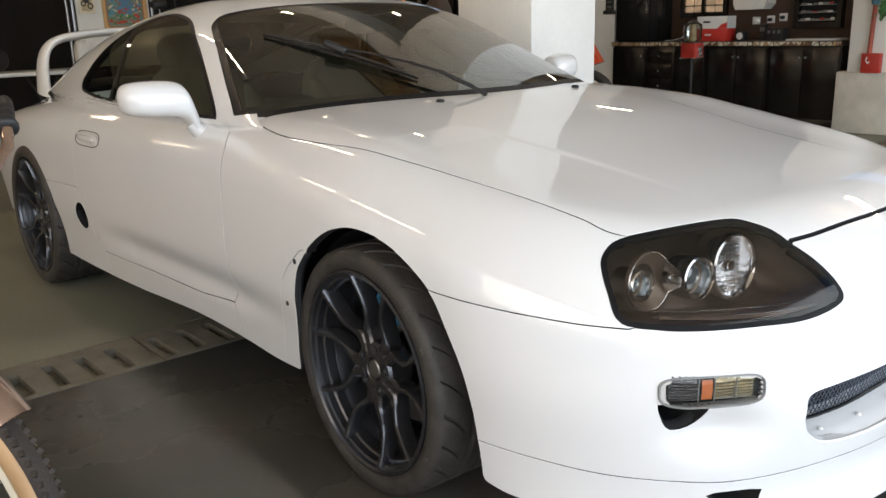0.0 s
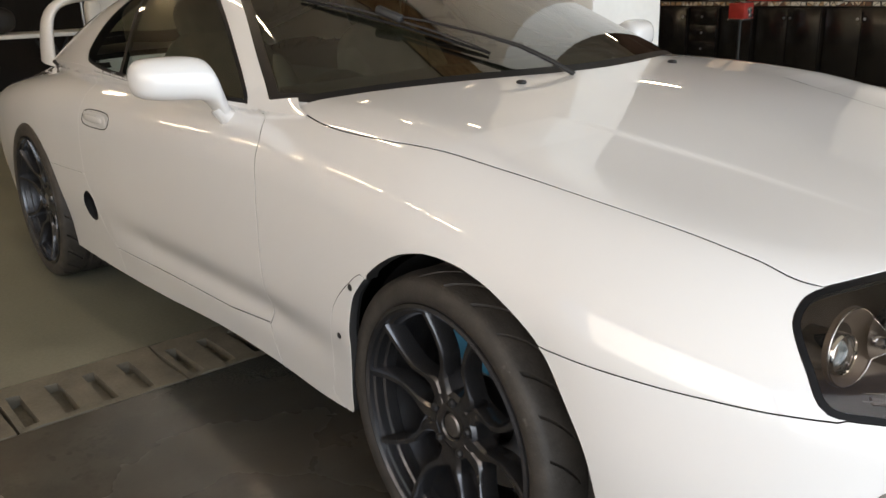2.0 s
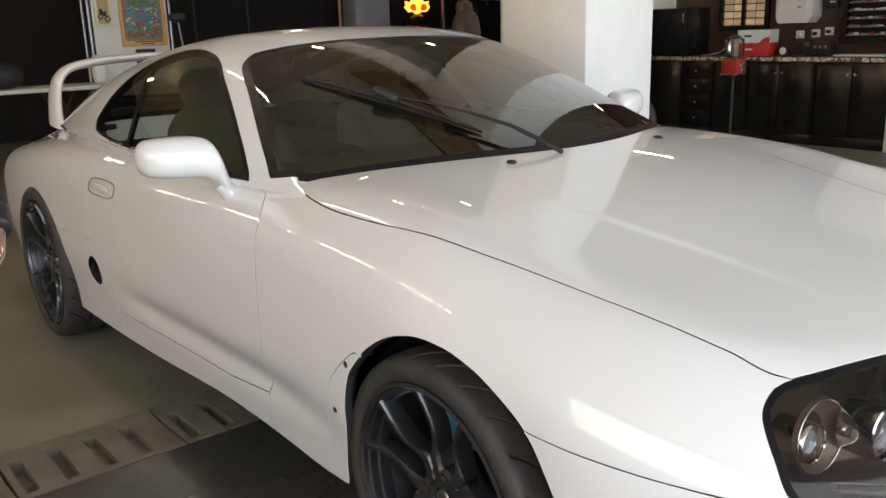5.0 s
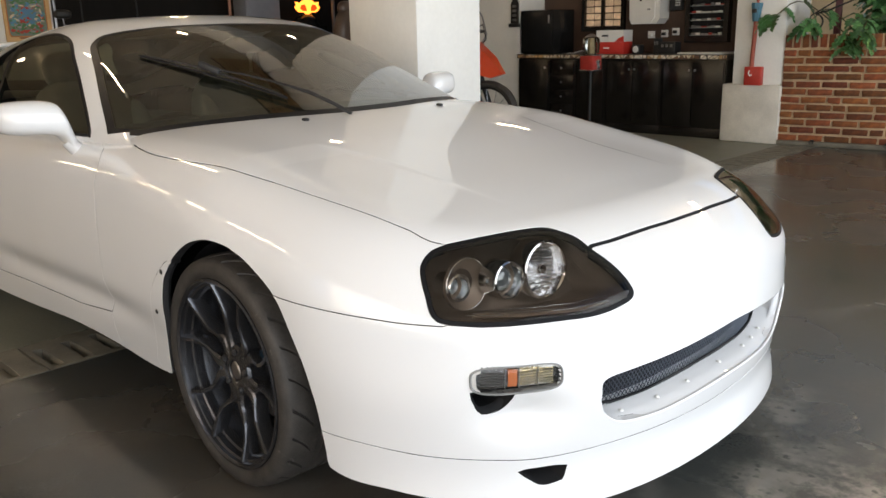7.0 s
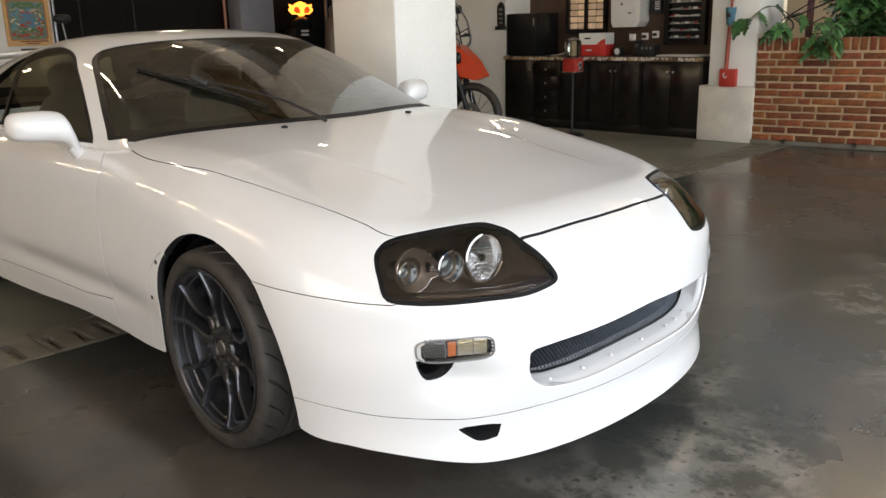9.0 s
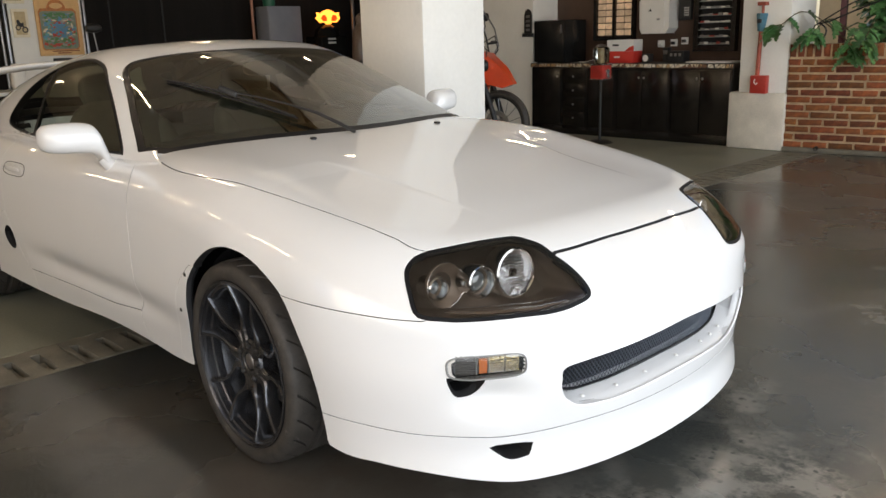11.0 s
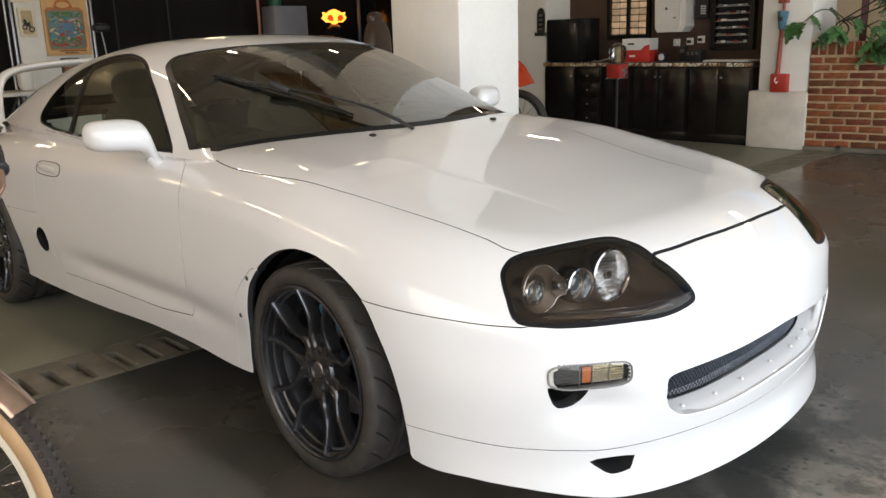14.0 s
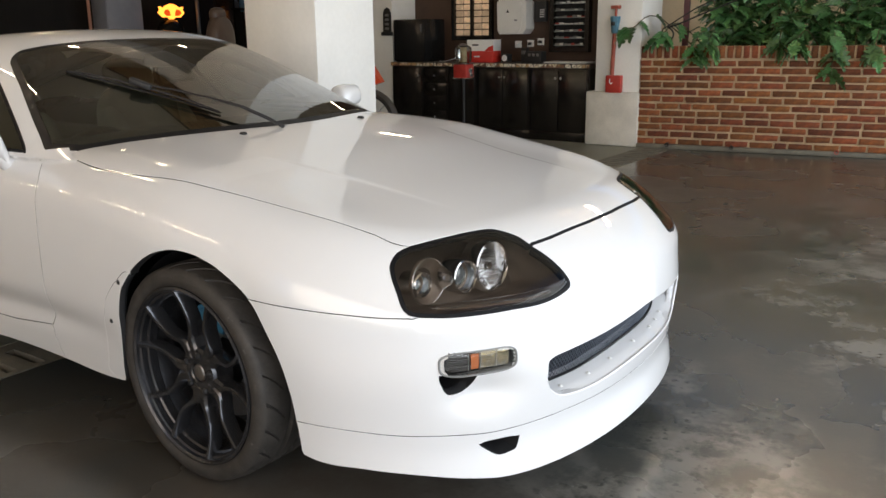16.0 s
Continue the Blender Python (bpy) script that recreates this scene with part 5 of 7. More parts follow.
def handle():
    xs = -1.765
    y = surf(body, xs, 0.742)
    out = Geo()
    loop = [(xs + 0.120 * math.copysign(abs(math.cos(a)) ** 0.55, math.cos(a)), 0.742 + 0.0275 * math.copysign(abs(math.sin(a)) ** 0.7, math.sin(a))) for a in np.linspace(0, 2 * math.pi, 40, endpoint=False)]
    ring = [(x, -surf(body, x, z) - 0.0005, z) for x, z in loop]
    return y, out.tube(ring, 0.0018, 6, True), Geo().blob((xs, -y - 0.002, 0.743), (0.112, 0.004, 0.0235), 3.2, 28, 12), Geo().blob((xs - 0.005, -y - 0.004, 0.744), (0.088, 0.010, 0.0125), 3.0, 24, 10)


_y, _ring, _base, _grip = handle()
for k, flip in enumerate((False, True)):
    fx = (lambda g: g.mirrored()) if flip else (lambda g: g)
    h = part("door_handle", fx(_base), M_PAINT, car, "white flush oval door handle", 60)
    part("handle_seal", fx(_ring), M_SMOKE, h, "thin dark surround")
    part("grip", fx(_grip), M_PAINT, h, "", 60)

def eased(points, radii, rounds=2):
    """Cuts the corners of a line and of its widths."""
    p, r = np.array(points, float), np.array(radii, float)
    for _ in range(rounds):
        cut = lambda q: np.concatenate([q[:1], np.stack([0.75 * q[:-1] + 0.25 * q[1:], 0.25 * q[:-1] + 0.75 * q[1:]], 1).reshape((-1,) + q.shape[1:]), q[-1:]])
        p, r = cut(p), cut(r)
    return [tuple(float(c) for c in v) for v in p], [float(v) for v in r]


_hoop, _hoop_r = eased([(-3.24, -0.580, 0.83), (-3.23, -0.580, 0.90), (-3.21, -0.575, 1.00), (-3.20, -0.555, 1.06), (-3.19, -0.515, 1.10), (-3.185, -0.44, 1.122), (-3.18, -0.25, 1.14), (-3.18, 0, 1.146),
                            (-3.18, 0.25, 1.14), (-3.185, 0.44, 1.122), (-3.19, 0.515, 1.10), (-3.20, 0.555, 1.06), (-3.21, 0.575, 1.00), (-3.23, 0.580, 0.90), (-3.24, 0.580, 0.83)],
                       [0.026, 0.024, 0.022, 0.022, 0.022, 0.021, 0.020, 0.020, 0.020, 0.021, 0.022, 0.022, 0.022, 0.024, 0.026])
part("spoiler", Geo().tube(_hoop, _hoop_r, 20, flat=3.6, up=(1, 0, 0.12)), M_PAINT, car, "white hooped rear spoiler", 60)


def on_glass(x, y, up):
    return (x, y, top_of(cabin, x, y) + up)


# the arm springs from the cowl, thick at its root, and carries the blade on a hinge
_arm = [on_glass(-0.318, -0.120, 0.016), on_glass(-0.36, -0.148, 0.030), on_glass(-0.44, -0.192, 0.042), on_glass(-0.535, -0.250, 0.042), on_glass(-0.64, -0.318, 0.038), on_glass(-0.735, -0.385, 0.032)]
wip = part("wiper", Geo().tube(_arm, [0.010, 0.011, 0.010, 0.0065, 0.0055, 0.005], 10, flat=0.6), M_BLACK, car, "black windscreen wiper lying on the glass", 60)
part("blade", Geo().tube([on_glass(-0.973 + 0.476 * t, -0.509 + 0.265 * t, 0.007) for t in np.linspace(0, 1, 11)], 0.0040, 6), M_BLACK_TRIM, wip, "rubber wiper blade")
part("blade_frame", Geo().tube([on_glass(-0.965 + 0.46 * t, -0.504 + 0.257 * t, 0.010 + 0.010 * math.sin(math.pi * t) ** 0.7) for t in np.linspace(0, 1, 13)], [0.0028 + 0.002 * math.sin(math.pi * t) for t in np.linspace(0, 1, 13)], 6, flat=0.7), M_BLACK, wip)
part("clip", Geo().box((-0.040, -0.012, -0.012), (0.040, 0.012, 0.010), 0.006, Matrix.Translation(on_glass(-0.735, -0.384, 0.034)) @ Matrix.Rotation(radians(29), 4, "Z") @ Matrix.Rotation(radians(22), 4, "Y")), M_BLACK, wip, "", 50)
part("cowl", Geo().add([(x - 0.50 * y * y - dx, y, top_of(body, x - 0.50 * y * y, y) + dz) for y in np.linspace(-0.56, 0.56, 31) for x, dx, dz in ((-0.30, 0, -0.03), (-0.33, 0, -0.006), (-0.40, 0, -0.004), (-0.47, 0, -0.01))],
                       [(i * 4 + k, (i + 1) * 4 + k, (i + 1) * 4 + k + 1, i * 4 + k + 1) for i in range(30) for k in range(3)]), M_BLACK, car, "black plastic cowl under the windscreen", 60)
for y in (-0.305, 0.30):
    part("washer_nozzle", Geo().blob((-0.322, y, top_of(body, -0.322, y) + 0.003), (0.014, 0.010, 0.006), 2.5, 16, 8), M_BLACK, car, "small black washer nozzle", 60)

# ---- cabin ----
part("dashboard", Geo().tube([(-0.80 - 0.30 * y * y, y, 0.795 + 0.02 * math.cos(y * 3)) for y in np.linspace(-0.62, 0.62, 15)], 0.13, 16, flat=0.75).box((-0.95, -0.16, 0.35), (-0.75, 0.16, 0.80), 0.03), M_CABIN_IN, car, "dark curved dashboard", 60)
part("dash_top", Geo().add([(x - 0.45 * y * y, y, 0.864 + 0.1 * (x + 0.7)) for y in np.linspace(-0.64, 0.64, 15) for x in (-0.45, -0.62, -0.80)], [(i * 3 + k, (i + 1) * 3 + k, (i + 1) * 3 + k + 1, i * 3 + k + 1) for i in range(14) for k in range(2)]), M_CABIN_IN, car, "", 60)
_wt = Matrix.Translation((-1.12, -0.36, 0.73)) @ Matrix.Rotation(radians(-65), 4, "Y")
stw = part("steering_wheel", Geo().tube([_wt @ Vector((0.175 * math.cos(a), 0.175 * math.sin(a), 0)) for a in np.linspace(0, 2 * math.pi, 40, endpoint=False)], 0.015, 10, True), M_CABIN_IN, car, "black three-spoke steering wheel", 60)
part("boss", Geo().blob(_wt @ Vector((0, 0, 0)), (0.05, 0.06, 0.05), 2.5), M_CABIN_IN, stw, "", 60)
for a in (20, 160, 270):
    part("wheel_spoke", Geo().tube([_wt @ Vector((0, 0, 0)), _wt @ Vector((0.17 * math.cos(radians(a)), 0.17 * math.sin(radians(a)), 0))], 0.018, 8, flat=0.4), M_CABIN_IN, stw)


def seat(y):
    st = part("seat", Geo().blob((-1.42, y, 0.42), (0.27, 0.24, 0.10), 3.5, 24, 12), M_SEAT, car, "dark grey cloth bucket seat", 60)
    lean = Matrix.Rotation(radians(-22), 4, "Y")
    part("backrest", Geo().blob((-1.74, y, 0.70), (0.09, 0.235, 0.32), 3.2, 24, 14, lean), M_SEAT, st, "", 60)
    for s in (-1, 1):
        part("bolster", Geo().blob((-1.69, y + s * 0.20, 0.66), (0.10, 0.055, 0.26), 2.5, 16, 12, lean), M_SEAT, st, "", 60)
    part("headrest", Geo().blob((-1.87, y, 1.04), (0.05, 0.13, 0.085), 3.0, 20, 12, lean), M_SEAT, st, "", 60)


seat(-0.37), seat(0.37)
for flip in (False, True):
    g = Geo().box((-1.95, -0.775, 0.30), (-0.72, -0.755, 0.875), 0.008).box((-1.7, -0.76, 0.60), (-0.9, -0.70, 0.66), 0.02)
    part("door_card", g.mirrored() if flip else g, M_CABIN_IN, car)
for flip in (False, True):
    g = Geo()
    _line = [(-1.93, 0.742, 0.872), (-2.2, 0.722, 0.872), (-2.6, 0.662, 0.860), (-3.0, 0.575, 0.825)]
    g.add([(x, -y - d, z) for d in (0.0, 0.012) for x, y, zt in _line for z in (0.30, zt)], [(8 * d + 2 * i, 8 * d + 2 * i + 1, 8 * d + 2 * i + 3, 8 * d + 2 * i + 2)[::1 if d else -1] for d in (0, 1) for i in range(3)] + [(2 * i + 1, 2 * i + 3, 2 * i + 11, 2 * i + 9) for i in range(3)])
    part("rear_trim", g.mirrored() if flip else g, M_CABIN_IN, car, "dark lining beside the rear seats")
part("parcel_shelf", Geo().box((-3.1, -0.60, 0.70), (-2.15, 0.60, 0.74), 0.01), M_CABIN_IN, car)
part("cabin_floor", Geo().box((-2.4, -0.72, 0.26), (-0.62, 0.72, 0.32)), M_CABIN_IN, car)
part("headlining", Geo().add([(x, y, top_of(cabin, x, y) - 0.035) for x in np.linspace(-1.26, -2.1, 10) for y in np.linspace(-0.48, 0.48, 9)], [(i * 9 + k, (i + 1) * 9 + k, (i + 1) * 9 + k + 1, i * 9 + k + 1) for i in range(9) for k in range(8)]), M_HEADLINING, car, "grey headlining", 60)
part("rear_view_mirror", Geo().blob((-1.08, 0.0, 1.135), (0.015, 0.11, 0.032), 3, 20, 10), M_BLACK, car, "black rear-view mirror", 60)


# ---- lamps ----
def tube_lamp(x, y, half, tubes=(-0.055, 0.055)):
    """A bare fluorescent fitting hung under the ceiling."""
    t = thing("ceiling_light", "bare fluorescent tube light, out of view under the ceiling", "light", (x, y, 3.3), 0, "tube lights under the ceiling")
    part("body", Geo().box((-half - 0.03, -0.03, -0.44), (half + 0.03, 0.03, -0.40), 0.006), M_WHITE, t)
    for q in tubes:
        part("tube", Geo().tube([(-half, q, -0.452), (half, q, -0.452)], 0.013, 10), M_TUBE, t, "lit warm white tube")
    for s in (-1, 1):
        part("hanger", Geo().tube([(s * half * 0.9, 0, -0.41), (s * half * 0.9, 0, 0.0)], 0.003, 6), M_STEEL, t, "thin hanging wire")
    return t


for x in (-3.1, -5.0, -6.9, -8.6):
    tube_lamp(x, -3.6, 0.60, (0.0,))
for x, y in ((-3.1, 0.95), (-3.5, 2.5)):
    tube_lamp(x, y, 0.07, (0.0,))
# unseen fittings, added to brighten the back bay
for x, y in ((-7.4, 3.2), (-7.4, -1.0)):
    tube_lamp(x, y, 0.20)
# unseen fitting, added to light the kitchen; its glint falls on the bonnet
tube_lamp(-4.1, 6.0, 0.28, (0.0,))
# unseen fitting, added to brighten the pillar and the brick wall
tube_lamp(0.7, 4.4, 0.60)
tube_lamp(-2.9, -0.75, 0.55, (0.0,))
slats = thing("slatted_panel", "slatted pine panel fixed to the ceiling beside the column", "panel", (-2.1, 1.12, 3.3))
part("frame", Geo().box((-0.42, -0.24, -0.03), (0.62, 0.24, 0.0), 0.004), M_CABINET, slats)
for k in range(6):
    part("slat", Geo().box((-0.40, -0.225 + 0.076 * k, -0.055), (0.60, -0.165 + 0.076 * k, -0.028), 0.004), M_WOOD, slats)

sky_in = new("opening_light", bpy.data.lights.new("opening_light", "AREA"))
sky_in.data.shape, sky_in.data.size, sky_in.data.size_y, sky_in.data.energy, sky_in.data.color = "RECTANGLE", 11.0, 2.7, 285, (0.89, 0.955, 1.0)
sky_in.matrix_world = look((3.3, 0.8, 1.45), (0.0, 0.8, 1.35))


# unseen warm fill lamp, added on the camera's side to brighten the car's flank
side_fill = new("side_opening_light", bpy.data.lights.new("side_opening_light", "AREA"))
side_fill.data.shape, side_fill.data.size, side_fill.data.size_y, side_fill.data.energy, side_fill.data.color = "RECTANGLE", 4.6, 2.0, 100, (1.0, 0.83, 0.64)
side_fill.matrix_world = look((1.1, -5.45, 2.1), (0.7, 0.0, 1.0))


# ---- kitchen counter ----
FY = 6.43


def cabinet(x0, x1, kind):
    c = thing("cabinet", "black raised-panel base cabinet under the counter", "cabinet", ((x0 + x1) / 2, FY, 0), 0, "base cabinets in a row")
    h = (x1 - x0) / 2
    part("carcass", Geo().box((-h, 0, 0.0), (h, 0.5, 0.815), 0.003), M_CABINET, c)
    part("plinth", Geo().box((-h, -0.012, 0.0), (h, 0.02, 0.10), 0.004), M_CABINET, c)
    if kind == "drawers":
        for k in range(4):
            z0 = 0.125 + k * 0.168
            d = part("drawer", Geo().box((-h + 0.02, -0.02, z0), (h - 0.02, 0.004, z0 + 0.155), 0.006), M_CABINET, c)
            part("knob", Geo().lathe([(0.0001, 0.026), (0.010, 0.022), (0.012, 0.016), (0.005, 0.008), (0.005, 0.0)], (0, -0.02, z0 + 0.078), (0, -1, 0), 14), M_STEEL, d, "round metal knob")
        return c
    n = 2 if kind == "pair" else 1
    w = (2 * h - 0.05) / n
    for k in range(n):
        a = -h + 0.025 + k * w + 0.004
        b = a + w - 0.008
        d = part("door", Geo().box((a, -0.018, 0.125), (b, 0.004, 0.785), 0.004), M_CABINET, c)
        part("raised_panel", Geo().box((a + 0.065, -0.036, 0.19), (b - 0.065, -0.012, 0.72), 0.017), M_CABINET, d)
        part("panel_recess", slab([a + 0.045, a + 0.058, b - 0.058, b - 0.045], [0.17, 0.183, 0.727, 0.74], {(1, 1)}, 0.016, 0.024), M_CABINET, d)
        d.children[-1].data.transform(Matrix.Rotation(radians(90), 4, "X"))
        kx = (b - 0.03 if k == 0 else a + 0.03) if n == 2 else b - 0.03
        part("knob", Geo().lathe([(0.0001, 0.028), (0.010, 0.024), (0.013, 0.017), (0.005, 0.008), (0.005, 0.0)], (kx, -0.018, 0.705), (0, -1, 0), 14), M_STEEL, d, "round metal knob")
    for s in (-1, 1):
        for q in (0.004, 0.014):
            part("reed", Geo().tube([(s * (h - q), -0.006, 0.11), (s * (h - q), -0.006, 0.80)], 0.004, 6), M_CABINET, c)
    return c


for a, b, k in ((-4.915, -4.43, "single"), (-4.43, -4.06, "drawers"), (-4.06, -3.64, "single"), (-3.64, -2.92, "pair"), (-2.92, -2.175, "pair")):
    cabinet(a, b, k)
top = thing("worktop", "dark worktop with a broken-tile mosaic edge", "worktop", (0, 0, 0))
part("slab", Geo().box((-4.925, 6.40, 0.815), (-2.165, 6.95, 0.865), 0.004), M_MOSAIC_GROUT, top)
random.seed(11)
x = -4.92
while x < -2.20:
    w = min(random.uniform(0.035, 0.085), -2.172 - x)
    o = [Vector((x, 0.818)), Vector((x + w, 0.818)), Vector((x + w + random.uniform(-0.012, 0.012), 0.864)), Vector((x + random.uniform(-0.012, 0.012), 0.864))]
    polys = random.choice([[[o[0], o[1], o[2]], [o[0], o[2], o[3]]], [[o[0], o[1], o[3]], [o[1], o[2], o[3]]], [o], [[o[0], o[1], (o[2] + o[3]) / 2], [o[0], (o[2] + o[3]) / 2, o[3]], [o[1], o[2], (o[2] + o[3]) / 2]]])
    for q in polys:
        c = sum(q, Vector((0, 0))) / len(q)
        k = random.uniform(0.66, 0.80)
        part("tile", Geo().prism([tuple(c + (p - c) * k) for p in q], 6.3985, 6.394, lambda u, v, d: (u, d, v)), M_TILES[random.choice((0, 0, 3, 3, 1, 2))], top, "", None)
    x += w

fr = thing("fridge", "small black bar fridge standing on the counter", "fridge", (-4.66, 6.66, 0.865))
part("body", Geo().box((-0.235, -0.19, 0.0), (0.235, 0.24, 0.52), 0.012), M_GLOSS_BLACK, fr)
part("door", Geo().box((-0.235, -0.225, 0.01), (0.235, -0.195, 0.515), 0.010), M_GLOSS_BLACK, fr, "glossy black fridge door")
part("handle", Geo().box((0.19, -0.24, 0.36), (0.205, -0.222, 0.46), 0.004), M_STEEL, fr)

win = tagged(new("window_1"), "dark-framed window with glass blocks given a faint warm glow", "window", "", "structure")
win.location = (-4.02, 6.95, 1.15)
part("window_frame", slab([-0.30, -0.255, -0.02, 0.02, 0.255, 0.30], [-0.03, 0.02, 0.8, 0.85], {(1, 1), (3, 1)}, 0, 0.05), M_CABINET, win)
win.children[0].data.transform(Matrix.Rotation(radians(90), 4, "X"))
for i in range(10):
    for j in range(2):
        for k in range(2):
            x0 = -0.25 + j * 0.27 + k * 0.118
            part("glass_block", Geo().box((x0, -0.022, 0.03 + i * 0.077), (x0 + 0.108, -0.004, 0.03 + i * 0.077 + 0.066), 0.008), M_BLOCK, win)

tow = thing("towel_dispenser", "white paper towel dispenser on the wall", "dispenser", (-3.36, 6.95, 1.19))
part("case", Geo().prism([(-0.19, 0.05), (-0.16, 0.0), (0.15, 0.0), (0.20, 0.06), (0.20, 0.36), (0.17, 0.40), (-0.17, 0.40), (-0.20, 0.36)], 0, -0.20, lambda u, v, d: (u, d, v)), M_WHITE, tow, "", 30)
part("front_cover", Geo().prism([(-0.165, 0.06), (-0.14, 0.02), (0.10, 0.02), (0.14, 0.07), (0.14, 0.34), (0.12, 0.37), (-0.14, 0.37), (-0.165, 0.34)], -0.195, -0.215, lambda u, v, d: (u, d, v)), M_WHITE, tow, "", 30)
part("lock", Geo().box((0.05, -0.222, 0.15), (0.09, -0.214, 0.17), 0.003), M_STEEL, tow)
part("mark", Geo().prism([(-0.06, 0.25), (-0.02, 0.25), (-0.04, 0.285)], -0.2155, -0.2165, lambda u, v, d: (u, d, v)), M_BLACK, tow)

case = thing("display_case", "dark wall cabinet with shelves of small models", "cabinet", (-2.64, 6.95, 0.98))
part("frame", slab([-0.27, -0.215, 0.18, 0.235], [0.0, 0.06, 0.62, 0.70], {(1, 1)}, 0, 0.09), M_CABINET, case)
case.children[0].data.transform(Matrix.Rotation(radians(90), 4, "X"))
part("back", Geo().box((-0.22, -0.02, 0.05), (0.19, -0.005, 0.63)), M_DARK, case)
random.seed(5)
for k in range(7):
    z = 0.075 + k * 0.078
    part("shelf", Geo().box((-0.215, -0.075, z), (0.18, -0.02, z + 0.006)), M_GLASSY, case)
    xx = -0.20
    while xx < 0.14:
        w = random.uniform(0.03, 0.06)
        part("model", Geo().box((xx, -0.07, z + 0.006), (xx + w, -0.045, z + 0.006 + random.uniform(0.012, 0.026)), 0.004), random.choice([M_WHITE, M_STEEL, M_WHITE, M_RED, M_STEEL]), case)
        xx += w + random.uniform(0.006, 0.02)

ph = thing("wall_phone", "black wall telephone with pale keys", "telephone", (-3.05, 6.95, 1.33))
part("body", Geo().box((-0.08, -0.06, 0), (0.08, 0, 0.24), 0.012), M_BLACK, ph)
for i in range(4):
    for j in range(3):
        part("key", Geo().box((0.0 + j * 0.022, -0.066, 0.05 + i * 0.026), (0.014 + j * 0.022, -0.058, 0.064 + i * 0.026), 0.002), M_WHITE, ph)
for xx, z in ((-3.37, 1.07), (-3.20, 1.08), (-3.06, 1.10)):
    so = thing("power_socket", "white double wall socket", "socket", (xx, 6.95, z), 0, "wall sockets")
    part("plate", Geo().box((-0.045, -0.010, -0.04), (0.045, 0, 0.04), 0.004), M_WHITE, so)
    part("plug", Geo().box((-0.02, -0.05, -0.02), (0.02, -0.01, 0.015), 0.006), M_BLACK if xx > -3.3 else M_WHITE, so)

bx = thing("cooler_box", "red and white cardboard carton on the counter", "box", (-3.66, 6.62, 0.865), 8)
part("lower", Geo().box((-0.17, -0.12, 0), (0.17, 0.12, 0.135), 0.004), M_CARTON_RED, bx)
part("upper", slab([-0.17, -0.158, 0.158, 0.17], [-0.12, -0.108, 0.108, 0.12], {(1, 1)}, 0.135, 0.265), M_WHITE, bx)
part("flash", Geo().prism([(0.06, 0.136), (0.171, 0.136), (0.171, 0.20), (0.11, 0.18)], -0.1205, -0.1215, lambda u, v, d: (u, d, v)), M_CARTON_RED, bx, "", None)
part("grip_hole", Geo().box((-0.10, -0.1225, 0.195), (-0.02, -0.1195, 0.215), 0.001), M_BLACK, bx)
part("print", Geo().box((-0.08, -0.1225, 0.06), (-0.005, -0.1195, 0.078), 0.001), M_WHITE, bx)

for k, (xx, yy, w, d, h, m, lab) in enumerate(((-3.37, 6.66, 0.10, 0.10, 0.10, M_BLACK, "small black clock on the counter"), (-2.99, 6.70, 0.20, 0.14, 0.13, M_BLACK, "black radio set on the counter"), (-3.15, 6.72, 0.07, 0.08, 0.17, M_BLACK, "black charger box on the counter"))):
    t = thing("counter_device", lab, "device", (xx, yy, 0.865))
    part("body", Geo().box((-w / 2, -d / 2, 0), (w / 2, d / 2, h), 0.008), m, t)
    if k == 0:
        part("dial", Geo().lathe([(0.0001, 0.004), (0.035, 0.003), (0.038, 0)], (0.0, -d / 2, h / 2), (0, -1, 0), 20), M_WHITE, t)
    else:
        for j in range(3):
            part("button", Geo().box((-w * 0.35 + j * w * 0.27, -d / 2 - 0.004, h * 0.55), (-w * 0.35 + j * w * 0.27 + w * 0.16, -d / 2 + 0.002, h * 0.8), 0.002), M_STEEL, t)
tray = thing("tray", "flat white tray on the counter", "tray", (-2.55, 6.68, 0.865))
part("dish", Geo().box((-0.26, -0.14, 0), (0.26, 0.14, 0.018), 0.006), M_WHITE, tray)
cable = single("cable", Geo().tube([(-4.22, 6.9, 1.02), (-4.10, 6.80, 1.03), (-4.05, 6.70, 0.97), (-4.10, 6.62, 0.90), (-4.22, 6.60, 0.872), (-4.32, 6.62, 0.872)], 0.005, 6), M_WHITE, "white cable looping onto the counter", "cable")

gum = thing("gumball_machine", "red gumball machine with a clear globe on a black stand", "vending machine", (-3.50, 5.92, 0))
part("foot", Geo().lathe([(0.0001, 0.03), (0.10, 0.028), (0.15, 0.0)], (0, 0, 0), (0, 0, 1), 28), M_BLACK, gum)
part("stem", Geo().rod((0, 0, 0.02), (0, 0, 0.72), 0.014), M_BLACK, gum)
part("base", Geo().box((-0.085, -0.085, 0.715), (0.085, 0.085, 0.875), 0.012), M_RED, gum, "red metal coin box")
for _z in (0.708, 0.868):
    part("trim", Geo().box((-0.092, -0.092, _z), (0.092, 0.092, _z + 0.015), 0.004), M_CHROME, gum)
part("globe", Geo().box((-0.075, -0.075, 0.885), (0.075, 0.075, 1.07), 0.03), M_GLOBE, gum, "clear plastic hopper")
part("tower", Geo().lathe([(0.0001, 0.17), (0.035, 0.165), (0.04, 0.0)], (0.0, 0, 0.89), (0, 0, 1), 20), M_SEPIA, gum, "amber filling of the hopper")
part("lid", Geo().lathe([(0.0001, 0.03), (0.03, 0.025), (0.065, 0.0)], (0, 0, 1.07), (0, 0, 1), 24), M_STEEL, gum)
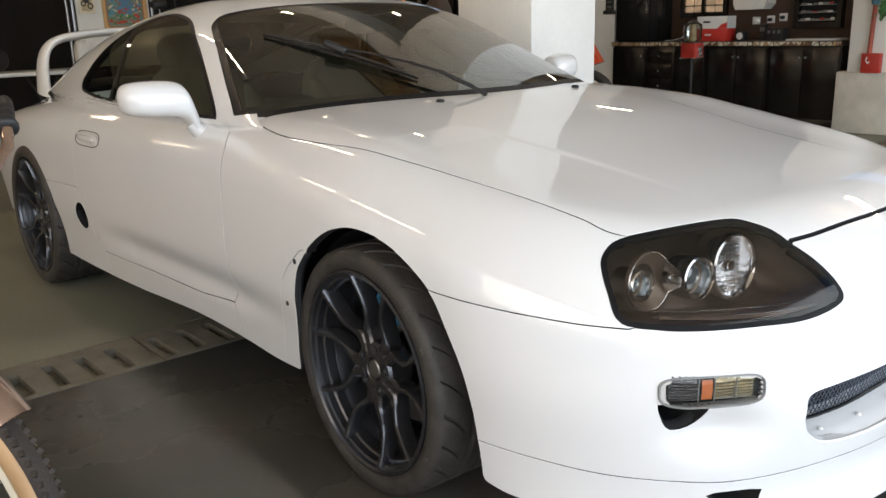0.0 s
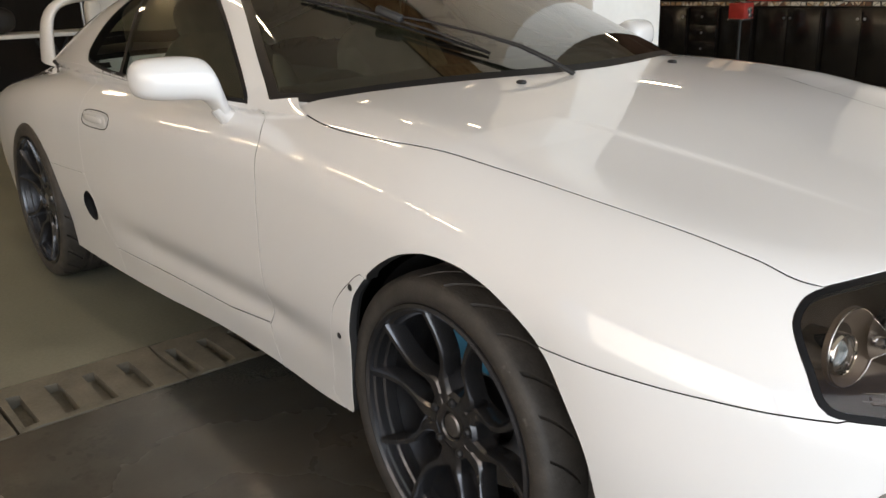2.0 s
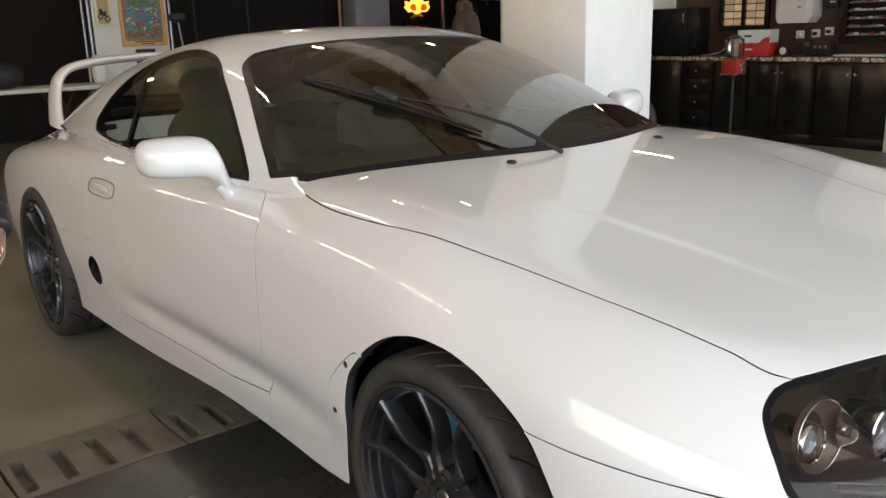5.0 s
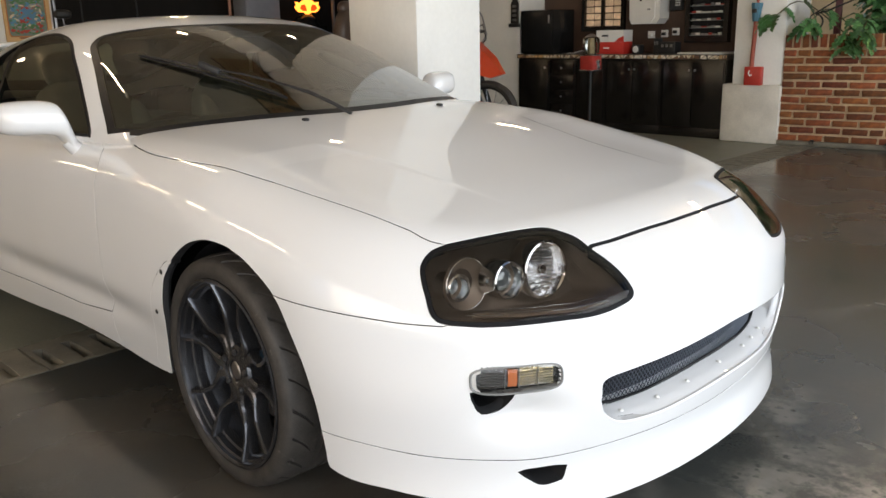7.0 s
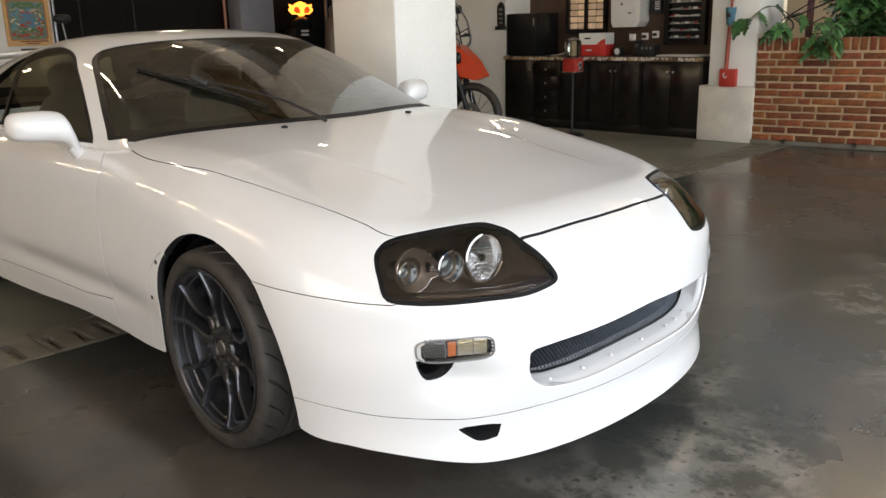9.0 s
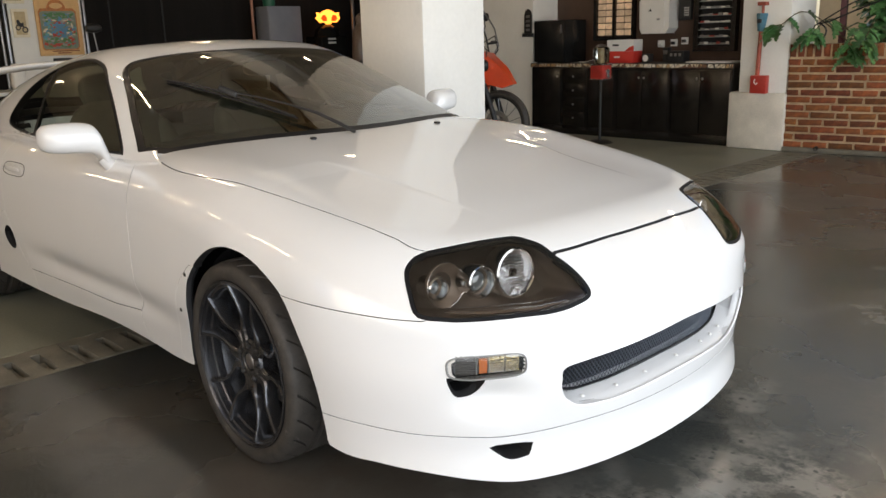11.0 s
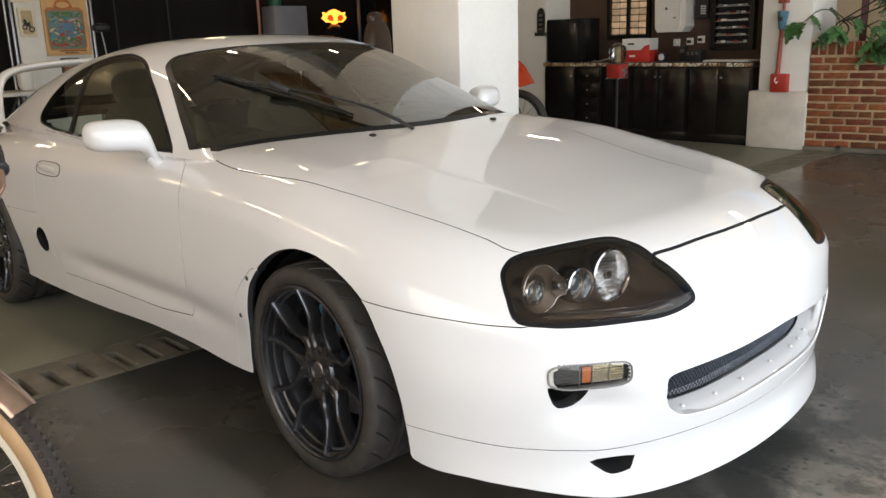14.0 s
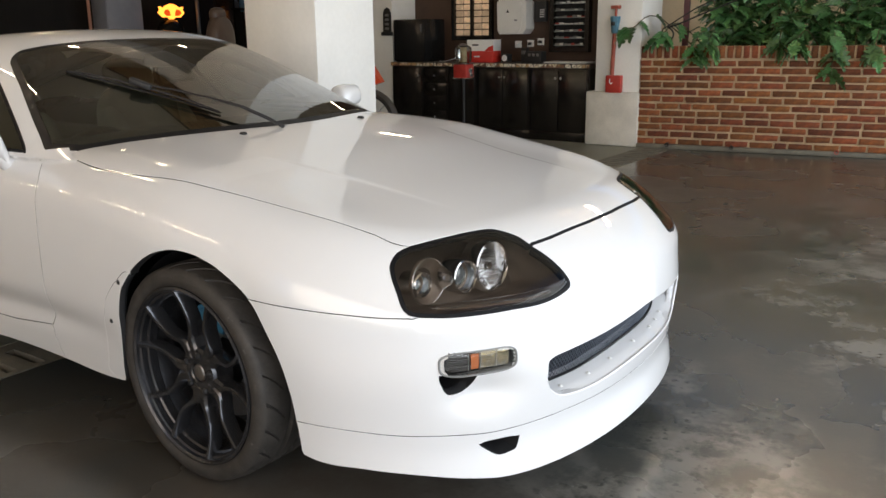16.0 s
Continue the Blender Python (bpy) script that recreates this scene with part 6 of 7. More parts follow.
part("coin_mechanism", Geo().lathe([(0.0001, 0.02), (0.03, 0.018), (0.034, 0)], (0.085, 0, 0.80), (1, 0, 0), 20), M_CHROME, gum)
part("chute", Geo().box((0.08, -0.03, 0.73), (0.11, 0.03, 0.77), 0.004), M_CHROME, gum)

sg = thing("hanging_sign", "narrow black sign hanging on the white wall", "sign", (-4.995, 6.45, 1.19))
part("board", Geo().prism([(-0.06, 0.02), (0.06, 0.02), (0.06, 0.27), (0.04, 0.32), (0.0, 0.345), (-0.04, 0.32), (-0.06, 0.27)], -0.002, -0.016, lambda u, v, d: (u, d, v)), M_BLACK, sg)
part("ledge", Geo().box((-0.075, -0.045, 0), (0.085, -0.002, 0.045), 0.004), M_BLACK, sg)
for k in range(4):
    part("lettering", Geo().box((-0.03, -0.019, 0.07 + k * 0.055), (0.03, -0.0165, 0.10 + k * 0.055)), M_STEEL, sg)

# ---- pipe on the pillar ----
pp = thing("standpipe", "rusty red pipe with a blue cap on a red valve box", "pipe", (-1.855, 6.37, 0.0))
part("pipe", Geo().tube([(-0.02, -0.035, 0.70), (-0.005, -0.035, 1.20)], 0.021, 12), M_PIPE, pp)
part("valve_box", Geo().box((-0.075, -0.07, 0.575), (0.095, 0.0, 0.755), 0.006), M_RED, pp, "red steel valve box")
part("hook", Geo().tube([(-0.02, -0.075, 0.72), (-0.025, -0.085, 0.69), (-0.005, -0.085, 0.665), (0.005, -0.075, 0.68)], 0.006, 6), M_WHITE, pp)
part("cap", Geo().lathe([(0.034, 0.0), (0.038, 0.02), (0.056, 0.15), (0.056, 0.175), (0.0001, 0.175)], (-0.003, -0.045, 1.19), (0.03, 0, 1), 8), M_BLUE, pp, "faded blue plastic cap", 30)
part("badge", Geo().box((-0.025, -0.103, 1.27), (0.022, -0.09, 1.31), 0.003), M_BLACK, pp)
part("upper_fitting", Geo().box((-0.045, -0.07, 1.44), (0.045, 0.0, 1.475), 0.006).tube([(0, -0.03, 1.36), (0, -0.03, 1.45)], 0.014, 10), M_PIPE, pp)


# ---- back of the garage ----
def framed(name, label, x, y0, y1, z0, z1, frame_m, face_m, t=0.02):
    p = thing(name, label, "picture", (x, (y0 + y1) / 2, z0), 0, "")
    w, h = (y1 - y0) / 2, z1 - z0
    part("backing", Geo().box((0, -w, 0), (t, w, h), 0.003), frame_m, p)
    part("sheet", Geo().box((t, -w + 0.03, 0.03), (t + 0.002, w - 0.03, h - 0.03)), face_m, p)
    return p


board = thing("partition_board", "white partition board hung with posters", "partition", (-8.54, 1.79, 0))
part("panel", Geo().box((0, -0.42, 0.0), (0.03, 0.42, 2.3), 0.004), M_WHITE, board)
for s in (-0.47, 0.44):
    part("post", Geo().box((-0.02, s, 0), (0.03, s + 0.03, 2.3), 0.004), M_STEEL, board)
pos = framed("poster", "orange poster crowded with coloured shapes on the partition", -8.505, 1.66, 2.18, 1.14, 1.86, M_POSTER_EDGE, M_POSTER_EDGE)
_plate = [(-0.195, 0.075), (0.175, 0.075), (0.20, 0.105), (0.20, 0.50), (0.165, 0.535), (0.09, 0.535), (0.085, 0.56), (0.06, 0.60), (0.02, 0.63), (-0.05, 0.63), (-0.09, 0.60), (-0.115, 0.56), (-0.12, 0.535), (-0.19, 0.535), (-0.215, 0.50), (-0.215, 0.105)]
_flat = lambda u, v, d: (d, u, v)
part("border", Geo().prism([(u * 1.06, 0.31 + (v - 0.31) * 1.05) for u, v in _plate], 0.0222, 0.0226, _flat), M_RUST_INK, pos, "rust-orange scrolled border", None)
part("plate", Geo().prism([(-0.195, 0.075), (0.175, 0.075), (0.20, 0.105), (0.20, 0.49), (0.175, 0.515), (-0.19, 0.515), (-0.215, 0.49), (-0.215, 0.105)], 0.0226, 0.0230, _flat), M_POSTER, pos, "crowded picture", None)
part("medallion", Geo().prism([(-0.015 + 0.075 * math.cos(a), 0.575 + 0.034 * math.sin(a)) for a in np.linspace(0, 2 * math.pi, 20, endpoint=False)], 0.0226, 0.0232, _flat), M_POSTER_EDGE, pos, "tan medallion", None)
random.seed(21)
for k in range(260):
    yy, zz = random.uniform(-0.185, 0.17), random.uniform(0.10, 0.49)
    r1, r2 = random.uniform(0.012, 0.036), random.uniform(0.006, 0.016)
    a0 = random.gauss(0, 0.5)
    near = math.hypot(yy, (zz - 0.30))
    ink = M_POSTER_BITS[0 if near < 0.09 and k % 3 else 3 if zz < 0.2 and k % 3 == 0 else 2 if (zz < 0.19 or zz > 0.42) and k % 2 else k % 6]
    part("shape", Geo().prism([(yy + r1 * math.cos(a) * math.cos(a0) - r2 * math.sin(a) * math.sin(a0), zz + r1 * math.cos(a) * math.sin(a0) + r2 * math.sin(a) * math.cos(a0)) for a in np.linspace(0, 2 * math.pi, 9, endpoint=False)], 0.0228 + k * 0.000012, 0.0236 + k * 0.000012, _flat), ink, pos, "", None)
for zz, w0, w1 in ((0.045, -0.12, 0.20), (0.022, -0.06, 0.10)):
    part("lettering", Geo().box((0.022, w0, zz), (0.0235, w1, zz + 0.014)), M_BROWN_INK, pos)
pc = framed("picture", "small framed picture of a motorcycle shape", -8.505, 1.395, 1.575, 1.36, 1.68, M_CREAM, M_SEPIA)
for c, r in (((-0.035, 0.11), 0.030), ((0.04, 0.085), 0.034)):
    part("disc", Geo().lathe([(r * 0.6, 0), (r * 0.6, 0.002), (r, 0.002), (r, 0)], (0.022, c[0], c[1]), (1, 0, 0), 18), M_BLACK, pc)
part("blot", Geo().prism([(-0.04, 0.13), (0.03, 0.11), (0.03, 0.17), (0.0, 0.16), (-0.02, 0.20), (-0.045, 0.19)], 0.0222, 0.0236, lambda u, v, d: (d, u, v)), M_BLACK, pc, "", None)
framed("picture", "small brown framed picture high on the partition", -8.505, 1.33, 1.56, 1.74, 2.0, M_CREAM, M_SEPIA)
framed("picture", "small red-brown picture low on the partition", -8.505, 1.80, 2.02, 0.93, 1.11, M_BLACK, M_BROWN_INK)
pole = single("steel_post", Geo().tube([(-8.5, 1.265, 0), (-8.5, 1.265, 2.6)], 0.016, 8), M_STEEL, "thin pale steel post before the dark wall", "post")
pole2 = single("steel_post", Geo().tube([(-9.5, 5.22, 0), (-9.5, 5.22, 2.8)], 0.022, 8), M_PINK_POST, "thin reddish steel post in the back bay", "post")
pole3 = single("steel_post", Geo().tube([(-9.5, 7.185, 0), (-9.5, 7.185, 2.8)], 0.03, 8), M_STEEL, "thin pale steel post before the dark wall", "post")
for y in (0.2, 3.2, 4.0):
    single("steel_post", Geo().tube([(-10.0, y, 0), (-10.0, y, 2.8)], 0.014, 8), M_BLACK, "thin dark steel post before the dark wall", "post")
wf = thing("cabinet", "pale blue-grey metal cabinet in the back bay", "cabinet", (-9.6, 5.81, 0))
part("body", Geo().box((-0.25, -0.31, 0), (0.10, 0.31, 1.76), 0.01), M_GREY_METAL, wf)
part("door", Geo().box((0.10, -0.30, 0.06), (0.115, 0.30, 1.745), 0.004), M_GREY_METAL, wf)
part("tub", Geo().lathe([(0.0001, 0.2), (0.10, 0.2), (0.11, 0.19), (0.09, 0.0)], (-0.05, -0.18, 1.76), (0, 0, 1), 20), M_GREEN_TUB, wf, "green plastic tub")

lampg = thing("glowing_sign", "glowing orange animal-shaped lamp on a dark cooler", "sign", (-9.5, 6.62, 0))
part("cooler", Geo().box((-0.25, -0.26, 0), (0.2, 0.26, 1.28), 0.02), M_GLOSS_BLACK, lampg)
part("dome", Geo().lathe([(0.0001, 0.19), (0.10, 0.18), (0.19, 0.11), (0.22, 0.0)], (0, 0, 1.28), (0, 0, 1), 24), M_GLOSS_BLACK, lampg)
part("lens", Geo().prism([(-0.235, 0.10), (-0.20, 0.14), (-0.22, 0.19), (-0.15, 0.16), (-0.08, 0.21), (0.0, 0.235), (0.08, 0.21), (0.15, 0.17), (0.22, 0.19), (0.20, 0.14), (0.235, 0.10), (0.16, 0.03), (0.06, 0.03), (0.02, 0.0), (-0.02, 0.0), (-0.06, 0.03), (-0.16, 0.03)], 0.03, -0.03, lambda u, v, d: (d + 0.05, u, v + 1.47)), M_GLOW, lampg, "orange glowing panel")
for s in (-1, 1):
    part("dark_figure", Geo().prism([(s * 0.04, 0.05), (s * 0.12, 0.05), (s * 0.17, 0.09), (s * 0.14, 0.14), (s * 0.08, 0.15), (s * 0.05, 0.11)], 0.084, 0.088, lambda u, v, d: (d, u, v + 1.47)), M_DEEP_ORANGE, lampg, "", None)
for k in range(2):
    part("label_bar", Geo().box((0.20, -0.13 + 0.0 * k, 1.16 + 0.06 * k), (0.206, 0.02, 1.19 + 0.06 * k)), M_WHITE, lampg)

# folding table with a box, by the back wall
tb = thing("folding_table", "white folding table on dark trestle legs", "table", (-8.2, 0.35, 0))
part("tabletop", Geo().box((-0.35, -1.0, 0.735), (0.35, 1.08, 0.775), 0.008), M_WHITE, tb)
for y in (-0.75, 0.55):
    for s in (-1, 1):
        part("leg", Geo().tube([(s * 0.28, y - 0.18, 0.0), (s * 0.28, y + 0.18, 0.735)], 0.014, 8), M_BLACK, tb)
        part("leg", Geo().tube([(s * 0.28, y + 0.18, 0.0), (s * 0.28, y - 0.18, 0.735)], 0.014, 8), M_BLACK, tb)
hb = thing("handbag", "black bag lying on the folding table", "bag", (-8.2, 0.25, 0.775))
part("body", Geo().blob((0, 0, 0.13), (0.16, 0.26, 0.14), 2.6), M_BLACK, hb, "", 60)
part("strap", Geo().tube([(0.1, -0.22, 0.10), (0.12, -0.26, 0.28), (0.12, -0.20, 0.30), (0.1, -0.15, 0.18)], 0.012, 6), M_WHITE, hb, "white strap")
gb = single("garment_bag", Geo().blob((-8.1, 1.24, 0.925), (0.08, 0.075, 0.15), 3.4), M_WHITE, "white sack standing on the folding table", "sack", 60)
gb.location.z = 0.0
ml = thing("floor_lamp", "dark lamp head on a thin chrome stem", "lamp", (-8.0, 2.12, 0))
part("stem", Geo().tube([(0, 0.10, 0.02), (0, 0.06, 0.85), (0, 0.0, 1.39)], 0.009, 8), M_STEEL, ml)
part("foot", Geo().lathe([(0.0001, 0.02), (0.12, 0.018), (0.14, 0)], (0, 0.10, 0), (0, 0, 1), 24), M_BLACK, ml)
part("shade", Geo().blob((0, 0.0, 1.44), (0.06, 0.095, 0.05), 3), M_BLACK, ml, "dark oblong lamp head", 60)


def armchair(x, y, turn):
    a = thing("covered_seat", "plastic-wrapped brown seat standing upright", "seat", (x, y, 0), turn)
    part("base", Geo().box((-0.25, -0.25, 0.0), (0.25, 0.25, 0.45), 0.04), M_BROWN_SEAT, a)
    part("cushion", Geo().blob((0, 0, 0.54), (0.27, 0.27, 0.12), 3.5), M_BROWN_SEAT, a, "", 60)
    part("backrest", Geo().blob((-0.22, 0, 1.02), (0.11, 0.25, 0.42), 3.0), M_BROWN_SEAT, a, "", 60)
    part("headrest", Geo().blob((-0.24, 0, 1.45), (0.07, 0.14, 0.09), 2.6), M_BROWN_SEAT, a, "", 60)


armchair(-6.0, 4.84, 20)
shelf = thing("trophy_shelf", "dark shelf with small silver objects in the back bay", "shelf", (-8.8, 7.6, 0))
part("board", Geo().box((-0.2, -0.5, 1.60), (0.2, 0.5, 1.63), 0.004), M_CABINET, shelf)
for s in (-0.46, 0.43):
    part("side", Geo().box((-0.2, s, 0), (0.2, s + 0.03, 2.4), 0.004), M_CABINET, shelf)
random.seed(9)
for k in range(7):
    y = -0.38 + k * 0.12
    part("trinket", Geo().blob((0.05, y, 1.63 + 0.05), (0.04, 0.045, 0.05 + 0.03 * (k % 3)), 2.2, 12, 8), M_STEEL if k % 2 else M_BLUEGLASS, shelf, "", 60)


# ---- motorcycle beside the column ----
def motorcycle():
    m = thing("motorcycle", "orange adventure motorcycle with a black front wheel, parked behind the column", "motorcycle", (-3.79, 4.55, 0), 14)
    R = 0.33
    for x, nm in ((0.0, "front_wheel"), (-1.42, "rear_wheel")):
        w = part(nm, Geo().lathe([(0.27, -0.02), (0.285, -0.05), (0.31, -0.055), (R, -0.03), (R + 0.008, 0.0), (R, 0.03), (0.31, 0.055), (0.285, 0.05), (0.27, 0.02), (0.27, -0.02)], (x, 0, R + 0.008), (0, 1, 0), 48), M_TYRE, m, "black wheel with thin spokes")
        part("rim", Geo().lathe([(0.255, -0.022), (0.275, -0.03), (0.275, 0.03), (0.255, 0.022), (0.255, -0.022)], (x, 0, R + 0.008), (0, 1, 0), 40), M_BLACK, w)
        part("hub", Geo().rod((x, -0.07, R), (x, 0.07, R), 0.05), M_STEEL, w)
        for k in range(14):
            a = 2 * math.pi * k / 14
            part("spoke", Geo().tube([(x + 0.045 * math.cos(a), 0.03 * (-1) ** k, R + 0.045 * math.sin(a)), (x + 0.258 * math.cos(a + 0.3), 0, R + 0.258 * math.sin(a + 0.3))], 0.003, 4), M_STEEL, w)
    for s in (-1, 1):
        part("fork_leg", Geo().tube([(0.0, s * 0.09, R), (-0.16, s * 0.09, 0.80), (-0.24, s * 0.09, 1.05)], [0.028, 0.026, 0.022], 10), M_BLACK, m)
    part("mudguard", Geo().lathe([(0.36, -0.07), (0.375, 0.0), (0.36, 0.07)], (0, 0, R), (0, 1, 0), 16, 20, 130), M_BLACK, m, "black front mudguard", 60)
    part("beak", Geo().prism([(0.18, 0.74), (0.06, 0.90), (-0.12, 1.05), (-0.34, 1.09), (-0.28, 0.84), (-0.10, 0.74), (0.06, 0.70)], -0.09, 0.09, lambda u, v, d: (u, d * (1 - 0.5 * max(u, 0) / 0.16), v)), M_ORANGE, m, "orange front cowl", 50)
    for s in (-1, 1):
        part("side_fairing", Geo().prism([(-0.14, 0.98), (-0.42, 1.02), (-0.66, 0.92), (-0.62, 0.66), (-0.40, 0.52), (-0.24, 0.66), (-0.16, 0.80)], s * 0.13, s * 0.19, lambda u, v, d: (u, d, v)), M_ORANGE, m, "orange side fairing", 50)
        part("lower_fairing", Geo().prism([(-0.24, 0.66), (-0.40, 0.52), (-0.44, 0.40), (-0.30, 0.38), (-0.16, 0.55)], s * 0.12, s * 0.17, lambda u, v, d: (u, d, v)), M_BLACK, m, "", 50)
        part("grip", Geo().tube([(-0.32, s * 0.10, 1.14), (-0.36, s * 0.28, 1.18), (-0.42, s * 0.42, 1.16)], 0.016, 8), M_BLACK, m)
        part("hand_guard", Geo().tube([(-0.30, s * 0.30, 1.14), (-0.24, s * 0.38, 1.15), (-0.32, s * 0.45, 1.16)], 0.030, 8, flat=0.4), M_BLACK, m)
        part("mirror_stem", Geo().tube([(-0.36, s * 0.25, 1.18), (-0.34, s * 0.32, 1.32), (-0.36, s * 0.34, 1.38)], 0.006, 6), M_BLACK, m)
        part("mirror", Geo().blob((-0.36, s * 0.36, 1.42), (0.02, 0.07, 0.045), 2.6, 16, 10), M_BLACK, m, "", 60)
        part("crash_bar", Geo().tube([(-0.26, s * 0.10, 0.95), (-0.20, s * 0.22, 0.85), (-0.24, s * 0.24, 0.60), (-0.38, s * 0.20, 0.42)], 0.013, 8), M_BLACK, m)
        part("fog_lamp", Geo().lathe([(0.0001, 0.03), (0.028, 0.028), (0.032, 0.0), (0.02, -0.02)], (-0.14, s * 0.20, 0.74), (1, 0, 0), 16), M_BLACK, m)
    part("screen", Geo().add([(-0.22 - 0.10 * t * t - 0.02 * (1 - abs(u)), u * (0.17 - 0.05 * t), 1.02 + 0.42 * t) for t in np.linspace(0, 1, 7) for u in np.linspace(-1, 1, 7)], [(i * 7 + k, i * 7 + k + 1, (i + 1) * 7 + k + 1, (i + 1) * 7 + k) for i in range(6) for k in range(6)]), M_GLOBE, m, "clear tall windscreen", 60)
    part("headlamp", Geo().blob((-0.14, 0, 0.93), (0.06, 0.12, 0.075), 2.6), M_GLOSS_BLACK, m, "", 60)
    part("instrument_cage", Geo().tube([(-0.20, -0.15, 1.02), (-0.24, -0.16, 1.20), (-0.30, -0.13, 1.42), (-0.30, 0.13, 1.42), (-0.24, 0.16, 1.20), (-0.20, 0.15, 1.02)], 0.009, 6), M_BLACK, m)
    # tall luggage frame and cables behind the cowl
    for s in (-1, 1):
        part("cage_tube", Geo().tube([(-0.16, s * 0.10, 0.98), (-0.10, s * 0.17, 1.12), (-0.16, s * 0.19, 1.30), (-0.30, s * 0.16, 1.52), (-0.46, s * 0.10, 1.60)], 0.008, 6), M_STEEL, m, "thin silver cage tube", 60)
        part("cable", Geo().tube([(-0.30, s * 0.22, 1.16), (-0.16, s * 0.20, 1.22), (-0.08, s * 0.12, 1.08), (-0.14, s * 0.05, 0.96)], 0.006, 6), M_BLACK, m, "", 60)
    part("tank_bag", Geo().blob((-0.42, 0, 1.22), (0.16, 0.15, 0.20), 3.0), M_BLACK, m, "black tank bag", 60)
    part("brake_disc", Geo().lathe([(0.09, 0.0), (0.14, 0.0), (0.14, 0.006), (0.09, 0.006), (0.09, 0.0)], (0, -0.075, R), (0, 1, 0), 28), M_STEEL, m, "steel front brake disc")
    part("tank", Geo().blob((-0.62, 0, 0.92), (0.28, 0.17, 0.17), 2.6), M_ORANGE, m, "orange fuel tank", 60)
    part("engine", Geo().box((-0.85, -0.16, 0.30), (-0.38, 0.16, 0.68), 0.05), M_BLACK, m)
    part("saddle", Geo().blob((-1.12, 0, 0.88), (0.38, 0.14, 0.07), 3), M_BLACK, m, "", 60)
    part("tail", Geo().prism([(-1.3, 0.80), (-1.75, 0.95), (-1.72, 1.0), (-1.3, 0.93)], -0.1, 0.1, lambda u, v, d: (u, d, v)), M_BLACK, m)
    part("swing_arm", Geo().tube([(-0.75, 0.1, 0.42), (-1.42, 0.1, 0.33)], 0.03, 8).tube([(-0.75, -0.1, 0.42), (-1.42, -0.1, 0.33)], 0.03, 8), M_BLACK, m)
    part("side_stand", Geo().tube([(-0.7, -0.14, 0.34), (-0.68, -0.30, 0.0)], 0.012, 6), M_BLACK, m)
    return m


motorcycle()


# ---- bicycle in the foreground ----
M_TREAD = mat("bicycle_tread", (0.024, 0.016, 0.011), 0.65, vary=0.4, scale=30, bump=0.3, bscale=200)


def bicycle(at, turn, lean=0.0):
    b = thing("bicycle", "cruiser bicycle with tan-walled tyres, cream rims and worn chrome fenders", "bicycle")
    b.matrix_world = pose(*at, lean, 0, turn) @ Matrix.Scale(1.02, 4)
    R = 0.325
    for x, nm in ((0.0, "front_wheel"), (-1.08, "rear_wheel")):
        c = (x, 0, R)
        w = part(nm, Geo().lathe([(0.248, -0.017), (0.253, -0.020), (0.269, -0.021), (0.269, 0.021), (0.253, 0.020), (0.248, 0.017), (0.245, 0.0), (0.248, -0.017)], c, (0, 1, 0), 72), M_CREAM, b, "cream-painted spoked wheel")
        part("sidewall", Geo().lathe([(0.268, -0.017), (0.276, -0.024), (0.290, -0.027), (0.303, -0.025), (0.308, -0.020), (0.308, 0.020), (0.303, 0.025), (0.290, 0.027), (0.276, 0.024), (0.268, 0.017)], c, (0, 1, 0), 72), M_TAN, w, "tan tyre sidewall", 60)
        tread = Geo().lathe([(0.306, -0.0205), (0.312, -0.018), (0.319, -0.010), (0.3205, 0.0), (0.319, 0.010), (0.312, 0.018), (0.306, 0.0205)], c, (0, 1, 0), 72)
        for k in range(110):
            a = 2 * math.pi * k / 110
            for s in (-1, 1):
                t = Matrix.Translation(c) @ Matrix.Rotation(a + s * 0.014, 4, "Y") @ Matrix.Translation((0.3160, s * 0.0095, 0)) @ Matrix.Rotation(radians(s * 30), 4, "X") @ Matrix.Rotation(radians(-s * 28), 4, "Z")
                tread.box((-0.004, -0.009, -0.0048), (0.0028, 0.009, 0.0048), 0.0008, t)
        part("tread", tread, M_TREAD, w, "knobbly black tread", 30)
        part("hub", Geo().rod((x, -0.045, R), (x, 0.045, R), 0.018), M_CHROME, w)
        for k in range(36):
            a = 2 * math.pi * k / 36
            part("spoke", Geo().tube([(x + 0.017 * math.cos(a * 1.0 + (0.9 if k % 4 < 2 else -0.9)), 0.035 * (-1) ** k, R + 0.017 * math.sin(a + (0.9 if k % 4 < 2 else -0.9))), (x + 0.262 * math.cos(a), 0.0, R + 0.262 * math.sin(a))], 0.0011, 5), M_CHROME, w)
        a0, a1 = (-178, -42.5) if nm == "front_wheel" else (-190, 10)
        fen = Geo().lathe([(0.332, -0.031), (0.341, -0.027), (0.348, -0.013), (0.350, 0.0), (0.348, 0.013), (0.341, 0.027), (0.332, 0.031), (0.339, 0.025), (0.346, 0.0), (0.339, -0.025), (0.332, -0.031)], c, (0, 1, 0), 40, a0, a1)
        part("fender", fen, M_RUST_CHROME, b, "worn copper-toned chrome fender", 50)
    part("fork", Geo().tube([(0.0, -0.06, R), (-0.10, -0.06, 0.70), (-0.14, 0, 0.80)], 0.012, 8).tube([(0.0, 0.06, R), (-0.10, 0.06, 0.70), (-0.14, 0, 0.80)], 0.012, 8), M_RUST_CHROME, b)
    part("frame_tube", Geo().tube([(-0.16, 0, 0.84), (-0.40, 0, 0.66), (-0.62, 0, 0.40)], 0.02, 10), M_RUST_CHROME, b)
    part("frame_tube", Geo().tube([(-0.15, 0, 0.90), (-0.45, 0, 0.86), (-0.72, 0, 0.74)], 0.017, 10), M_RUST_CHROME, b)
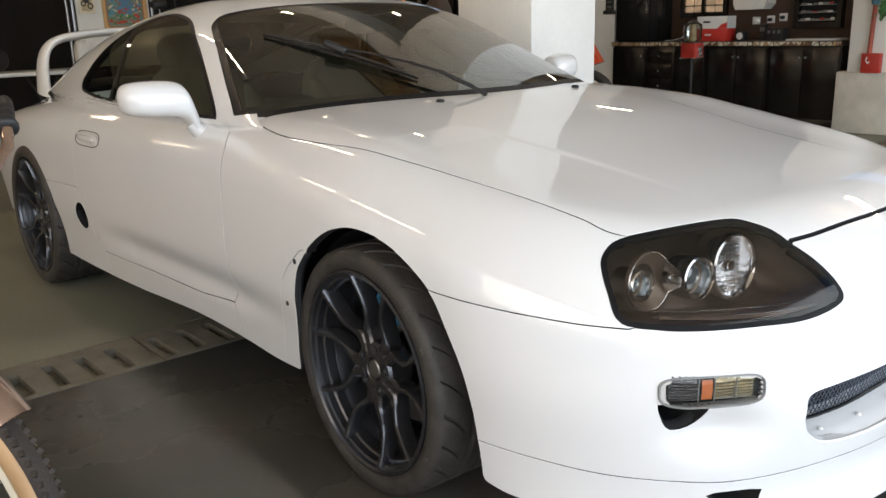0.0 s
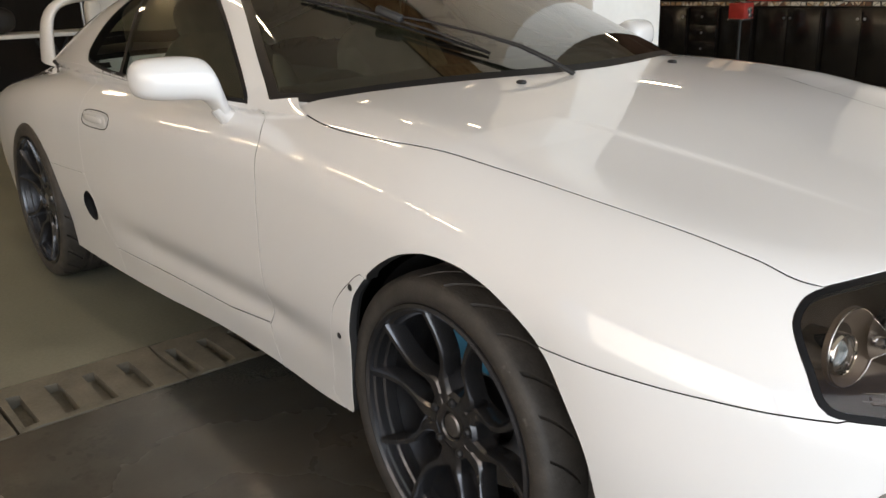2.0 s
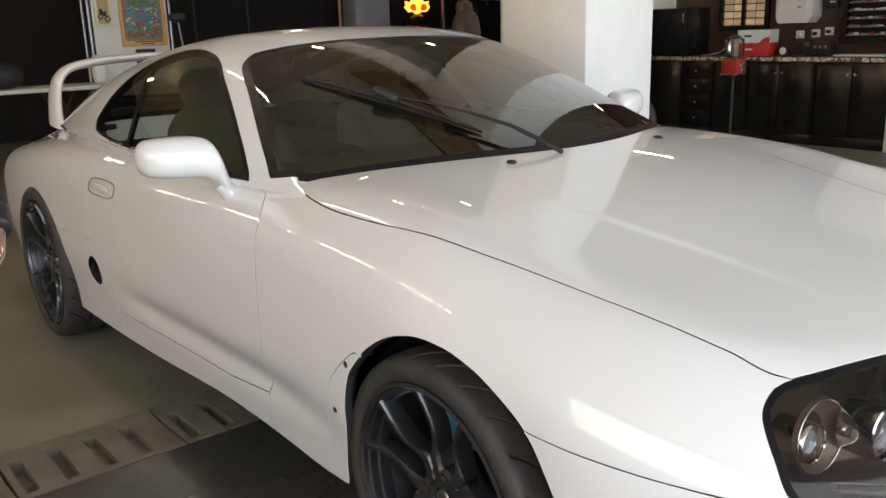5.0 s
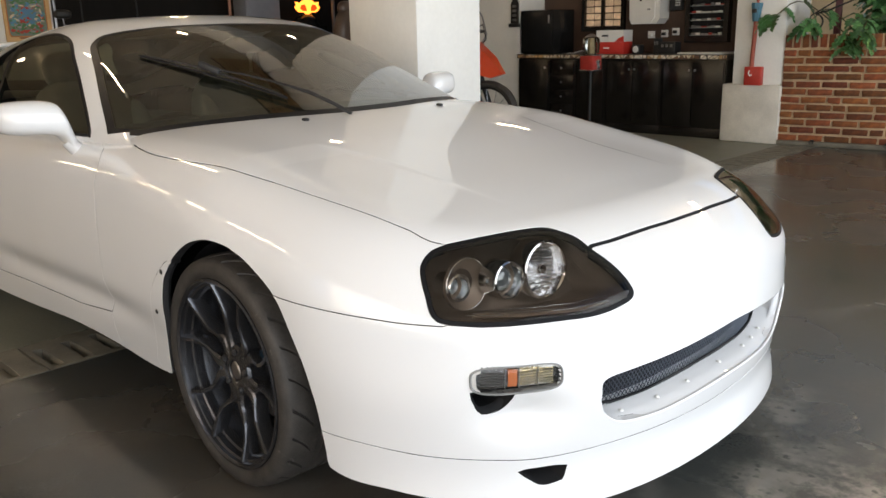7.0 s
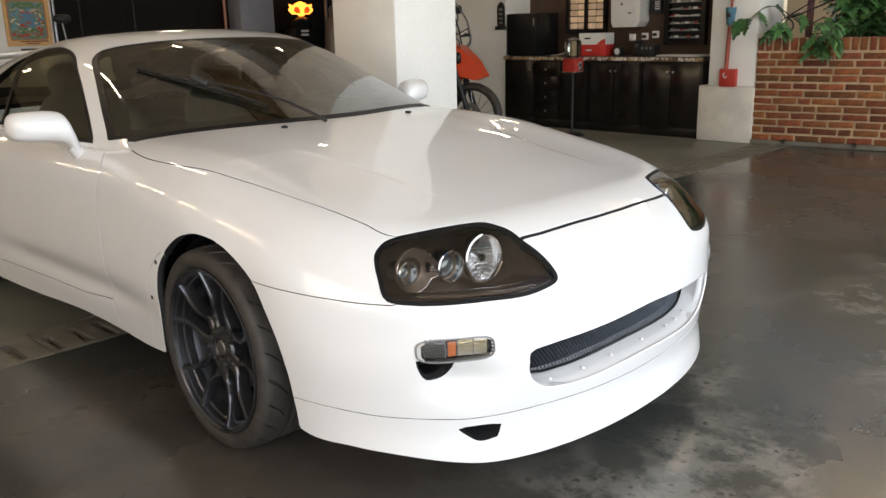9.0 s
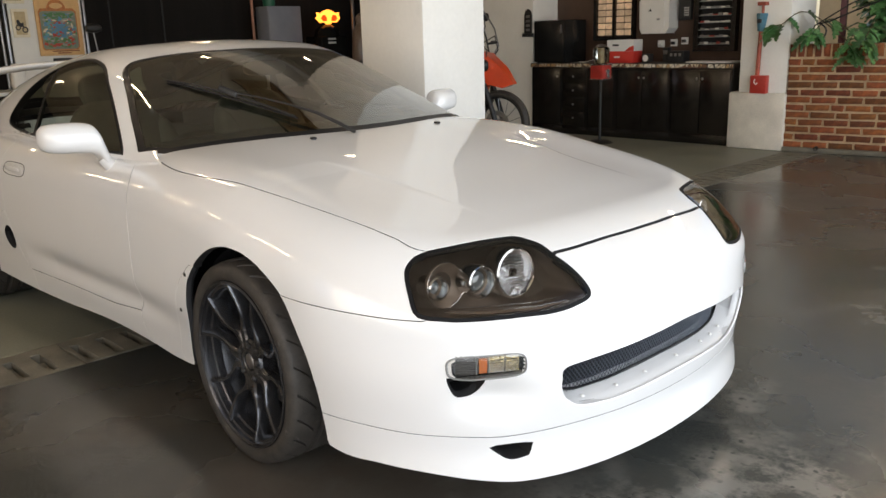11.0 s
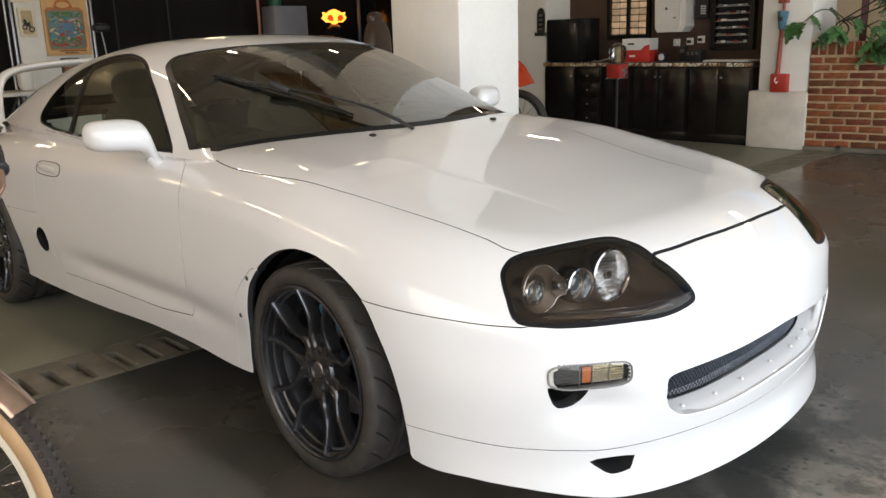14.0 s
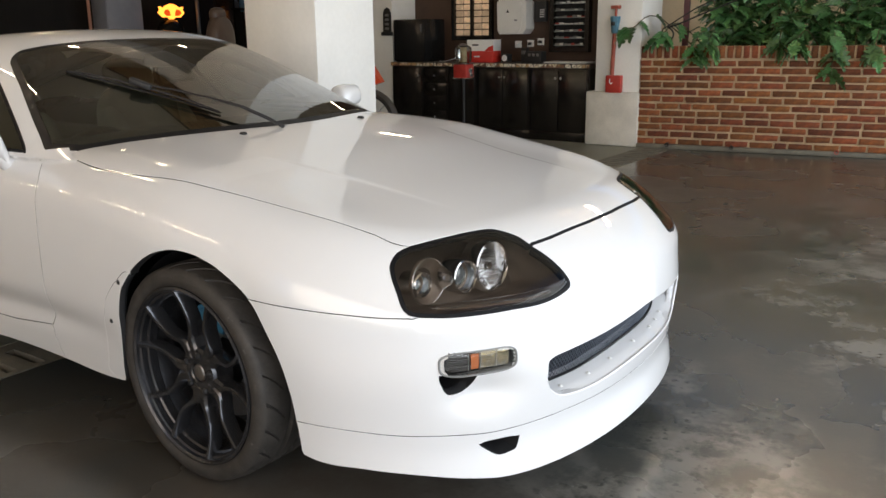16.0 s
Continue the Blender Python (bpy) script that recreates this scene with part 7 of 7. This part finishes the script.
    part("seat_tube", Geo().tube([(-0.62, 0, 0.30), (-0.76, 0, 0.90)], 0.018, 10), M_RUST_CHROME, b)
    part("rear_stay", Geo().tube([(-0.63, 0, 0.32), (-0.75, 0.06, 0.33), (-1.08, 0.06, R)], 0.010, 8).tube([(-0.74, 0, 0.80), (-0.80, 0.06, 0.74), (-1.08, 0.06, R)], 0.009, 8), M_RUST_CHROME, b)
    part("saddle", Geo().blob((-0.80, 0, 0.95), (0.14, 0.10, 0.035), 2.5), M_BLACK, b, "", 60)
    part("crank", Geo().lathe([(0.06, -0.003), (0.085, -0.003), (0.085, 0.003), (0.06, 0.003), (0.06, -0.003)], (-0.62, 0.05, 0.30), (0, 1, 0), 28), M_STEEL, b)
    part("stem", Geo().tube([(-0.14, 0, 0.79), (-0.17, 0, 0.865)], 0.014, 8), M_CHROME, b)
    for s in (-1, 1):
        part("handlebar", Geo().tube([(-0.17, 0, 0.86), (-0.15, s * 0.05, 0.845), (-0.115, s * 0.15, 0.835), (-0.095, s * 0.25, 0.842), (-0.093, s * 0.33, 0.868), (-0.106, s * 0.374, 0.900), (-0.123, s * 0.394, 0.930)], 0.0115, 10), M_RUST_CHROME, b, "worn chrome swept handlebar", 60)
        d = Vector((-0.070, s * 0.064, 0.050)).normalized()
        o = Vector((-0.123, s * 0.394, 0.931))
        g = Geo().tube([o + d * k for k in (0, 0.004, 0.010, 0.013, 0.030, 0.036, 0.042, 0.052, 0.058, 0.064, 0.074, 0.080, 0.095, 0.108, 0.113)], [0.0165, 0.0225, 0.0225, 0.0165, 0.017, 0.0155, 0.0175, 0.0175, 0.0155, 0.0175, 0.0175, 0.0158, 0.0165, 0.012, 0.004], 14)
        part("grip", g, M_BLACK, b, "black ribbed rubber grip", 60)
    part("kick_stand", Geo().tube([(-0.66, 0.02, 0.30), (-0.70, 0.16, 0.0)], 0.008, 6), M_STEEL, b)
    return b


BIKE = bicycle((0.018, -1.767, 0.0), 28)


# ---- plants behind the brick wall ----
def leaf_geo(seed, lobes=5):
    """A deeply lobed leaf, one unit long, folded along its rib and curling down."""
    r = random.Random(seed)
    g, rib, edge = Geo(), [], {-1: [], 1: []}
    n = lobes * 4
    for i in range(n + 1):
        t = i / n
        wide = 0.40 * math.sin(math.pi * min(1, 0.10 + 0.92 * t)) ** 0.75 * (1.15 - 0.55 * t)
        tooth = (0.42, 0.86, 1.0, 0.80)[i % 4] if 0 < i < n else 0.1
        sweep = (0.0, 0.02, 0.06, 0.05)[i % 4]
        droop = -0.34 * t * t
        rib.append((t, 0, droop))
        for s in (-1, 1):
            w = wide * tooth * r.uniform(0.88, 1.1)
            edge[s].append((t + sweep + 0.03 * s, s * w, droop + 0.34 * w - 0.55 * w * w + r.uniform(-0.025, 0.025)))
    mid = {s: [tuple((Vector(a) * 0.5 + Vector(b) * 0.5) + Vector((0, 0, 0.02 + r.uniform(-0.012, 0.012)))) for a, b in zip(rib, edge[s])] for s in (-1, 1)}
    k = n + 1
    g.v = rib + mid[-1] + edge[-1] + mid[1] + edge[1]
    for i in range(n):
        g.f += [(i, i + 1, k + i + 1, k + i), (k + i, k + i + 1, 2 * k + i + 1, 2 * k + i), (i + 1, i, 3 * k + i, 3 * k + i + 1), (3 * k + i + 1, 3 * k + i, 4 * k + i, 4 * k + i + 1)]
    return g


ME_LEAVES = []
for _s in range(5):
    _me = mesh_of("leaf", leaf_geo(40 + _s), 60)
    _me.materials.append(M_LEAF)
    ME_LEAVES.append(_me)


def leaf(parent, tip_from, way, size, roll, rnd):
    ob = new("leaf", ME_LEAVES[rnd.randrange(5)])
    x = Vector(way).normalized()
    y = Vector((0, 0, 1)).cross(x)
    y = y.normalized() if y.length > 0.05 else Vector((1, 0, 0))
    z = x.cross(y)
    m = Matrix((x, y, z)).transposed().to_4x4()
    ob.parent = parent
    ob.matrix_local = Matrix.Translation(tip_from) @ m @ Matrix.Rotation(roll, 4, "X") @ Matrix.Scale(size, 4)
    return ob


structure("planter_soil", Geo().box((0.0, 0.3, 0.0), (5.0, 1.75, 0.95), 0, BR_M), mat("planter_earth", (0.055, 0.035, 0.022), 0.95, vary=0.4, scale=9, bump=0.8, bscale=60), "dark earth in the brick planter", "soil")


def shrub(x, seed, count, reach=(), tall=0.75):
    """A clump of stems from the soil, each with lobed leaves; reach lists stems that hang over the wall: end point (u, y, z)."""
    rnd = random.Random(seed)
    p = thing("shrub", "leafy shrub with large lobed dark green leaves over a wall", "plant", group="shrubs in the brick planter")
    p.matrix_world = BR_M @ Matrix.Translation((x, 0.55, 0.95))
    stems = []
    for k in range(11):
        a = rnd.uniform(0, 2 * math.pi)
        end = Vector((0.48 * math.cos(a) * rnd.uniform(0.3, 1), 0.42 * math.sin(a) * rnd.uniform(0.2, 1), tall * rnd.uniform(0.22, 1.0)))
        stems.append([Vector((0.1 * math.cos(a), 0.1 * math.sin(a), 0)), Vector((end.x * 0.4, end.y * 0.4, end.z * 0.75)), end])
    for u, y, z in reach:
        end = Vector((u - x, y - 0.55, z - 0.95))
        stems.append([Vector((end.x * 0.3, 0, 0.05)), Vector((end.x * 0.75, end.y * 0.55, max(0.25, end.z + 0.12))), Vector((end.x * 0.95, end.y * 0.97, max(0.16, end.z * 0.6 + 0.12))), end])
    per = max(3, count // len(stems))
    for k, st in enumerate(stems):
        pts = [Vector(q) for q in smooth_path(st)]
        part("stem", Geo().tube(pts, [0.007 - 0.004 * i / len(pts) for i in range(len(pts))], 5), M_STEM, p)
        hang = k >= 11
        for j in range(per + (3 if hang else 0)):
            t = 1 - (j / per) ** 1.3 * 0.75 if j < per else rnd.uniform(0.8, 1)
            o = pts[min(len(pts) - 1, int(t * (len(pts) - 1)))]
            a = rnd.uniform(0, 2 * math.pi)
            tilt = rnd.uniform(-1.0, -0.3) if hang else rnd.uniform(-0.55, 0.45)
            way = Vector((math.cos(a), math.sin(a) * (0.7 if not hang else 0.5) - (0.45 if rnd.random() < 0.7 else 0), tilt))
            leaf(p, o, way, rnd.uniform(0.14, 0.23), rnd.uniform(-0.6, 0.6), rnd)
    return p


def smooth_path(pts, n=5):
    out = []
    q = [pts[0]] + list(pts) + [pts[-1]]
    for i in range(1, len(q) - 2):
        for t in (k / n for k in range(n)):
            a, b, c, d = q[i - 1], q[i], q[i + 1], q[i + 2]
            out.append(0.5 * (2 * b + (c - a) * t + (2 * a - 5 * b + 4 * c - d) * t * t + (3 * b - a - 3 * c + d) * t ** 3))
    return out + [pts[-1]]


shrub(0.75, 5, 130, ((0.20, -0.03, 1.16), (-0.12, -0.12, 1.24), (0.55, -0.07, 0.93), (0.68, -0.05, 1.02)))
shrub(1.30, 6, 130, ((1.35, -0.06, 1.04),))
shrub(1.80, 7, 130, ((1.50, -0.07, 1.05), (1.83, -0.07, 0.80)))
shrub(2.30, 8, 130, ((2.18, -0.08, 0.98),))
shrub(2.85, 9, 130, ((2.70, -0.06, 1.10),))
shrub(3.40, 10, 120)
shrub(1.05, 11, 120, (), 0.9)
shrub(2.05, 12, 120, (), 0.9)
shrub(3.00, 13, 120, (), 0.9)

_rnd = random.Random(77)
_dense = Geo()
for k in range(420):
    g = leaf_geo(100 + k % 7)
    m = Matrix.Translation((_rnd.uniform(0.45, 3.7), _rnd.uniform(0.45, 1.2), 0.98 + 0.75 * _rnd.random() ** 1.2)) @ Matrix.Rotation(_rnd.uniform(0, 6.28), 4, "Z") @ Matrix.Rotation(_rnd.uniform(-0.7, 0.9), 4, "Y") @ Matrix.Scale(_rnd.uniform(0.14, 0.22), 4)
    _dense.add([m @ Vector(q) for q in g.v], g.f)
under = part("undergrowth", _dense, M_LEAF, None, "", 60)
under.matrix_world = BR_M
tagged(under, "dense dark green undergrowth filling the brick planter", "plants", "", "stuff")

# scrolled iron bracket standing on the wall
_sc = Matrix(BR_M)
_scroll = [(0.24 - 0.085 * (1 - k / 60) * math.cos(radians(90 + 7.5 * k)), 0.06, 1.16 + 0.085 * (1 - k / 60) * math.sin(radians(90 + 7.5 * k))) for k in range(50, -1, -2)]
iron = single("iron_bracket", Geo().tube([_sc @ Vector(q) for q in _scroll + [(0.34, 0.06, 1.27), (0.55, 0.08, 1.36), (0.9, 0.10, 1.50)]], 0.008, 8).tube([_sc @ Vector(q) for q in [(0.16, 0.06, 1.06), (0.20, 0.06, 1.23), (0.5, 0.08, 1.42), (0.9, 0.10, 1.62)]], 0.007, 8), M_IRON, "black scrolled wrought-iron bracket on the brick wall", "bracket")
single("steel_post", Geo().box((0.30, 0.62, 0.9), (0.36, 0.68, 3.0), 0.004, _sc), mat("maroon_paint", (0.10, 0.03, 0.035), 0.5, vary=0.2, scale=10), "slim dark maroon steel post among the plants", "post")

for _x in (0.32, 0.97, 1.95):
    part("weep_pipe", Geo().lathe([(0.012, -0.045), (0.020, -0.048), (0.022, -0.040), (0.022, 0.02), (0.010, 0.0), (0.0001, -0.005)], (_x, 0, 0.045), (0, 1, 0), 14), M_BLACK if _x < 1.5 else M_PIPE, bw, "short drain pipe")

# ---- bricks of the planter wall ----
def brick_mesh(lx, lz, seed, deep=0.022):
    g = Geo().box((0, -0.004, 0), (lx, deep, lz), 0.005)
    return mesh_of("brick", worn(g, 0.0055, seed), 50)


_pool = {}
def brick(x, z, lx, lz, rnd):
    key = (round(lx, 3), round(lz, 3), rnd.randrange(4))
    if key not in _pool:
        _pool[key] = brick_mesh(lx, lz, len(_pool) + 1)
        _pool[key].materials.append(M_BRICK)
    ob = new("brick", _pool[key])
    ob.parent = bw
    ob.matrix_local = Matrix.Translation((x, rnd.uniform(-0.004, 0.003), z)) @ Matrix.Rotation(radians(rnd.uniform(-0.7, 0.7)), 4, "Y")


_rnd = random.Random(21)
for row in range(12):
    z = 0.052 + row * 0.0735 + _rnd.uniform(-0.002, 0.002)
    x = (0.0, -0.125, -0.06)[row % 2 if row % 5 else 2] + _rnd.uniform(-0.015, 0.015)
    while x < 3.58:
        lx = 0.222 if _rnd.random() < 0.93 else 0.105
        if x < 0:
            lx, x = lx + x, 0.0
        lx = round(min(lx, 3.6 - x) / 0.012) * 0.012
        if lx > 0.03:
            brick(x, z, lx, 0.053, _rnd)
        x += lx + 0.022
x = 0.005
while x < 3.55:
    brick(x, 0.938, 0.056, 0.120, _rnd)
    x += 0.056 + 0.022
